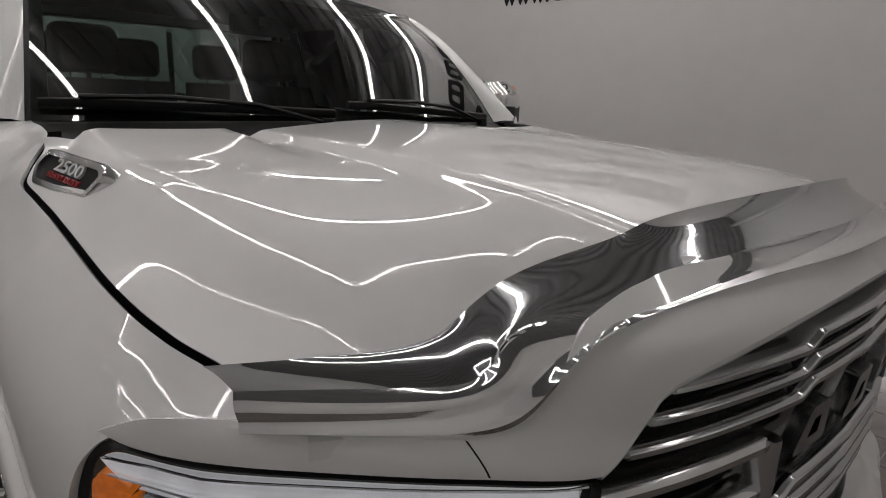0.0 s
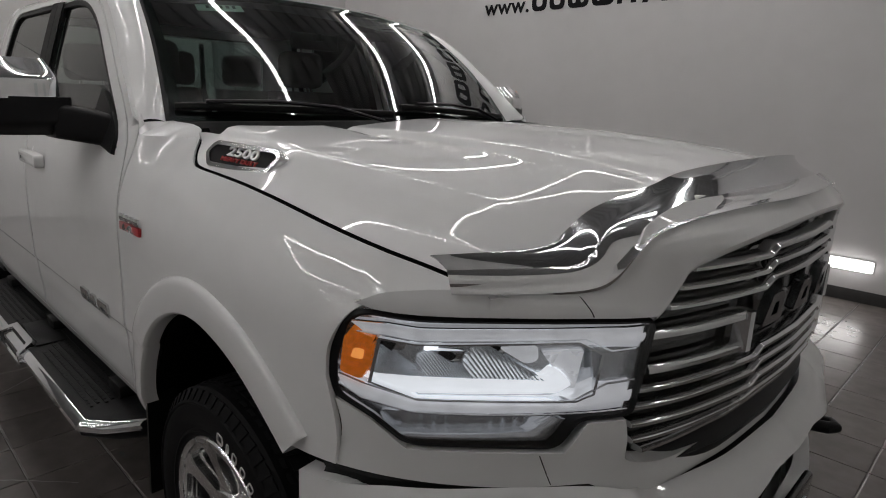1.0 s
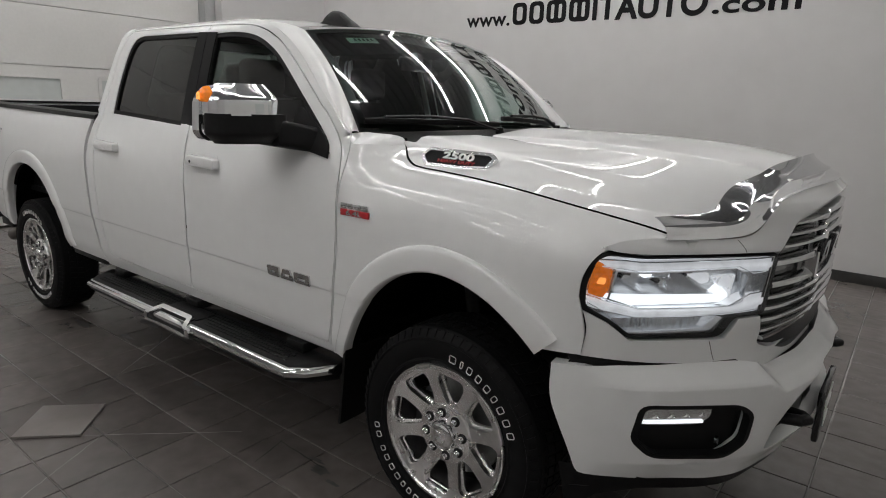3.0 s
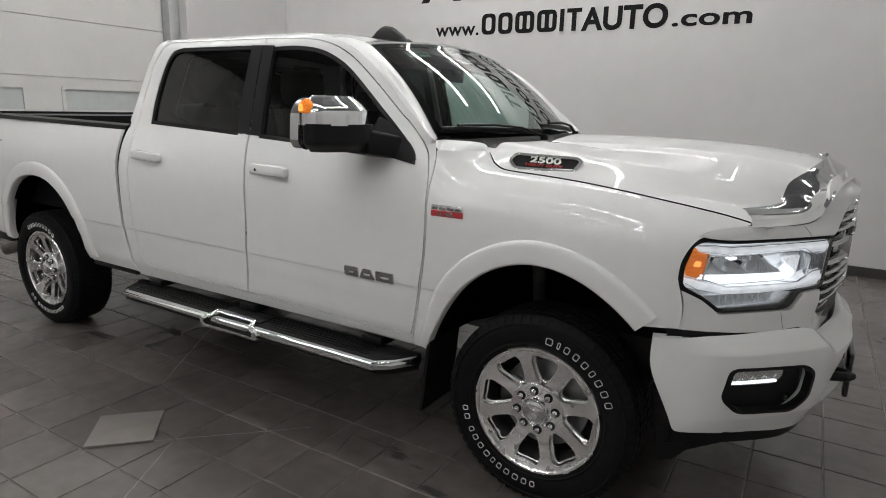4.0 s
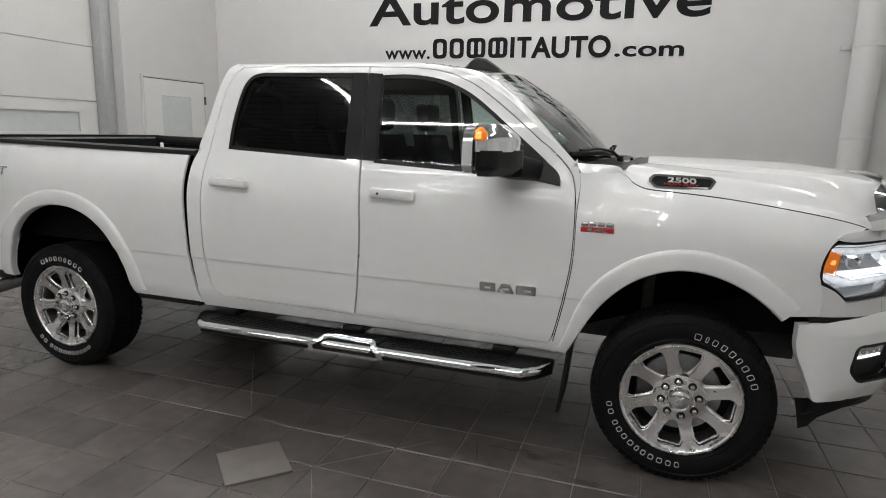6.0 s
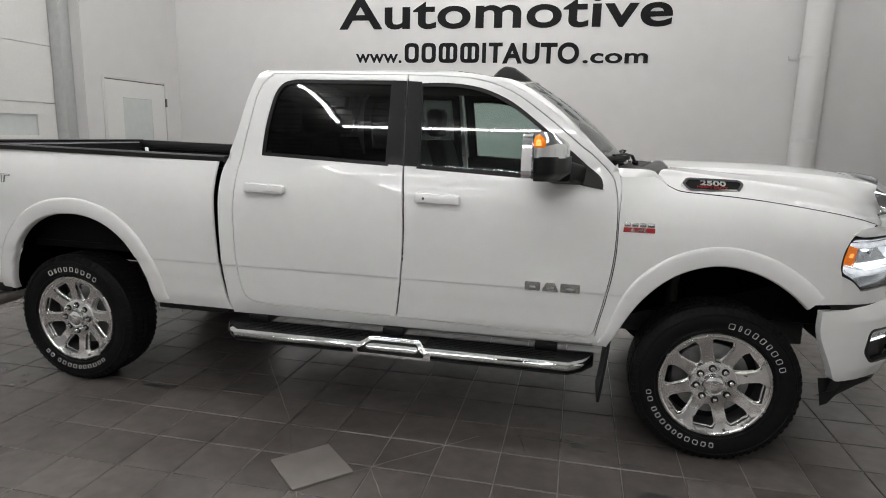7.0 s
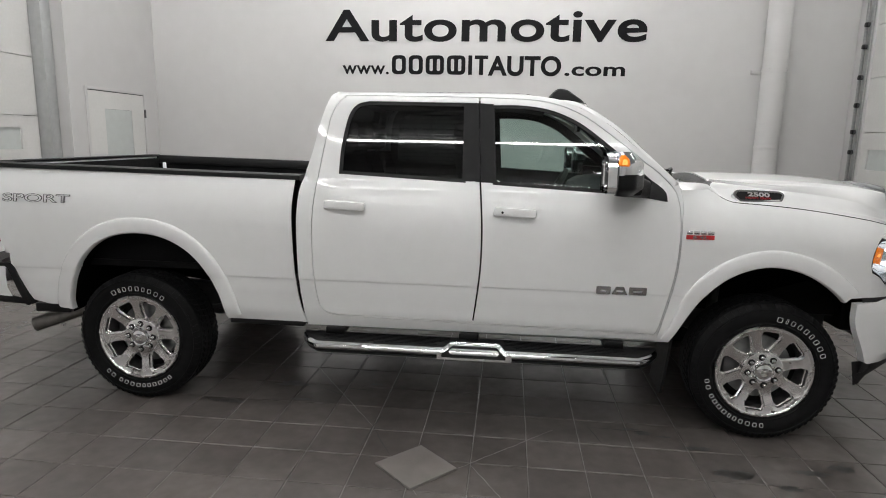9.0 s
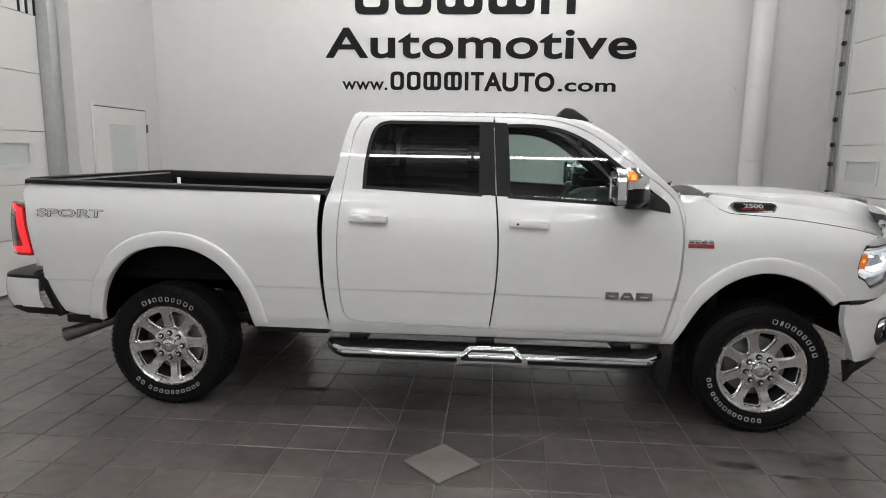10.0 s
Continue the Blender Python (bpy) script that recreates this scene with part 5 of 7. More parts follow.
# ---- chrome hood deflector along the nose of the hood
D_REAR = [(2.549, -0.892, 1.304), (2.600, -0.79, 1.304), (2.638, -0.70, 1.305), (2.647, -0.66, 1.317), (2.652, -0.627, 1.342), (2.656, -0.59, 1.360), (2.662, -0.555, 1.374), (2.690, -0.50, 1.395), (2.719, -0.437, 1.412), (2.731, -0.410, 1.430), (2.756, -0.345, 1.444), (2.774, -0.18, 1.453), (2.782, 0.0, 1.456)]
D_FOLD = [(2.566, -0.868, 1.278), (2.625, -0.788, 1.280), (2.690, -0.715, 1.284), (2.716, -0.684, 1.291), (2.728, -0.672, 1.307), (2.734, -0.662, 1.328), (2.742, -0.646, 1.345), (2.760, -0.61, 1.357), (2.776, -0.54, 1.368), (2.790, -0.45, 1.380), (2.806, -0.36, 1.397), (2.836, -0.18, 1.404), (2.848, 0.0, 1.406)]
D_LIP = [(2.578, -0.866, 1.236), (2.642, -0.79, 1.235), (2.708, -0.722, 1.240), (2.747, -0.678, 1.246), (2.768, -0.655, 1.264), (2.786, -0.638, 1.304), (2.799, -0.61, 1.344), (2.808, -0.565, 1.357), (2.817, -0.50, 1.364), (2.832, -0.42, 1.370), (2.846, -0.33, 1.374), (2.872, -0.18, 1.378), (2.882, 0.0, 1.379)]
shield, lip = [], []
D_LINES = [spline(q + [(x, -y, z) for x, y, z in q[-2::-1]], 6) for q in (D_REAR, D_FOLD, D_LIP)]
w = np.hanning(17)[1:-1]
for q in D_LINES:
    p = np.array(q)
    p = np.vstack([2 * p[0] - p[7:0:-1], p, 2 * p[-1] - p[-2:-9:-1]])
    q[:] = [tuple(v) for v in np.stack([np.convolve(p[:, k], w / w.sum(), "valid") for k in range(3)], 1)]
w2 = np.hanning(47)[1:-1]
CALM = [np.stack([np.convolve(np.pad(np.array(q)[:, k], 22, mode="reflect", reflect_type="odd"), w2 / w2.sum(), "valid") for k in range(3)], 1) for q in D_LINES]
plan = [Vector(p).xy for p in spline([(2.56, -0.88), (2.66, -0.77), (2.77, -0.62), (2.83, -0.40), (2.88, 0.0), (2.83, 0.40), (2.77, 0.62), (2.66, 0.77), (2.56, 0.88)], 18)]
for i in range(len(D_LINES[0])):
    a, b, c = (Vector(q[i]) for q in D_LINES)
    j = min(max(min(range(len(plan)), key=lambda k: (plan[k] - c.xy).length), 1), len(plan) - 2)
    way = plan[j + 1] - plan[j - 1]
    out = Vector((way.y, -way.x, 0)).normalized()
    up = Vector((0, 0, 1))
    ca, cb = Vector(CALM[0][i]), Vector(CALM[1][i])
    shield.append([tuple((a + (b - a) * k) * (1 - 3.4 * k * (1 - k)) + (ca + (cb - ca) * k) * 3.4 * k * (1 - k) + up * 0.003 * math.sin(math.pi * k) + out * 0.004 * k) for k in (0, 0.15, 0.35, 0.55, 0.75, 0.88, 0.96, 1.0)])
    g = (c - b).length
    row = []
    cb, cc = Vector(CALM[1][i]), Vector(CALM[2][i])
    for k, d in ((0, 0.0), (0.06, 0.04), (0.14, 0.085), (0.25, 0.125), (0.40, 0.14), (0.54, 0.115), (0.66, 0.065), (0.74, 0.06), (0.84, 0.11), (0.93, 0.12), (1.0, 0.04)):
        h = 3.2 * k * (1 - k)
        row.append(tuple((b + (c - b) * k) * (1 - h) + (cb + (cc - cb) * k) * h + out * (0.004 + d * min(g, 0.075))))
    lip.append(row + [tuple(c - out * 0.03)])
defl = part("hood_deflector", loft(shield), TINTCHROME, truck, "tinted chrome bug deflector along the hood nose")
md = defl.modifiers.new("thickness", "SOLIDIFY")
md.thickness = 0.005
part("deflector_lip", loft(lip), CHROME, defl, "bright chrome lower lip")

# ---- front bumper
B_NOSE = pchip([0, 0.25, 0.45, 0.60, 0.70, 0.80, 0.90, 0.96, 1.0, 1.02, 1.03], [2.965, 2.95, 2.905, 2.855, 2.79, 2.70, 2.60, 2.515, 2.42, 2.34, 2.27])
B_SECT = pchip([0.44, 0.50, 0.53, 0.545, 0.64, 0.74, 0.790, 0.800, 0.830, 0.852, 0.870], [-0.060, -0.030, -0.012, -0.004, 0.010, 0.014, 0.013, 0.008, -0.024, -0.048, -0.085])


def bumper(y, z):
    t = abs(y)
    z2 = z + 0.052 * ease(0.62, 0.50, t) * ease(0.6, 0.75, z)
    return (B_NOSE(t) + B_SECT(z2) * (1 - ease(0.93, 1.03, t)), y, z)


def bumper_side(x, z):
    return (x, -(1.022 - 0.06 * ease(2.34, 2.56, x) + 0.5 * min(B_SECT(z), 0.012) * ease(0.5, 0.52, z)), z)


fog = rounded([(-0.925, 0.745), (-0.70, 0.735), (-0.655, 0.70), (-0.66, 0.60), (-0.71, 0.555), (-0.89, 0.572), (-0.935, 0.63)], 0.025)
fog_m = [(-y, z) for y, z in fog]
mouth = rounded([(-0.57, 0.550), (0.57, 0.550), (0.56, 0.615), (0.50, 0.668), (0.42, 0.708), (0.30, 0.742), (0.16, 0.758), (-0.16, 0.758), (-0.30, 0.742), (-0.42, 0.708), (-0.50, 0.668), (-0.56, 0.615)], 0.02)
bseg = [[(0.0, 0.812), (-0.36, 0.812), (-0.50, 0.810)], [(-0.50, 0.810), (-0.60, 0.846), (-0.68, 0.858), (-0.85, 0.856), (-0.97, 0.852), (-1.022, 0.84)], [(-1.022, 0.84), (-1.02, 0.70), (-1.0, 0.52), (-0.985, 0.492)],
        [(-0.985, 0.492), (-0.80, 0.475), (-0.60, 0.455), (0.0, 0.445)]]
bump = panel("front_bumper", ring(*bseg, *sym(bseg)), bumper, PAINT, truck, FRONT, [fog, fog_m, mouth], step=0.03, thick=0.045, cuts=(0.53, 0.54, 0.55, 0.738, 0.744, 0.750, 0.784, 0.790, 0.795, 0.800, 0.806), label="white painted front bumper with fog lamps")
part("bumper_gap", loft([[(B_NOSE(abs(y)) - 0.10, y, 0.80), (B_NOSE(abs(y)) - 0.075, y, 0.856), (B_NOSE(abs(y)) - 0.12, y, 0.89)] for y in np.linspace(-0.99, 0.99, 45)]), BLACK, bump, "dark gap above the bumper")
for flip, f, s in ((False, fog, -1), (True, fog, 1)):
    pocket = panel("fog_pocket", f, lambda y, z: (bumper(y, z)[0] - 0.045, y, z), BLACK, bump, FRONT, step=0.06, thick=0.0, flip=flip, label="black recessed fog lamp pocket")
    panel("fog_rim", inset(f, -0.004), lambda y, z: (bumper(y, z)[0] + 0.002, y, z), BLACK, pocket, FRONT, [inset(f, 0.008)], step=0.05, thick=0.03, flip=flip)
    panel("fog_lamp", rounded([(-0.915, 0.735), (-0.745, 0.728), (-0.745, 0.690), (-0.775, 0.668), (-0.91, 0.675)], 0.014), lambda y, z: (bumper(y, z)[0] - 0.030, y, z), REFLECTOR, pocket, FRONT, step=0.03, thick=0.02, flip=flip, label="lit fog lamp")
    for y0 in (-0.908, -0.872, -0.836, -0.800):
        panel("fog_led", rounded([(y0, 0.696), (y0 + 0.034, 0.695), (y0 + 0.034, 0.727), (y0, 0.729)], 0.008), lambda y, z: (bumper(y, z)[0] - 0.040 + 30 * ((z - 0.712) ** 2 + (y - y0 - 0.017) ** 2), y, z), CHROME, pocket, FRONT, step=0.006, thick=0.004, flip=flip, label="chromed lamp bowl")
        panel("fog_bulb", rounded([(y0 + 0.011, 0.706), (y0 + 0.023, 0.706), (y0 + 0.023, 0.717), (y0 + 0.011, 0.717)], 0.004), lambda y, z: (bumper(y, z)[0] - 0.032, y, z), LAMPHOT, pocket, FRONT, step=0.01, thick=0.003, flip=flip, label="lit led element")
    panel("fog_light_bar", rounded([(-0.912, 0.680), (-0.765, 0.674), (-0.765, 0.684), (-0.912, 0.689)], 0.004), lambda y, z: (bumper(y, z)[0] - 0.024, y, z), LAMPGLOW, pocket, FRONT, step=0.03, thick=0.006, flip=flip, label="lit white bar")
    part("park_sensor", cyl_bm(0.013, 0.013, 0.01, 16, pose(bumper(-0.70, 0.60)[0] - 0.04, s * 0.72, 0.61, 0, 90, 0)), GLOSSBLACK, pocket)
part("mouth_back", loft([[(bumper(y, z)[0] - 0.09, y, z) for z in np.linspace(0.50, 0.79, 4)] for y in np.linspace(-0.62, 0.62, 20)]), BLACK, bump, "black lower intake")
for s in (-1, 1):
    hk = tube_bm([(2.80, s * 0.41, 0.625), (2.90, s * 0.415, 0.635), (2.945, s * 0.425, 0.638), (2.96, s * 0.445, 0.638), (2.945, s * 0.465, 0.638), (2.87, s * 0.47, 0.628)], 0.019, 12)
    part("tow_hook", hk, BLACK, bump, "black tow hook")
# chin spoiler
chin = [[(B_NOSE(abs(y)) - 0.07, y, 0.49 - 0.03 * ease(1.0, 0.5, abs(y))), (B_NOSE(abs(y)) - 0.085, y, 0.43 - 0.03 * ease(1.0, 0.5, abs(y))), (B_NOSE(abs(y)) - 0.14, y, 0.40 - 0.0 * abs(y))] for y in np.linspace(-0.97, 0.97, 40)]
part("chin_spoiler", loft(chin), BLACK, bump, "black lower spoiler")
for s in (-1, 1):
    part("spoiler_end", loft([[(2.36, s * 0.985, 0.50), (2.56, s * 0.90, 0.49), (2.66, s * 0.83, 0.48)], [(2.375, s * 0.98, 0.43), (2.50, s * 0.92, 0.44), (2.62, s * 0.84, 0.45)], [(2.39, s * 0.975, 0.355), (2.43, s * 0.95, 0.36), (2.47, s * 0.93, 0.40)]]), BLACK, bump, "black air deflector behind the bumper")
plate = part("plate_panel", box_bm(2.962, 2.984, -0.20, 0.12, 0.45, 0.645, 0.008), GLOSSBLACK, bump, "black dealer plate with pale bars")
for k, (w, z) in enumerate(((0.11, 0.585), (0.10, 0.545), (0.06, 0.49))):
    part("plate_bar", box_bm(2.9835, 2.9865, -0.04 - w, w - 0.04, z - 0.012, z + 0.012, 0.001), WHITELETTER, plate)

# ---- wheels
TR, RIM = 0.413, 0.271


def wheel_unit(turn):
    """A wheel whose outer face looks to -y, its hub at the origin."""
    w = empty("wheel", "")
    w.parent = truck
    # tyre
    prof = [(0.262, 0.115), (0.285, 0.128), (0.33, 0.140), (0.372, 0.136), (0.398, 0.118), (0.407, 0.105), (0.407, -0.105), (0.398, -0.118), (0.372, -0.136), (0.33, -0.140), (0.296, -0.131), (0.274, -0.122), (0.262, -0.112)]
    bm = lathe_bm(prof, 72)
    tyre = part("tyre", bm, RUBBER, w, "black all-terrain tyre with white outline marks")
    # tread blocks
    n = 64
    tv, tf = [], []

    def block(pts_in, pts_out):
        s = len(tv)
        tv.extend(pts_in + pts_out)
        k = len(pts_in)
        tf.append(tuple(range(s + k, s + 2 * k)))
        for i in range(k):
            tf.append((s + i, s + (i + 1) % k, s + k + (i + 1) % k, s + k + i))

    def cyl_pt(r, o, a):
        return (r * math.cos(a), o, r * math.sin(a))

    for k in range(n):
        a = 2 * math.pi * k / n
        d = 2 * math.pi / n
        for o0, o1, sh, fill in ((-0.118, -0.078, 0.0, 0.62), (-0.068, -0.028, 0.4, 0.7), (-0.020, 0.020, 0.1, 0.72), (0.028, 0.068, 0.6, 0.7), (0.078, 0.118, 0.25, 0.62)):
            a0, a1 = a + d * sh, a + d * (sh + fill)
            sk = 0.25 * d * (1 if o0 < 0 else -1)
            r_out = 0.4115 if abs(o0 + o1) < 0.19 else 0.4095
            lo = [cyl_pt(0.396, o0, a0 + sk), cyl_pt(0.396, o1, a0), cyl_pt(0.396, o1, a1), cyl_pt(0.396, o0, a1 + sk)]
            rr0, rr1 = (r_out - (0.010 if abs(o0) > 0.11 else 0), r_out - (0.010 if abs(o1) > 0.11 else 0))
            hi = [cyl_pt(rr0, o0, a0 + sk), cyl_pt(rr1, o1, a0), cyl_pt(rr1, o1, a1), cyl_pt(rr0, o0, a1 + sk)]
            block(lo, hi)
        # shoulder lug
        for sg in (-1, 1):
            lo = [cyl_pt(0.372, sg * 0.132, a + d * 0.1), cyl_pt(0.398, sg * 0.112, a + d * 0.05), cyl_pt(0.398, sg * 0.112, a + d * 0.6), cyl_pt(0.372, sg * 0.132, a + d * 0.5)]
            hi = [cyl_pt(0.374, sg * 0.1385, a + d * 0.1), cyl_pt(0.404, sg * 0.119, a + d * 0.05), cyl_pt(0.404, sg * 0.119, a + d * 0.6), cyl_pt(0.374, sg * 0.1385, a + d * 0.5)]
            block(lo, hi)
    me = bpy.data.meshes.new("tread")
    me.from_pydata(tv, [], tf)
    bmx = bmesh.new()
    bmx.from_mesh(me)
    bpy.data.meshes.remove(me)
    part("tread", bmx, RUBBER, tyre, smooth=False)["kind"] = "stuff"
    # sidewall ribs
    part("sidewall_rib", lathe_bm([(0.286, -0.127), (0.290, -0.1335), (0.294, -0.1335), (0.298, -0.131)], 72), RUBBER, tyre)
    part("sidewall_rib", lathe_bm([(0.366, -0.136), (0.370, -0.1405), (0.374, -0.1395), (0.378, -0.134)], 72), RUBBER, tyre)

    # raised outline marks, plain shapes in place of the maker's words
    def mark(a, width, r0, r1, line=0.0026):
        pts = lambda e: [(r, t) for r, t in ((r0 + e, a - width + e / 0.33), (r0 + e, a + width - e / 0.33), (r1 - e, a + width - e / 0.33), (r1 - e, a - width + e / 0.33))]
        bm = bmesh.new()
        soft = lambda e: [(r, t / 0.32) for r, t in rounded([(r, t * 0.32) for r, t in pts(e)], 0.007 - e, 3)]
        o = [bm.verts.new(cyl_pt(r, -0.1418, t)) for r, t in soft(0)]
        i = [bm.verts.new(cyl_pt(r, -0.1418, t)) for r, t in soft(line)]
        for k in range(len(o)):
            j = (k + 1) % len(o)
            bm.faces.new((o[k], o[j], i[j], i[k]))
        g = bmesh.ops.extrude_face_region(bm, geom=bm.faces[:])
        bmesh.ops.translate(bm, vec=(0, 0.004, 0), verts=[v for v in g["geom"] if isinstance(v, bmesh.types.BMVert)])
        part("sidewall_mark", bm, WHITELETTER, tyre, "white outlined plain mark", smooth=False)

    widths = [q * 1.18 for q in (0.052, 0.022, 0.040, 0.040, 0.042, 0.034, 0.044, 0.044, 0.042)]
    a = math.radians(85 + turn)
    for q in widths:
        a -= q
        mark(a, q * 0.74, 0.306, 0.335)
        a -= q + 0.038
    widths = [q * 1.55 for q in (0.028, 0.030, 0.034, 0.032, 0.028, 0.024, 0.034, 0.032, 0.032, 0.028)]
    a = math.radians(275 + turn)
    for k, q in enumerate(widths):
        a -= q
        mark(a, q * 0.76, 0.306, 0.331)
        a -= q + 0.028
    a -= 0.06
    for q in (0.05, 0.045):
        a -= q
        mark(a, q * 0.76, 0.306, 0.331)
        a -= q + 0.028

    # rim face: eight spokes with windows between
    def face(u, v):
        r = math.hypot(u, v)
        o = R_PROF(r)
        return (u, o, v)

    R_PROF = pchip([0, 0.05, 0.09, 0.12, 0.20, 0.247, 0.260, 0.271], [-0.108, -0.108, -0.104, -0.099, -0.112, -0.122, -0.126, -0.118])
    outer = [(RIM * math.cos(2 * math.pi * k / 72), RIM * math.sin(2 * math.pi * k / 72)) for k in range(72)]
    wins = []
    t0 = math.radians(turn + 38)
    for k in range(8):
        c = t0 + k * math.pi / 4
        pl = [(0.114, -0.115), (0.114, 0.115), (0.148, 0.235), (0.214, 0.280), (0.243, 0.215), (0.243, -0.215), (0.214, -0.280), (0.148, -0.235)]
        wins.append(rounded([(r * math.cos(c + t), r * math.sin(c + t)) for r, t in pl], 0.012, 3))
    rim = panel("rim", outer, face, ALU, w, (0, -1, 0), wins, step=0.022, thick=0.045, label="polished eight-spoke aluminium rim")
    # recessed shelf inside each window, and the barrel
    inner = [inset(q, 0.007) for q in wins]
    for q, h in zip(wins, inner):
        panel("window_lip", q, lambda u, v: (u, R_PROF(math.hypot(u, v)) + 0.026, v), ALU, rim, (0, -1, 0), [h], step=0.05, thick=0.012)
    part("rim_flange", lathe_bm([(0.255, -0.124), (0.262, -0.130), (0.270, -0.130), (0.274, -0.124), (0.272, -0.112)], 72), ALU, rim)
    part("barrel", lathe_bm([(0.258, -0.11), (0.240, -0.085), (0.232, 0.0), (0.245, 0.11), (0.262, 0.115)], 60), DARKMETAL, rim)
    part("brake_disc", lathe_bm([(0.05, -0.02), (0.188, -0.02), (0.19, 0.0), (0.05, 0.0)], 48), STEEL, rim)
    cal = box_bm(-0.20, -0.10, -0.045, 0.03, -0.06, 0.09, 0.02)
    part("brake_caliper", cal, DARKMETAL, rim)
    part("back_plate", lathe_bm([(0.001, 0.02), (0.235, 0.02), (0.235, 0.03), (0.001, 0.03)], 40), BLACK, rim)
    # hub and cap
    part("hub", lathe_bm([(0.118, -0.095), (0.112, -0.106), (0.092, -0.110), (0.070, -0.112), (0.060, -0.104), (0.001, -0.104)], 48), ALU, rim)
    part("centre_cap", lathe_bm([(0.056, -0.104), (0.056, -0.124), (0.052, -0.130), (0.044, -0.128), (0.036, -0.132), (0.015, -0.134), (0.0005, -0.134)], 40), CHROME, rim, "chrome centre cap")
    sh = plate_bm(rounded([(-0.020, -0.006), (-0.010, -0.024), (0.010, -0.024), (0.020, -0.006), (0.022, 0.018), (0.0, 0.010), (-0.022, 0.018)], 0.004), 0.004, 0.001)
    part("cap_emblem", sh, ALU, rim, "plain raised shield shape", at=pose(0, -0.132, 0))
    for k in range(8):
        c = t0 + math.radians(15.5) + k * math.pi / 4
        part("lug_nut", cyl_bm(0.0135, 0.010, 0.034, 10, pose(0.0835 * math.cos(c), -0.118, 0.0835 * math.sin(c), 90, 0, 0), 0.003), CHROME, rim)
        part("lug_seat", cyl_bm(0.019, 0.019, 0.004, 14, pose(0.0835 * math.cos(c), -0.111, 0.0835 * math.sin(c), 90, 0, 0)), BLACK, rim)
    return w


HUB_Z, HUB_Y = 0.411, 0.868
wf = wheel_unit(0)
wf.matrix_basis = pose(1.897, -HUB_Y, HUB_Z)
wr = wheel_unit(35)
wr.matrix_basis = pose(-1.896, -HUB_Y, HUB_Z)
for x in (1.897, -1.896):
    copy_thing(wf, pose(x, HUB_Y, HUB_Z, 0, 0, 180))

# ---- chassis under the body
chassis = part("chassis", box_bm(-2.6, 2.45, -0.47, -0.38, 0.50, 0.66, 0.01), DARKMETAL, truck, "dark steel chassis rail")
part("rail", box_bm(-2.6, 2.45, 0.38, 0.47, 0.50, 0.66, 0.01), DARKMETAL, chassis)
part("floor_pan", box_bm(-0.78, 1.40, -0.90, 0.90, 0.60, 0.66, 0.01), MATTE, chassis)
part("firewall", box_bm(1.30, 1.36, -0.92, 0.92, 0.60, 1.44), BLACK, chassis)
part("engine_cover", box_bm(1.38, 2.70, -0.50, 0.50, 0.62, 1.20, 0.05), BLACK, chassis)
part("radiator_support", box_bm(2.50, 2.60, -0.55, 0.55, 0.55, 1.28, 0.02), BLACK, chassis)
for x, d in ((1.897, 0.0), (-1.896, 0.0)):
    part("axle", cyl_bm(0.055, 0.055, 1.60, 20, pose(x, 0, HUB_Z, 90, 0, 0)), DARKMETAL, chassis)
    bm = bmesh.new()
    bmesh.ops.create_uvsphere(bm, u_segments=20, v_segments=12, radius=0.16)
    part("differential", bm, DARKMETAL, chassis, at=pose(x, 0.12 if x < 0 else 0.3, HUB_Z))
part("drive_shaft", cyl_bm(0.05, 0.05, 2.6, 16, pose(-0.5, 0.0, 0.50, 0, 90, 0)), DARKMETAL, chassis)
part("muffler", box_bm(-1.15, -0.35, 0.42, 0.75, 0.42, 0.60, 0.06, 3), DARKMETAL, chassis)
part("fuel_tank", box_bm(-0.70, 0.9, -0.36, 0.3, 0.48, 0.60, 0.05), BLACK, chassis)
for s in (-1, 1):
    part("leaf_spring", tube_bm([(-2.55, s * 0.53, 0.58), (-2.2, s * 0.53, 0.50), (-1.9, s * 0.53, 0.47), (-1.6, s * 0.53, 0.50), (-1.25, s * 0.53, 0.60)], 0.035, 8, 0.6), DARKMETAL, chassis)
    part("shock", cyl_bm(0.03, 0.03, 0.45, 14, pose(1.72, s * 0.56, 0.72, 12, 0, 0)), DARKMETAL, chassis)

# exhaust tail pipe
part("exhaust_pipe", tube_bm([(-2.10, -0.62, 0.60), (-2.30, -0.72, 0.57), (-2.45, -0.80, 0.51), (-2.69, -0.90, 0.425)], 0.048, 18), EXHAUST, truck, "dull steel exhaust tail pipe")
part("exhaust_bore", cyl_bm(0.042, 0.042, 0.01, 18, look((-2.688, -0.899, 0.426), (-2.9, -0.985, 0.36))), BLACK, truck, "black bore of the tail pipe")

# mud flaps and door-sill guard
for s in (-1, 1):
    rows = []
    for k, z in enumerate((0.70, 0.58, 0.46, 0.34, 0.245)):
        x = 1.392 - 0.012 * k
        rows.append([(x, s * 0.985, z), (x, s * 0.72, z), (x - 0.014, s * 0.72, z), (x - 0.014, s * 0.985, z)])
    part("mud_flap", loft(rows, closed=True, caps=True), BLACK, truck, "black rubber mud flap")

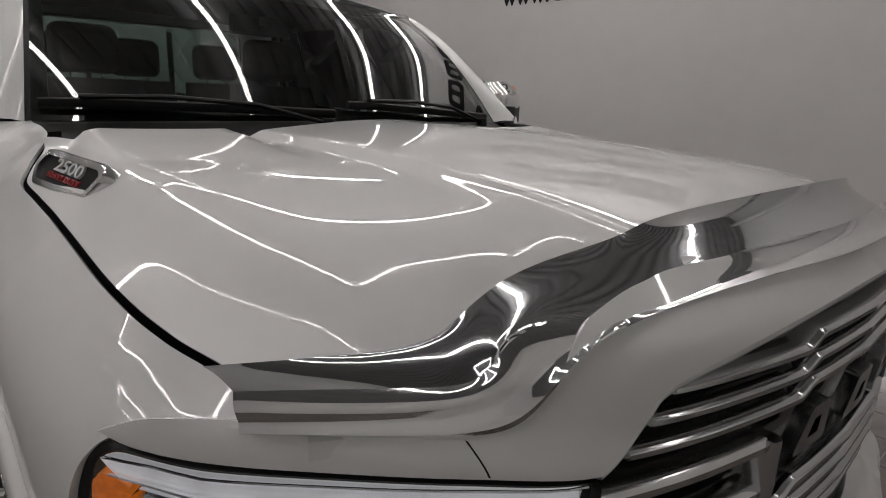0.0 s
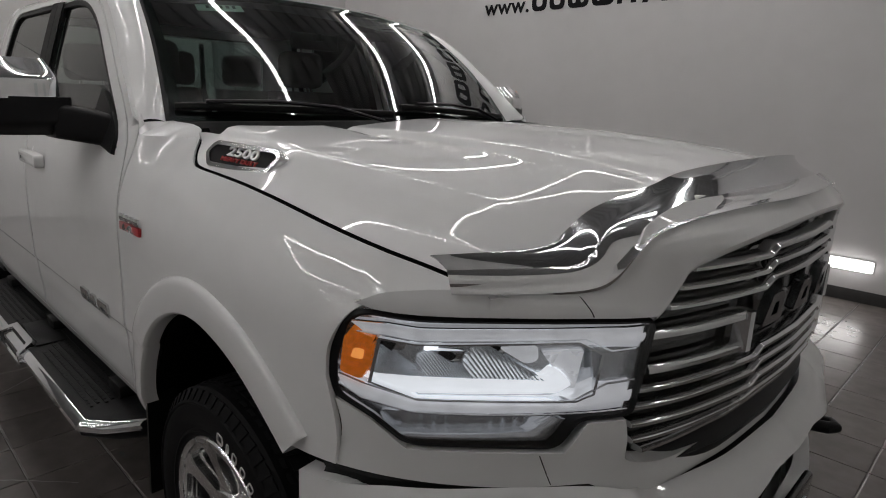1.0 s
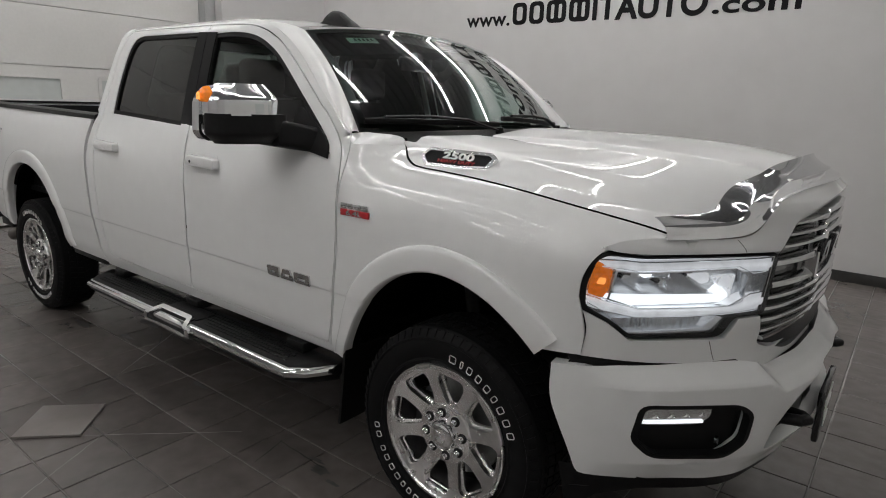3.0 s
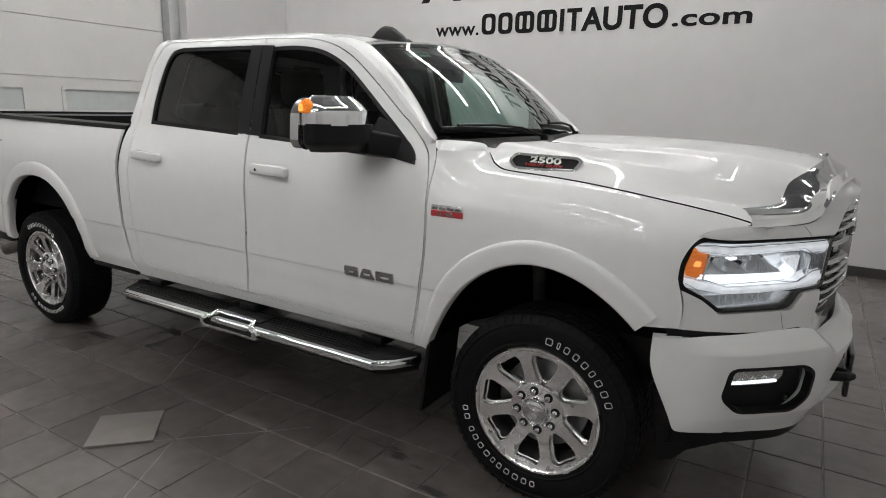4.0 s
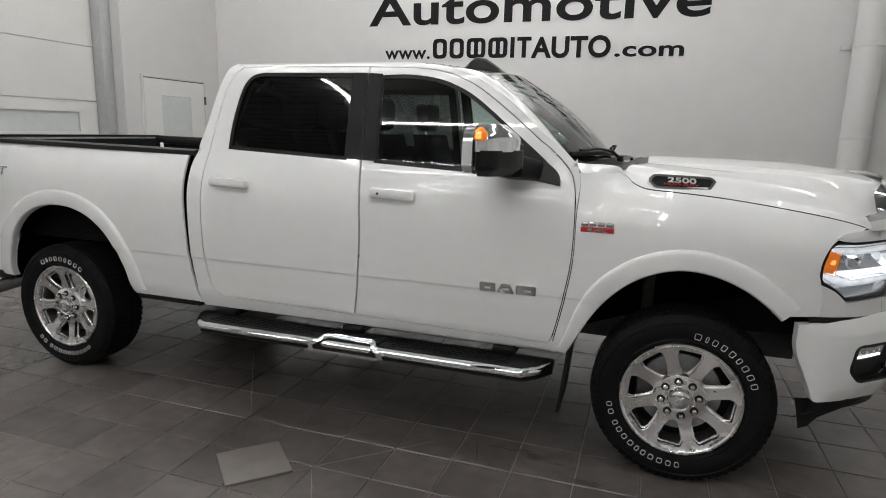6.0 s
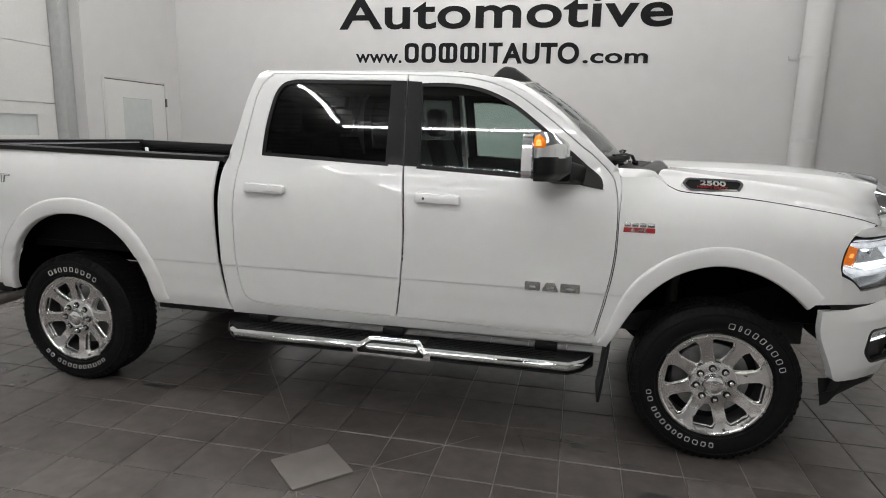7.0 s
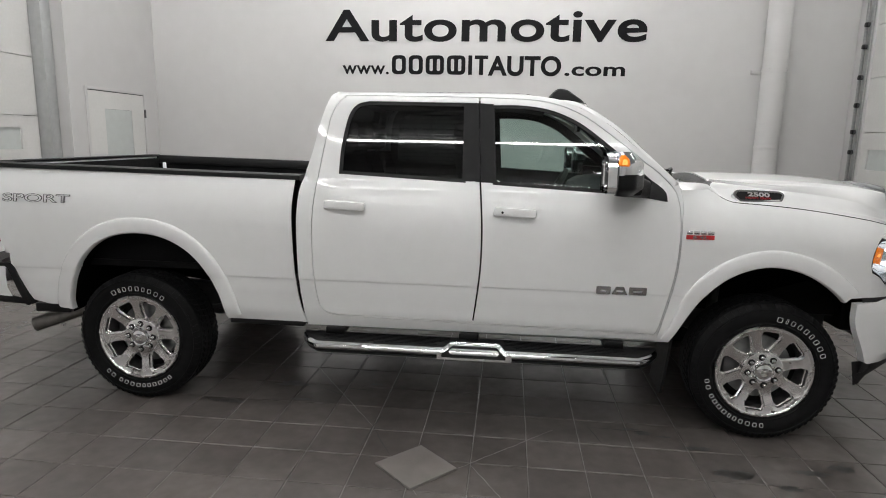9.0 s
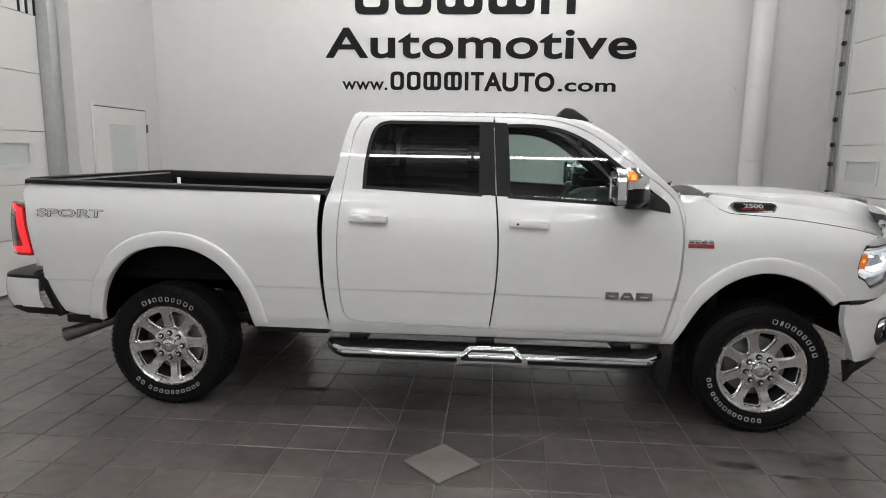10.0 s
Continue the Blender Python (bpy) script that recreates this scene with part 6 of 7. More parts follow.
# ---- running boards
for s in (-1, 1):
    x0, x1 = -0.82, 1.30
    rows = []
    for x, cut in ((x0, 0.16), (x0 + 0.06, 0.06), (x0 + 0.13, 0.0), (x1 - 0.13, 0.0), (x1 - 0.06, 0.06), (x1, 0.16)):
        prof = [(1.135 - cut, 0.478), (1.125 - cut, 0.500), (1.10 - cut, 0.508), (0.93, 0.508), (0.925, 0.470), (0.95, 0.440), (1.10 - cut, 0.432), (1.130 - cut, 0.452)]
        rows.append([(x, s * y, z) for y, z in prof])
    rows = [[(x, y, z - 0.008) for x, y, z in r] for r in rows]
    board = part("running_board", loft(rows, closed=True, caps=True), BLACK, truck, "black side step with chrome edge")
    rows = []
    for x, cut in ((x0 + 0.002, 0.155), (x0 + 0.06, 0.058), (x0 + 0.13, 0.0), (x1 - 0.13, 0.0), (x1 - 0.06, 0.058), (x1 - 0.002, 0.155)):
        prof = [(1.112 - cut, 0.496), (1.130 - cut, 0.493), (1.143 - cut, 0.483), (1.145 - cut, 0.470), (1.138 - cut, 0.460), (1.120 - cut, 0.460)]
        rows.append([(x, s * y, z) for y, z in prof])
    part("chrome_edge", loft(rows, closed=True, caps=True), CHROME, board, "polished chrome edge")
    # tread studs
    tv, tf = [], []
    base = box_bm(-0.012, 0.012, -0.005, 0.005, 0, 0.004)
    bv, bf = [tuple(v.co) for v in base.verts], [tuple(v.index for v in f.verts) for f in base.faces]
    base.verts.ensure_lookup_table()
    base.free()
    for i in range(62):
        for j in range(6):
            x, y = x0 + 0.16 + i * 0.0285 + (0.014 if j % 2 else 0), 0.955 + j * 0.024
            if 0.02 < x < 0.48 and y > 1.03 or x > x1 - 0.15:
                continue
            o = len(tv)
            tv += [(a + x, s * (b + y), c + 0.500) for a, b, c in bv]
            tf += [tuple(k + o for k in f) for f in bf]
    me = bpy.data.meshes.new("step_tread")
    me.from_pydata(tv, [], tf)
    st = link_mesh("step_tread", me, BLACK, board)
    st["kind"] = "stuff"
    # middle step pad framed in chrome
    frame_o = rounded([(0.030, 0.440), (0.460, 0.440), (0.460, 0.476), (0.385, 0.526), (0.105, 0.526), (0.030, 0.482)], 0.012)
    frame_h = rounded([(0.056, 0.454), (0.425, 0.454), (0.425, 0.472), (0.372, 0.513), (0.118, 0.513), (0.056, 0.474)], 0.010)
    panel("step_frame", frame_o, lambda x, z: (x, -1.158 + 0.07 * ease(0.486, 0.530, z), z), CHROME, board, OUT, [frame_h], step=0.04, thick=0.02, flip=s > 0, label="chrome step frame")
    panel("step_pad", frame_h, lambda x, z: (x, -1.148 + 0.07 * ease(0.486, 0.530, z), z), BLACK, board, OUT, step=0.04, thick=0.0, flip=s > 0)
    part("step_pad_top", box_bm(0.09, 0.41, s * 0.97, s * 1.085, 0.499, 0.508, 0.004), BLACK, board)
    for x in (-0.62, 0.20, 1.05):
        part("bracket", box_bm(x - 0.06, x + 0.06, s * 0.70, s * 0.985, 0.50, 0.545, 0.01), BLACK, board, "black step bracket")

# ---- door mirrors
def mirror(flip):
    s = 1 if flip else -1
    m = empty("side_mirror", "")
    m.parent = truck
    foot = ring([(1.00, 1.418), (1.285, 1.372)], [(1.285, 1.372), (1.26, 1.44), (1.10, 1.545), (1.055, 1.56)], [(1.055, 1.56), (1.00, 1.418)])
    panel("foot", foot, lambda x, z: (x, -side_y(x, z) - 0.012, z), BLACK, m, OUT, flip=flip, step=0.04, thick=0.016)
    # arm: a deep bar out to the housing
    rows = []
    for t in np.linspace(0, 1, 9):
        y = 0.915 + 0.175 * t
        z0, z1 = 1.378 + 0.030 * t, 1.486 + 0.040 * t
        x0, x1 = 1.035 - 0.055 * t, 1.235 - 0.110 * t
        rows.append([(x, s * y, z) for x, z in rounded([(x0, z0), (x1, z0 - 0.004 * (1 - t)), (x1 - 0.012, z1 - 0.012), (x0, z1)], 0.026)])
    part("arm", loft(rows, closed=True, caps=True), BLACK, m, "deep black mirror arm")

    # housing: rounded box leaning back, black below and chrome above
    def shell(z0, z1, grow, y0, y1, x_front, x_back):
        rows = []
        for z in np.linspace(z0, z1, 17):
            top = 2.3 * ease(1.575, 1.668, z)
            low = ease(1.46, 1.405, z)
            sh = 0.035 * top + 0.05 * low
            pts = rounded([(x_back, s * (y0 + 0.3 * sh)), (x_back, s * (y1 - sh)), (x_back + 0.085 - 0.6 * sh, s * (y1 - 0.012 - sh)), (x_front - 0.018 - sh, s * (y0 + 0.15)), (x_front - 1.1 * sh, s * (y0 + 0.06)), (x_front - 0.02 - sh, s * (y0 + 0.3 * sh))], 0.045, 10)
            rows.append([(x + 0.0, y, z) for x, y in pts])
        return loft(rows, closed=True, caps=True)

    part("housing", shell(1.416, 1.530, 0, 1.03, 1.322, 1.128, 0.955), BLACK, m, "black lower mirror housing")
    cap = part("chrome_cap", shell(1.524, 1.642, 0, 1.058, 1.322, 1.118, 0.95), CHROME, m, "chrome mirror cap")
    # rear rim in chrome, glass
    rim_o = rounded([(1.055, 1.432), (1.295, 1.424), (1.324, 1.455), (1.316, 1.585), (1.265, 1.632), (1.095, 1.640), (1.058, 1.60)], 0.045)
    panel("rear_rim", rim_o, lambda y, z: (0.948, -y, z), CHROME, m, (-1, 0, 0), [inset(rim_o, 0.018)], flip=flip, step=0.05, thick=-0.045)
    panel("mirror_glass", inset(rim_o, 0.016), lambda y, z: (0.956, -y, z), CHROME, m, (-1, 0, 0), flip=flip, step=0.08, thick=0.0)
    rows = []
    for k, d in ((1.0, 0.0), (0.97, 0.012), (0.86, 0.022), (0.6, 0.029), (0.25, 0.032)):
        rows.append([(0.978 + (x - 0.978) * k, s * (1.302 + d - 0.35 * max(z - 1.60, 0) - 0.25 * max(x - 0.978, 0)), 1.597 + (z - 1.597) * k) for x, z in rounded([(0.950, 1.570), (1.014, 1.566), (1.008, 1.606), (0.978, 1.634), (0.956, 1.618)], 0.014)])
    bm = loft(rows, closed=True, caps=True)
    rep = part("turn_repeater", bm, AMBER, m, "amber turn repeater lens")
    glow = [[(x, s * (1.3355 - 0.35 * max(z - 1.60, 0)), z) for x, z in rounded([(0.978 - r, 1.593 - r), (0.978 + r, 1.593 - r), (0.978 + 0.7 * r, 1.593 + r), (0.978 - 0.7 * r, 1.593 + r)], 0.5 * r)] for r in (0.014, 0.007, 0.002)]
    part("bulb_glow", loft(glow, closed=True), AMBERLIT, rep, "glowing centre of the repeater")


mirror(False)
mirror(True)

# ---- bed, tailgate, rear bumper, tail lamps
for s in (-1, 1):
    rows = []
    for x in np.linspace(-2.84, -0.835, 14):
        zt = 1.478 - (x + 2.835) / 1.97 * 0.033
        rows.append([(x, s * 0.952, zt - 0.012), (x, s * 0.946, zt + 0.012), (x, s * 0.925, zt + 0.020), (x, s * 0.85, zt + 0.018), (x, s * 0.835, zt - 0.005), (x, s * 0.835, zt - 0.05), (x, s * 0.86, zt - 0.06)])
    part("bed_rail_cap", loft(rows, caps=True), BLACK, truck, "black plastic bed rail cap")
    rows = [[(x, s * 0.845, z) for z in (1.43, 1.20, 0.95, 0.88)] for x in np.linspace(-2.83, -0.86, 8)]
    part("bed_inner_wall", loft(rows), LINER, truck, "black bed liner wall")
bed = part("bed_floor", box_bm(-2.82, -0.84, -0.86, 0.86, 0.84, 0.88), LINER, truck, "black ribbed bed liner")
for k in range(11):
    y = -0.75 + k * 0.15
    part("rib", box_bm(-2.80, -0.88, y - 0.03, y + 0.03, 0.8805, 0.898, 0.006), LINER, bed)
part("bed_front_wall", box_bm(-0.875, -0.845, -0.90, 0.90, 0.60, 1.462, 0.006), LINER, truck, "black bed front wall")
lamp = part("bed_lamp", box_bm(-2.755, -2.725, 0.828, 0.842, 1.362, 1.432, 0.004), LAMPWHITE, truck, "small lit bed lamp")
tg = part("tailgate", box_bm(-2.86, -2.81, -0.90, 0.90, 0.90, 1.485, 0.014), PAINT, truck, "white tailgate")
part("tailgate_cap", box_bm(-2.87, -2.795, -0.87, 0.87, 1.486, 1.502, 0.006), BLACK, tg, "black tailgate top cap")
part("tailgate_liner", box_bm(-2.808, -2.795, -0.84, 0.84, 0.90, 1.47, 0.004), LINER, tg)

TL = rounded([(-2.768, 0.996), (-2.796, 1.16), (-2.826, 1.318), (-2.925, 1.352), (-2.962, 1.340), (-2.962, 1.19), (-2.948, 1.000)], 0.02)


def tail(x, z):
    return (x, -(0.985 - 0.0 * z - 0.07 * ease(-2.86, -2.99, x) + 0.018 * (1.3 - z) * 0.0 + (side_y(-2.78, z) - 0.985)), z)


for flip in BOTH:
    t = panel("tail_lamp", TL, tail, TAILRED, truck, (-0.4, -1, 0), flip=flip, step=0.03, thick=0.05, label="lit red tail lamp")
    glow = rounded([(-2.785, 1.018), (-2.811, 1.16), (-2.838, 1.306), (-2.925, 1.338), (-2.954, 1.328), (-2.950, 1.306), (-2.880, 1.285), (-2.856, 1.16), (-2.832, 1.062), (-2.945, 1.048), (-2.940, 1.018)], 0.008)
    panel("light_guide", glow, lambda x, z: (x, tail(x, z)[1] - 0.003, z), TAILGLOW, t, (-0.4, -1, 0), flip=flip, step=0.03, thick=0.004, label="glowing red light guide")
    panel("dark_centre", rounded([(-2.862, 1.09), (-2.884, 1.24), (-2.952, 1.27), (-2.948, 1.09)], 0.01), lambda x, z: (x, tail(x, z)[1] - 0.0025, z), GLOSSBLACK, t, (-0.4, -1, 0), flip=flip, step=0.03, thick=0.004)

# rear bumper: painted face with black top and edges
R_NOSE = pchip([0, 0.5, 0.80, 0.92, 0.985, 1.012], [-3.13, -3.12, -3.10, -3.06, -2.99, -2.76])
rb = part("rear_bumper", loft([[(R_NOSE(abs(y)) + q, y, z) for q, z in ((0.02, 0.848), (0.0, 0.825), (-0.004, 0.77), (0.0, 0.70), (0.03, 0.645))] for y in np.concatenate([np.linspace(-1.012, -0.85, 12), np.linspace(-0.8, 0.8, 12), np.linspace(0.85, 1.012, 12)])]), PAINT, truck, "white rear bumper with black step pad")
part("step_pad", loft([[(R_NOSE(abs(y)) + q, y, z) for q, z in ((0.005, 0.840), (0.012, 0.858), (0.05, 0.863), (0.20, 0.860))] for y in np.concatenate([np.linspace(-1.012, -0.85, 12), np.linspace(-0.8, 0.8, 12), np.linspace(0.85, 1.012, 12)])]), BLACK, rb, "black step pad")
for s in (-1, 1):
    o = ring([(-2.755, 0.868), (-2.705, 0.852), (-2.665, 0.75), (-2.60, 0.60)], [(-2.60, 0.60), (-2.645, 0.605), (-2.71, 0.75), (-2.748, 0.832), (-2.778, 0.848)], [(-2.778, 0.848), (-2.755, 0.868)])
    panel("edge_trim", o, lambda x, z: (x, -1.018, z), BLACK, rb, OUT, flip=s > 0, step=0.05, thick=0.06, label="black bumper edge trim")
    part("lower_trim", loft([[(R_NOSE(abs(y)) + q, s * y, z) for q, z in ((0.028, 0.652), (0.03, 0.625), (0.10, 0.60))] for y in np.linspace(0.80, 1.012, 10)] + [[(-2.62, s * 1.0, 0.625), (-2.61, s * 1.0, 0.605), (-2.61, s * 0.95, 0.59)]]), BLACK, rb)
    part("valance", box_bm(-2.60, -2.36, s * 0.99, s * 0.96, 0.545, 0.60, 0.008), BLACK, truck, "black lower valance")
part("rear_valance", box_bm(-1.30, -0.82, -0.97, -0.90, 0.53, 0.565, 0.01), BLACK, truck, "black lower valance")

# ---- badges
BADGE_X = Vector((0.9915, 0.1276, -0.033)).normalized()
BADGE_N = BADGE_X.cross(Vector((0, 0.039, 0.0595))).normalized()
BADGE_UP = BADGE_N.cross(BADGE_X)


def badge_at(u, w, d):
    """A point of the badge on the hood's flank: u along, w up, d proud of its face."""
    return Vector((1.8135, -0.8685, 1.3705)) + BADGE_X * u + BADGE_UP * w + BADGE_N * (d + 0.002)


def badge_2500(flip):
    b = empty("model_badge", "")
    b.parent = truck
    ctr = lambda d: (lambda u, w: badge_at(u, w, d))
    o = rounded([(-0.150, 0.034), (-0.123, 0.074), (0.134, 0.076), (0.160, 0.053), (0.128, -0.005), (-0.114, -0.009)], 0.018)
    i = inset(o, 0.016)
    panel("chrome_surround", inset(o, 0.004), ctr(0.008), BADGERIM, b, BADGE_N, [i], flip=flip, step=0.03, thick=0.012, label="chrome badge surround")
    rows = [[tuple(Vector((p.x, -p.y if flip else p.y, p.z))) for p in (badge_at(*q, 0.008), badge_at(*r, 0.001), badge_at(*r, -0.045))] for q, r in zip(inset(o, 0.004), o)]
    part("surround_side", loft(rows + rows[:1]), BADGERIM, b, "chrome side of the badge")
    panel("dark_field", inset(o, 0.013), ctr(0.001), BADGEFIELD, b, BADGE_N, flip=flip, step=0.03, thick=0.0, label="dark badge field")
    return b


badge_2500(False)
badge_2500(True)
frame_m = Matrix((BADGE_X, BADGE_UP, BADGE_N)).transposed().to_4x4()
text_part("2500", 0.036, 0.005, NUMERAL, truck, Matrix.Translation(badge_at(0.006, 0.0455, 0.003)) @ frame_m @ Matrix.Diagonal((1.75, 1, 1, 1)), "chrome numerals", grow=0.0007)
text_part("HEAVY DUTY", 0.0165, 0.004, RED, truck, Matrix.Translation(badge_at(0.002, 0.0235, 0.003)) @ frame_m @ Matrix.Diagonal((1.5, 1, 1, 1)), "red lettering", grow=0.0003)
# engine badge on the fender, emblem shapes on the door, decal on the bedside
eb = empty("engine_badge", "")
eb.parent = truck
yb = -side_y(1.47, 1.19) - 0.002
part("plate", box_bm(1.395, 1.545, yb - 0.006, yb + 0.004, 1.168, 1.192, 0.002), RED, eb, "red enamel badge plate")
for k in range(4):
    part("chrome_block", box_bm(1.397 + k * 0.037, 1.397 + k * 0.037 + (0.031 if k < 3 else 0.034), yb - 0.006, yb + 0.004, 1.196, 1.216, 0.002), CHROME, eb, "chrome plain block")
text_part("6.4L", 0.026, 0.004, CHROME, eb, pose(1.47, yb - 0.007, 1.180, 90, 0, 0) @ Matrix.Diagonal((1.9, 1, 1, 1)), "chrome engine size lettering")
em = empty("door_emblem", "")
em.parent = truck
for k, (x0, x1) in enumerate(((0.925, 1.005), (1.012, 1.100), (1.107, 1.205))):
    o = [rounded([(x0, 0.835), (x1, 0.835), (x1, 0.882), (x0, 0.882)], 0.008), rounded([(x0, 0.835), (x1, 0.835), (x1 - 0.022, 0.882), (x0 + 0.022, 0.882)], 0.006), rounded([(x0, 0.835), (x1, 0.835), (x1, 0.882), (x0, 0.882)], 0.006)][k]
    h = [[(x0 + 0.025, 0.851), (x1 - 0.025, 0.851), (x1 - 0.025, 0.861), (x0 + 0.025, 0.861)]]
    panel("emblem_block", o, lambda x, z: (x, -side_y(x, z) - 0.008, z), GREYCHROME, em, OUT, h, step=0.05, thick=0.008, label="grey chrome plain block")
text = text_part("SPORT", 0.070, 0.0012, DECAL, truck, pose(-2.505, -side_y(-2.5, 1.28) - 0.004, 1.280, 79, 0, 0) @ Matrix.Diagonal((2.15, 1, 1, 1)), "dark outlined decal lettering", grow=0.0024)
inner_t = text_part("SPORT", 0.070, 0.0012, PAINT, truck, pose(-2.505, -side_y(-2.5, 1.28) - 0.0055, 1.280, 79, 0, 0) @ Matrix.Diagonal((2.15, 1, 1, 1)), "white decal filling", grow=-0.0008)

# ---- cabin
dash_rows = []
for y in np.linspace(-0.88, 0.88, 17):
    hump = 0.03 * math.exp(-((y - 0.40) / 0.17) ** 2)
    dash_rows.append([(1.30, y, 1.40), (1.18, y, 1.425 + 0.4 * hump), (0.98, y, 1.405 + hump), (0.90, y, 1.36 + hump), (0.88, y, 1.25), (0.95, y, 0.95), (1.05, y, 0.70)])
dash = part("dashboard", loft(dash_rows), TRIM, truck, "dark dashboard")
part("screen", box_bm(0.868, 0.885, -0.12, 0.12, 1.08, 1.32, 0.006), GLOSSBLACK, dash)
part("console", box_bm(0.05, 0.90, -0.16, 0.16, 0.66, 1.02, 0.03), TRIM, truck)
sw = empty("steering_wheel", "")
sw.parent = truck
tor = [(0.19 * math.cos(a), 0.19 * math.sin(a), 0) for a in np.linspace(0, 2 * math.pi, 33)]
mw = pose(0.76, 0.40, 1.30, 0, -62, 0)
part("rim", tube_bm([mw @ Vector(p) for p in tor], 0.016, 10), TRIM, sw)
part("hub", cyl_bm(0.07, 0.06, 0.05, 20, mw), TRIM, sw)
for a in (0, 90, 180):
    part("spoke", box_bm(-0.19, 0, -0.02, 0.02, -0.008, 0.008, 0.004), TRIM, sw, at=mw @ pose(0, 0, 0, 0, 0, a))


def seat(x, y, w=0.50):
    s = empty("seat", "")
    s.parent = truck
    part("cushion", box_bm(x - 0.02, x + 0.50, y - w / 2, y + w / 2, 0.86, 1.02, 0.05, 3), CLOTH, s)
    rows = []
    for t in np.linspace(0, 1, 8):
        ww = (w / 2) * (1 - 0.18 * t * t)
        xx = x - 0.02 - 0.16 * t
        z = 0.98 + 0.60 * t
        pr = rounded([(xx - 0.07, y - ww), (xx + 0.07, y - ww), (xx + 0.07, y + ww), (xx - 0.07, y + ww)], 0.05, 4)
        rows.append([(a, b, z) for a, b in pr])
    part("backrest", loft(rows, closed=True, caps=True), CLOTH, s)
    part("headrest", box_bm(x - 0.26, x - 0.14, y - 0.13, y + 0.13, 1.60, 1.80, 0.045, 3), CLOTH, s)
    for dy in (-0.06, 0.06):
        part("post", cyl_bm(0.007, 0.007, 0.1, 8, pose(x - 0.19, y + dy, 1.58)), CHROME, s)


for yy in (-0.42, 0.42):
    seat(0.30, yy)
for yy in (-0.46, 0.0, 0.46):
    seat(-0.48, yy, 0.44)
part("rear_view_mirror", box_bm(0.86, 0.885, -0.12, 0.12, 1.755, 1.825, 0.012, 3), BLACK, truck, "black inside mirror")
part("mirror_stalk", box_bm(0.885, 0.94, -0.012, 0.012, 1.79, 1.82, 0.004), BLACK, truck)


# ---------------------------------------------------------------- floor tiles, cracks and the loose tile
P, X0, Y0, G = 0.30, -0.34, -1.20, 0.0028


def tile_mesh():
    h, b = P / 2 - G, 0.0035
    bm = bmesh.new()
    top = [bm.verts.new((sx * (h - b), sy * (h - b), 0)) for sx, sy in ((-1, -1), (1, -1), (1, 1), (-1, 1))]
    low = [bm.verts.new((sx * h, sy * h, -0.002)) for sx, sy in ((-1, -1), (1, -1), (1, 1), (-1, 1))]
    base = [bm.verts.new((sx * h, sy * h, -0.008)) for sx, sy in ((-1, -1), (1, -1), (1, 1), (-1, 1))]
    bm.faces.new(top)
    for r, s in ((low, top), (base, low)):
        for i in range(4):
            bm.faces.new((r[i], r[(i + 1) % 4], s[(i + 1) % 4], s[i]))
    me = bpy.data.meshes.new("tile")
    bm.to_mesh(me)
    bm.free()
    me.materials.append(TILE)
    return me


floor_ob = bpy.data.objects["floor"]
shared = tile_mesh()
rng = random.Random(7)
rest_v, rest_f = [], []
base_v = [tuple(v.co) for v in shared.vertices]
base_f = [tuple(p.vertices) for p in shared.polygons]
for i in range(-18, 19):
    for j in range(-35, 20):
        cx, cy = X0 + P * (i + 0.5), Y0 + P * (j + 0.5)
        if not (-5.2 < cx < 4.95 and -11.5 < cy < 4.44):
            continue
        dz = rng.uniform(-0.0001, 0.0006)
        near = -2.6 < cx < 3.2 and -2.7 < cy < -0.6 or (-2.2 < cx < 1.8 and -0.6 <= cy < 0.0)
        if near:
            t = new("tile", shared)
            t.parent = floor_ob
            t.matrix_basis = pose(cx, cy, dz, rng.uniform(-0.06, 0.06), rng.uniform(-0.06, 0.06), 90 * rng.randrange(4))
        else:
            s = len(rest_v)
            rest_v += [(cx + a, cy + b, c + dz) for a, b, c in base_v]
            rest_f += [tuple(s + k for k in f) for f in base_f]
me = bpy.data.meshes.new("far_tiles")
me.from_pydata(rest_v, [], rest_f)
far = link_mesh("far_tiles", me, TILE, floor_ob)
far["kind"] = "stuff"


def crack(points, w):
    """A thin dark split in the floor along a broken line."""
    bm = bmesh.new()
    rr = random.Random(int(points[0][0] * 977) + 5)
    line = []
    for a, b in zip(points, points[1:]):
        n = max(2, int(math.dist(a, b) / 0.03))
        for k in range(n):
            t = k / n
            line.append((a[0] + (b[0] - a[0]) * t + rr.uniform(-0.003, 0.003), a[1] + (b[1] - a[1]) * t + rr.uniform(-0.003, 0.003)))
    line.append(points[-1])
    rows = []
    for k, (x, y) in enumerate(line):
        a, b = line[max(k - 1, 0)], line[min(k + 1, len(line) - 1)]
        d = Vector((b[0] - a[0], b[1] - a[1])).normalized()
        ww = w * (0.45 + 0.55 * math.sin(math.pi * (k + 0.5) / len(line))) * rr.uniform(0.6, 1.2)
        rows.append([(x - d.y * ww, y + d.x * ww, 0.0012), (x + d.y * ww, y - d.x * ww, 0.0012)])
    return loft(rows)


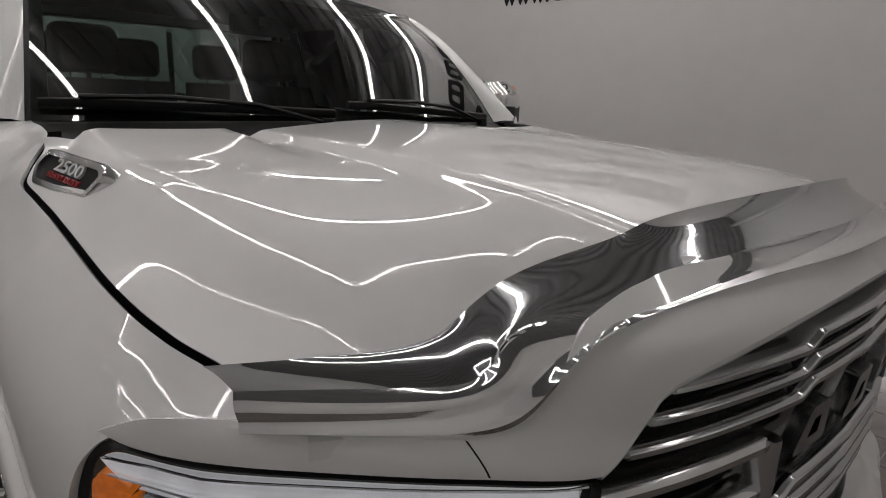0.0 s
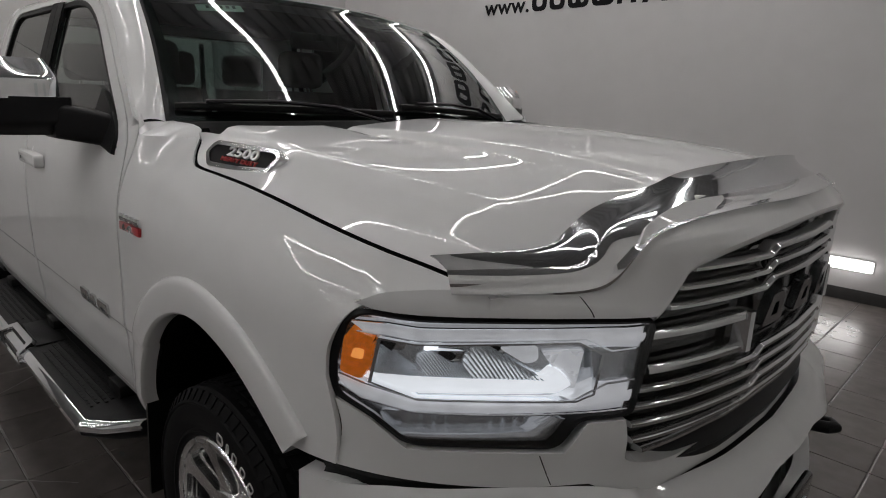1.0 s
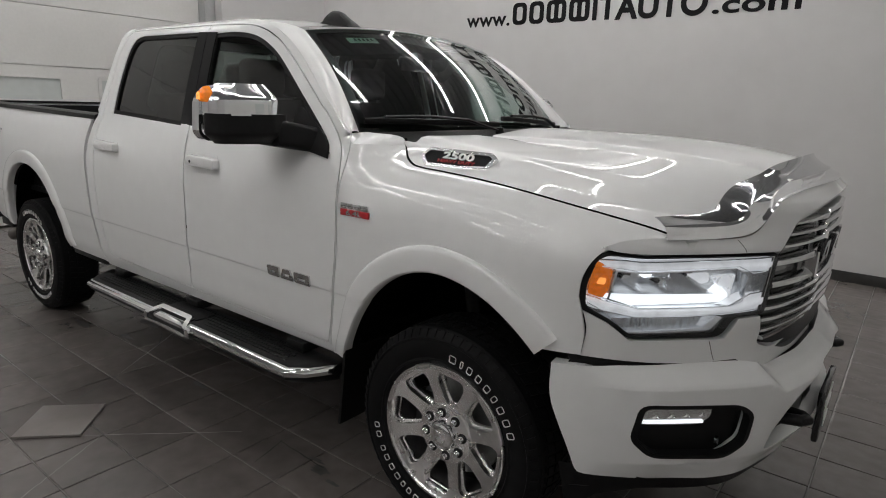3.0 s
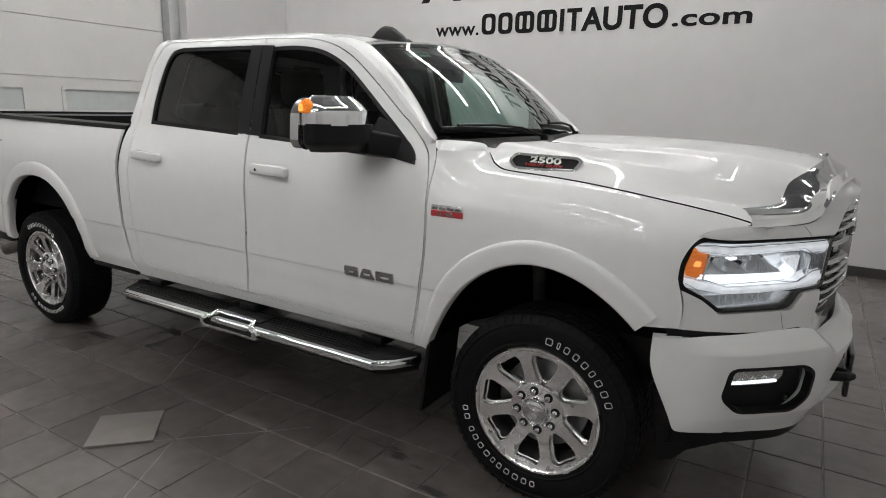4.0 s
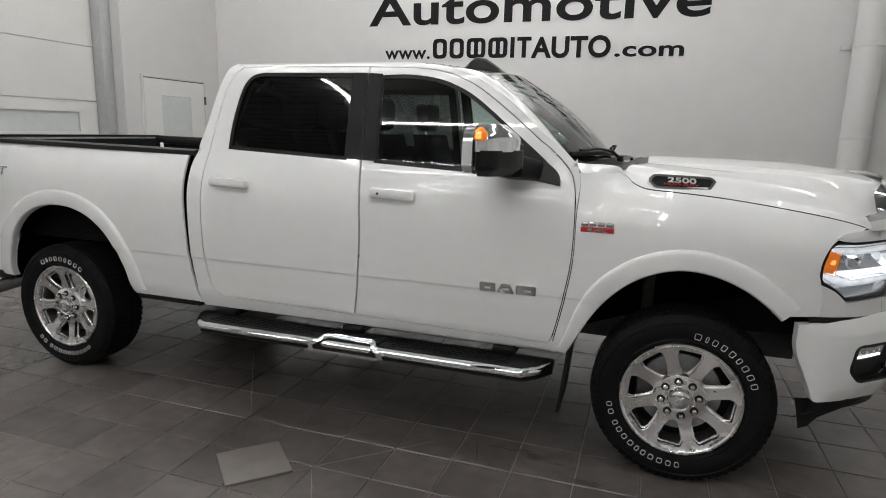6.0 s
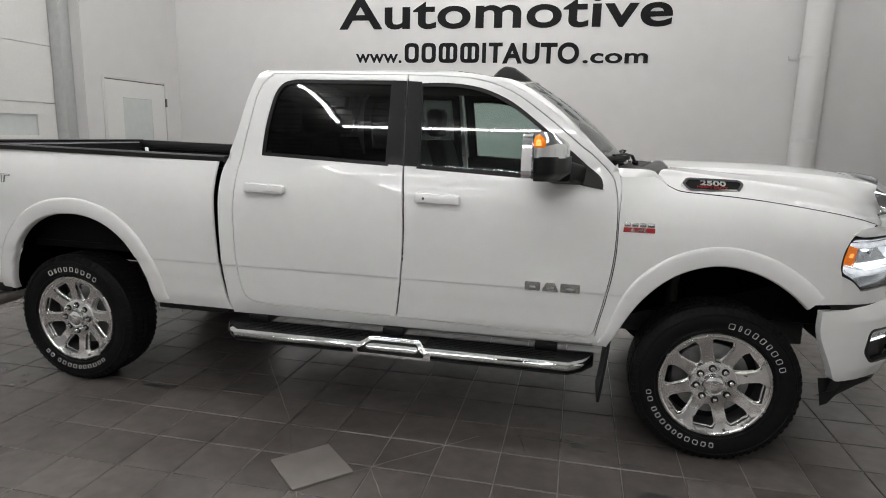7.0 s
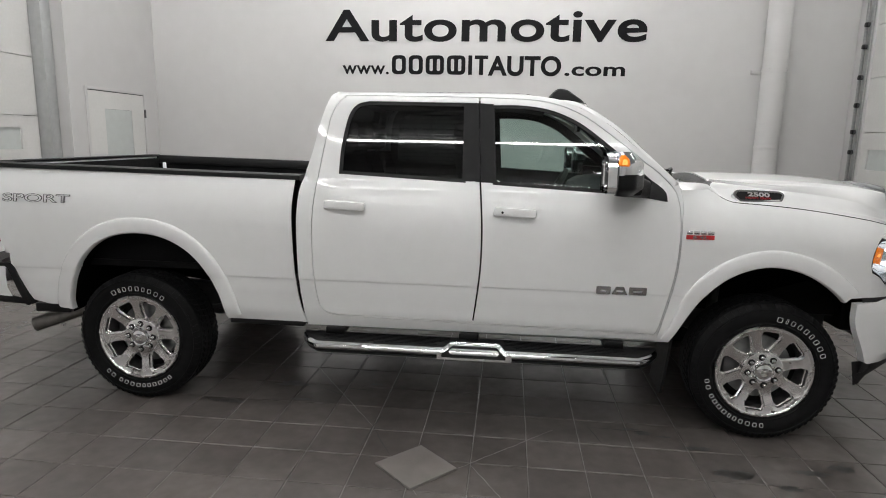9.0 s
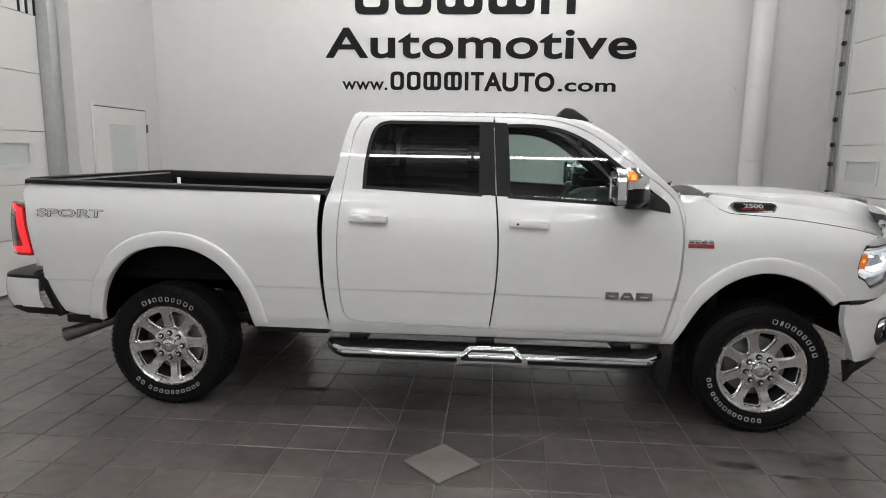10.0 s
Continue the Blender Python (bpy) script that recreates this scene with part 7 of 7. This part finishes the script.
DARK = [[(-0.34, -1.17), (-0.18, -1.48)], [(-0.36, -1.40), (-0.34, -1.17), (-0.32, -1.02)], [(-0.34, -1.19), (-0.05, -1.205)], [(0.93, -0.98), (0.985, -1.17)],
        [(-0.80, -0.66), (-0.58, -0.80)], [(-0.75, -0.64), (-0.46, -0.655)], [(0.93, -0.99), (1.25, -1.0)]]
PALE = [[(-0.95, -0.30), (-0.34, -1.17)], [(-0.18, -1.48), (0.02, -1.83)], [(0.20, -1.56), (0.72, -1.06)], [(0.20, -1.56), (0.05, -1.70)], [(0.26, -1.52), (0.60, -2.1)]]
for lines, material, w, words in ((DARK, CRACK, 0.0038, "thin dark crack across grey floor tiles"), (PALE, GROUT, 0.0030, "pale filled saw cut across grey floor tiles")):
    for pts in lines:
        tagged(part("floor_crack", crack(pts, w), material, None), words, "crack", "cracks in the floor", "structure")


def blotch(cx, cy, rx, ry, seed):
    """A worn, ragged patch."""
    rr = random.Random(seed)
    pts = []
    for k in range(26):
        a = 2 * math.pi * k / 26
        q = rr.uniform(0.55, 1.1)
        pts.append((cx + rx * q * math.cos(a), cy + ry * q * math.sin(a), 0.001))
    bm = bmesh.new()
    bm.faces.new([bm.verts.new(p) for p in pts])
    bmesh.ops.triangulate(bm, faces=bm.faces)
    return bm


for k, (cx, cy, rx, ry) in enumerate([(0.12, -0.92, 0.075, 0.018), (1.25, -1.02, 0.06, 0.03), (1.18, -0.98, 0.05, 0.015), (-0.45, -0.55, 0.05, 0.02),
                                      (-1.02, -0.62, 0.14, 0.05), (1.62, -1.42, 0.12, 0.05), (2.05, -1.35, 0.10, 0.03), (1.52, -1.16, 0.10, 0.025), (1.86, -1.52, 0.07, 0.03), (2.22, -1.28, 0.08, 0.04), (-1.35, -0.95, 0.12, 0.03), (-0.88, -0.86, 0.09, 0.02), (0.62, -0.86, 0.03, 0.012), (-1.62, -1.22, 0.06, 0.02), (1.36, -1.05, 0.05, 0.012)]):
    tagged(part("worn_patch", blotch(cx, cy, rx, ry, k), STAIN, None), "small dark chipped patch in grey floor", "worn patch", "worn patches", "structure")

slab = tagged(part("loose_tile", box_bm(-0.152, 0.152, -0.152, 0.152, 0, 0.012, 0.002), LOOSETILE, None, at=pose(-0.02, -1.585, 0.002, 0, 0, 46)),
              "loose pale grey tile lying askew on the floor", "tile")
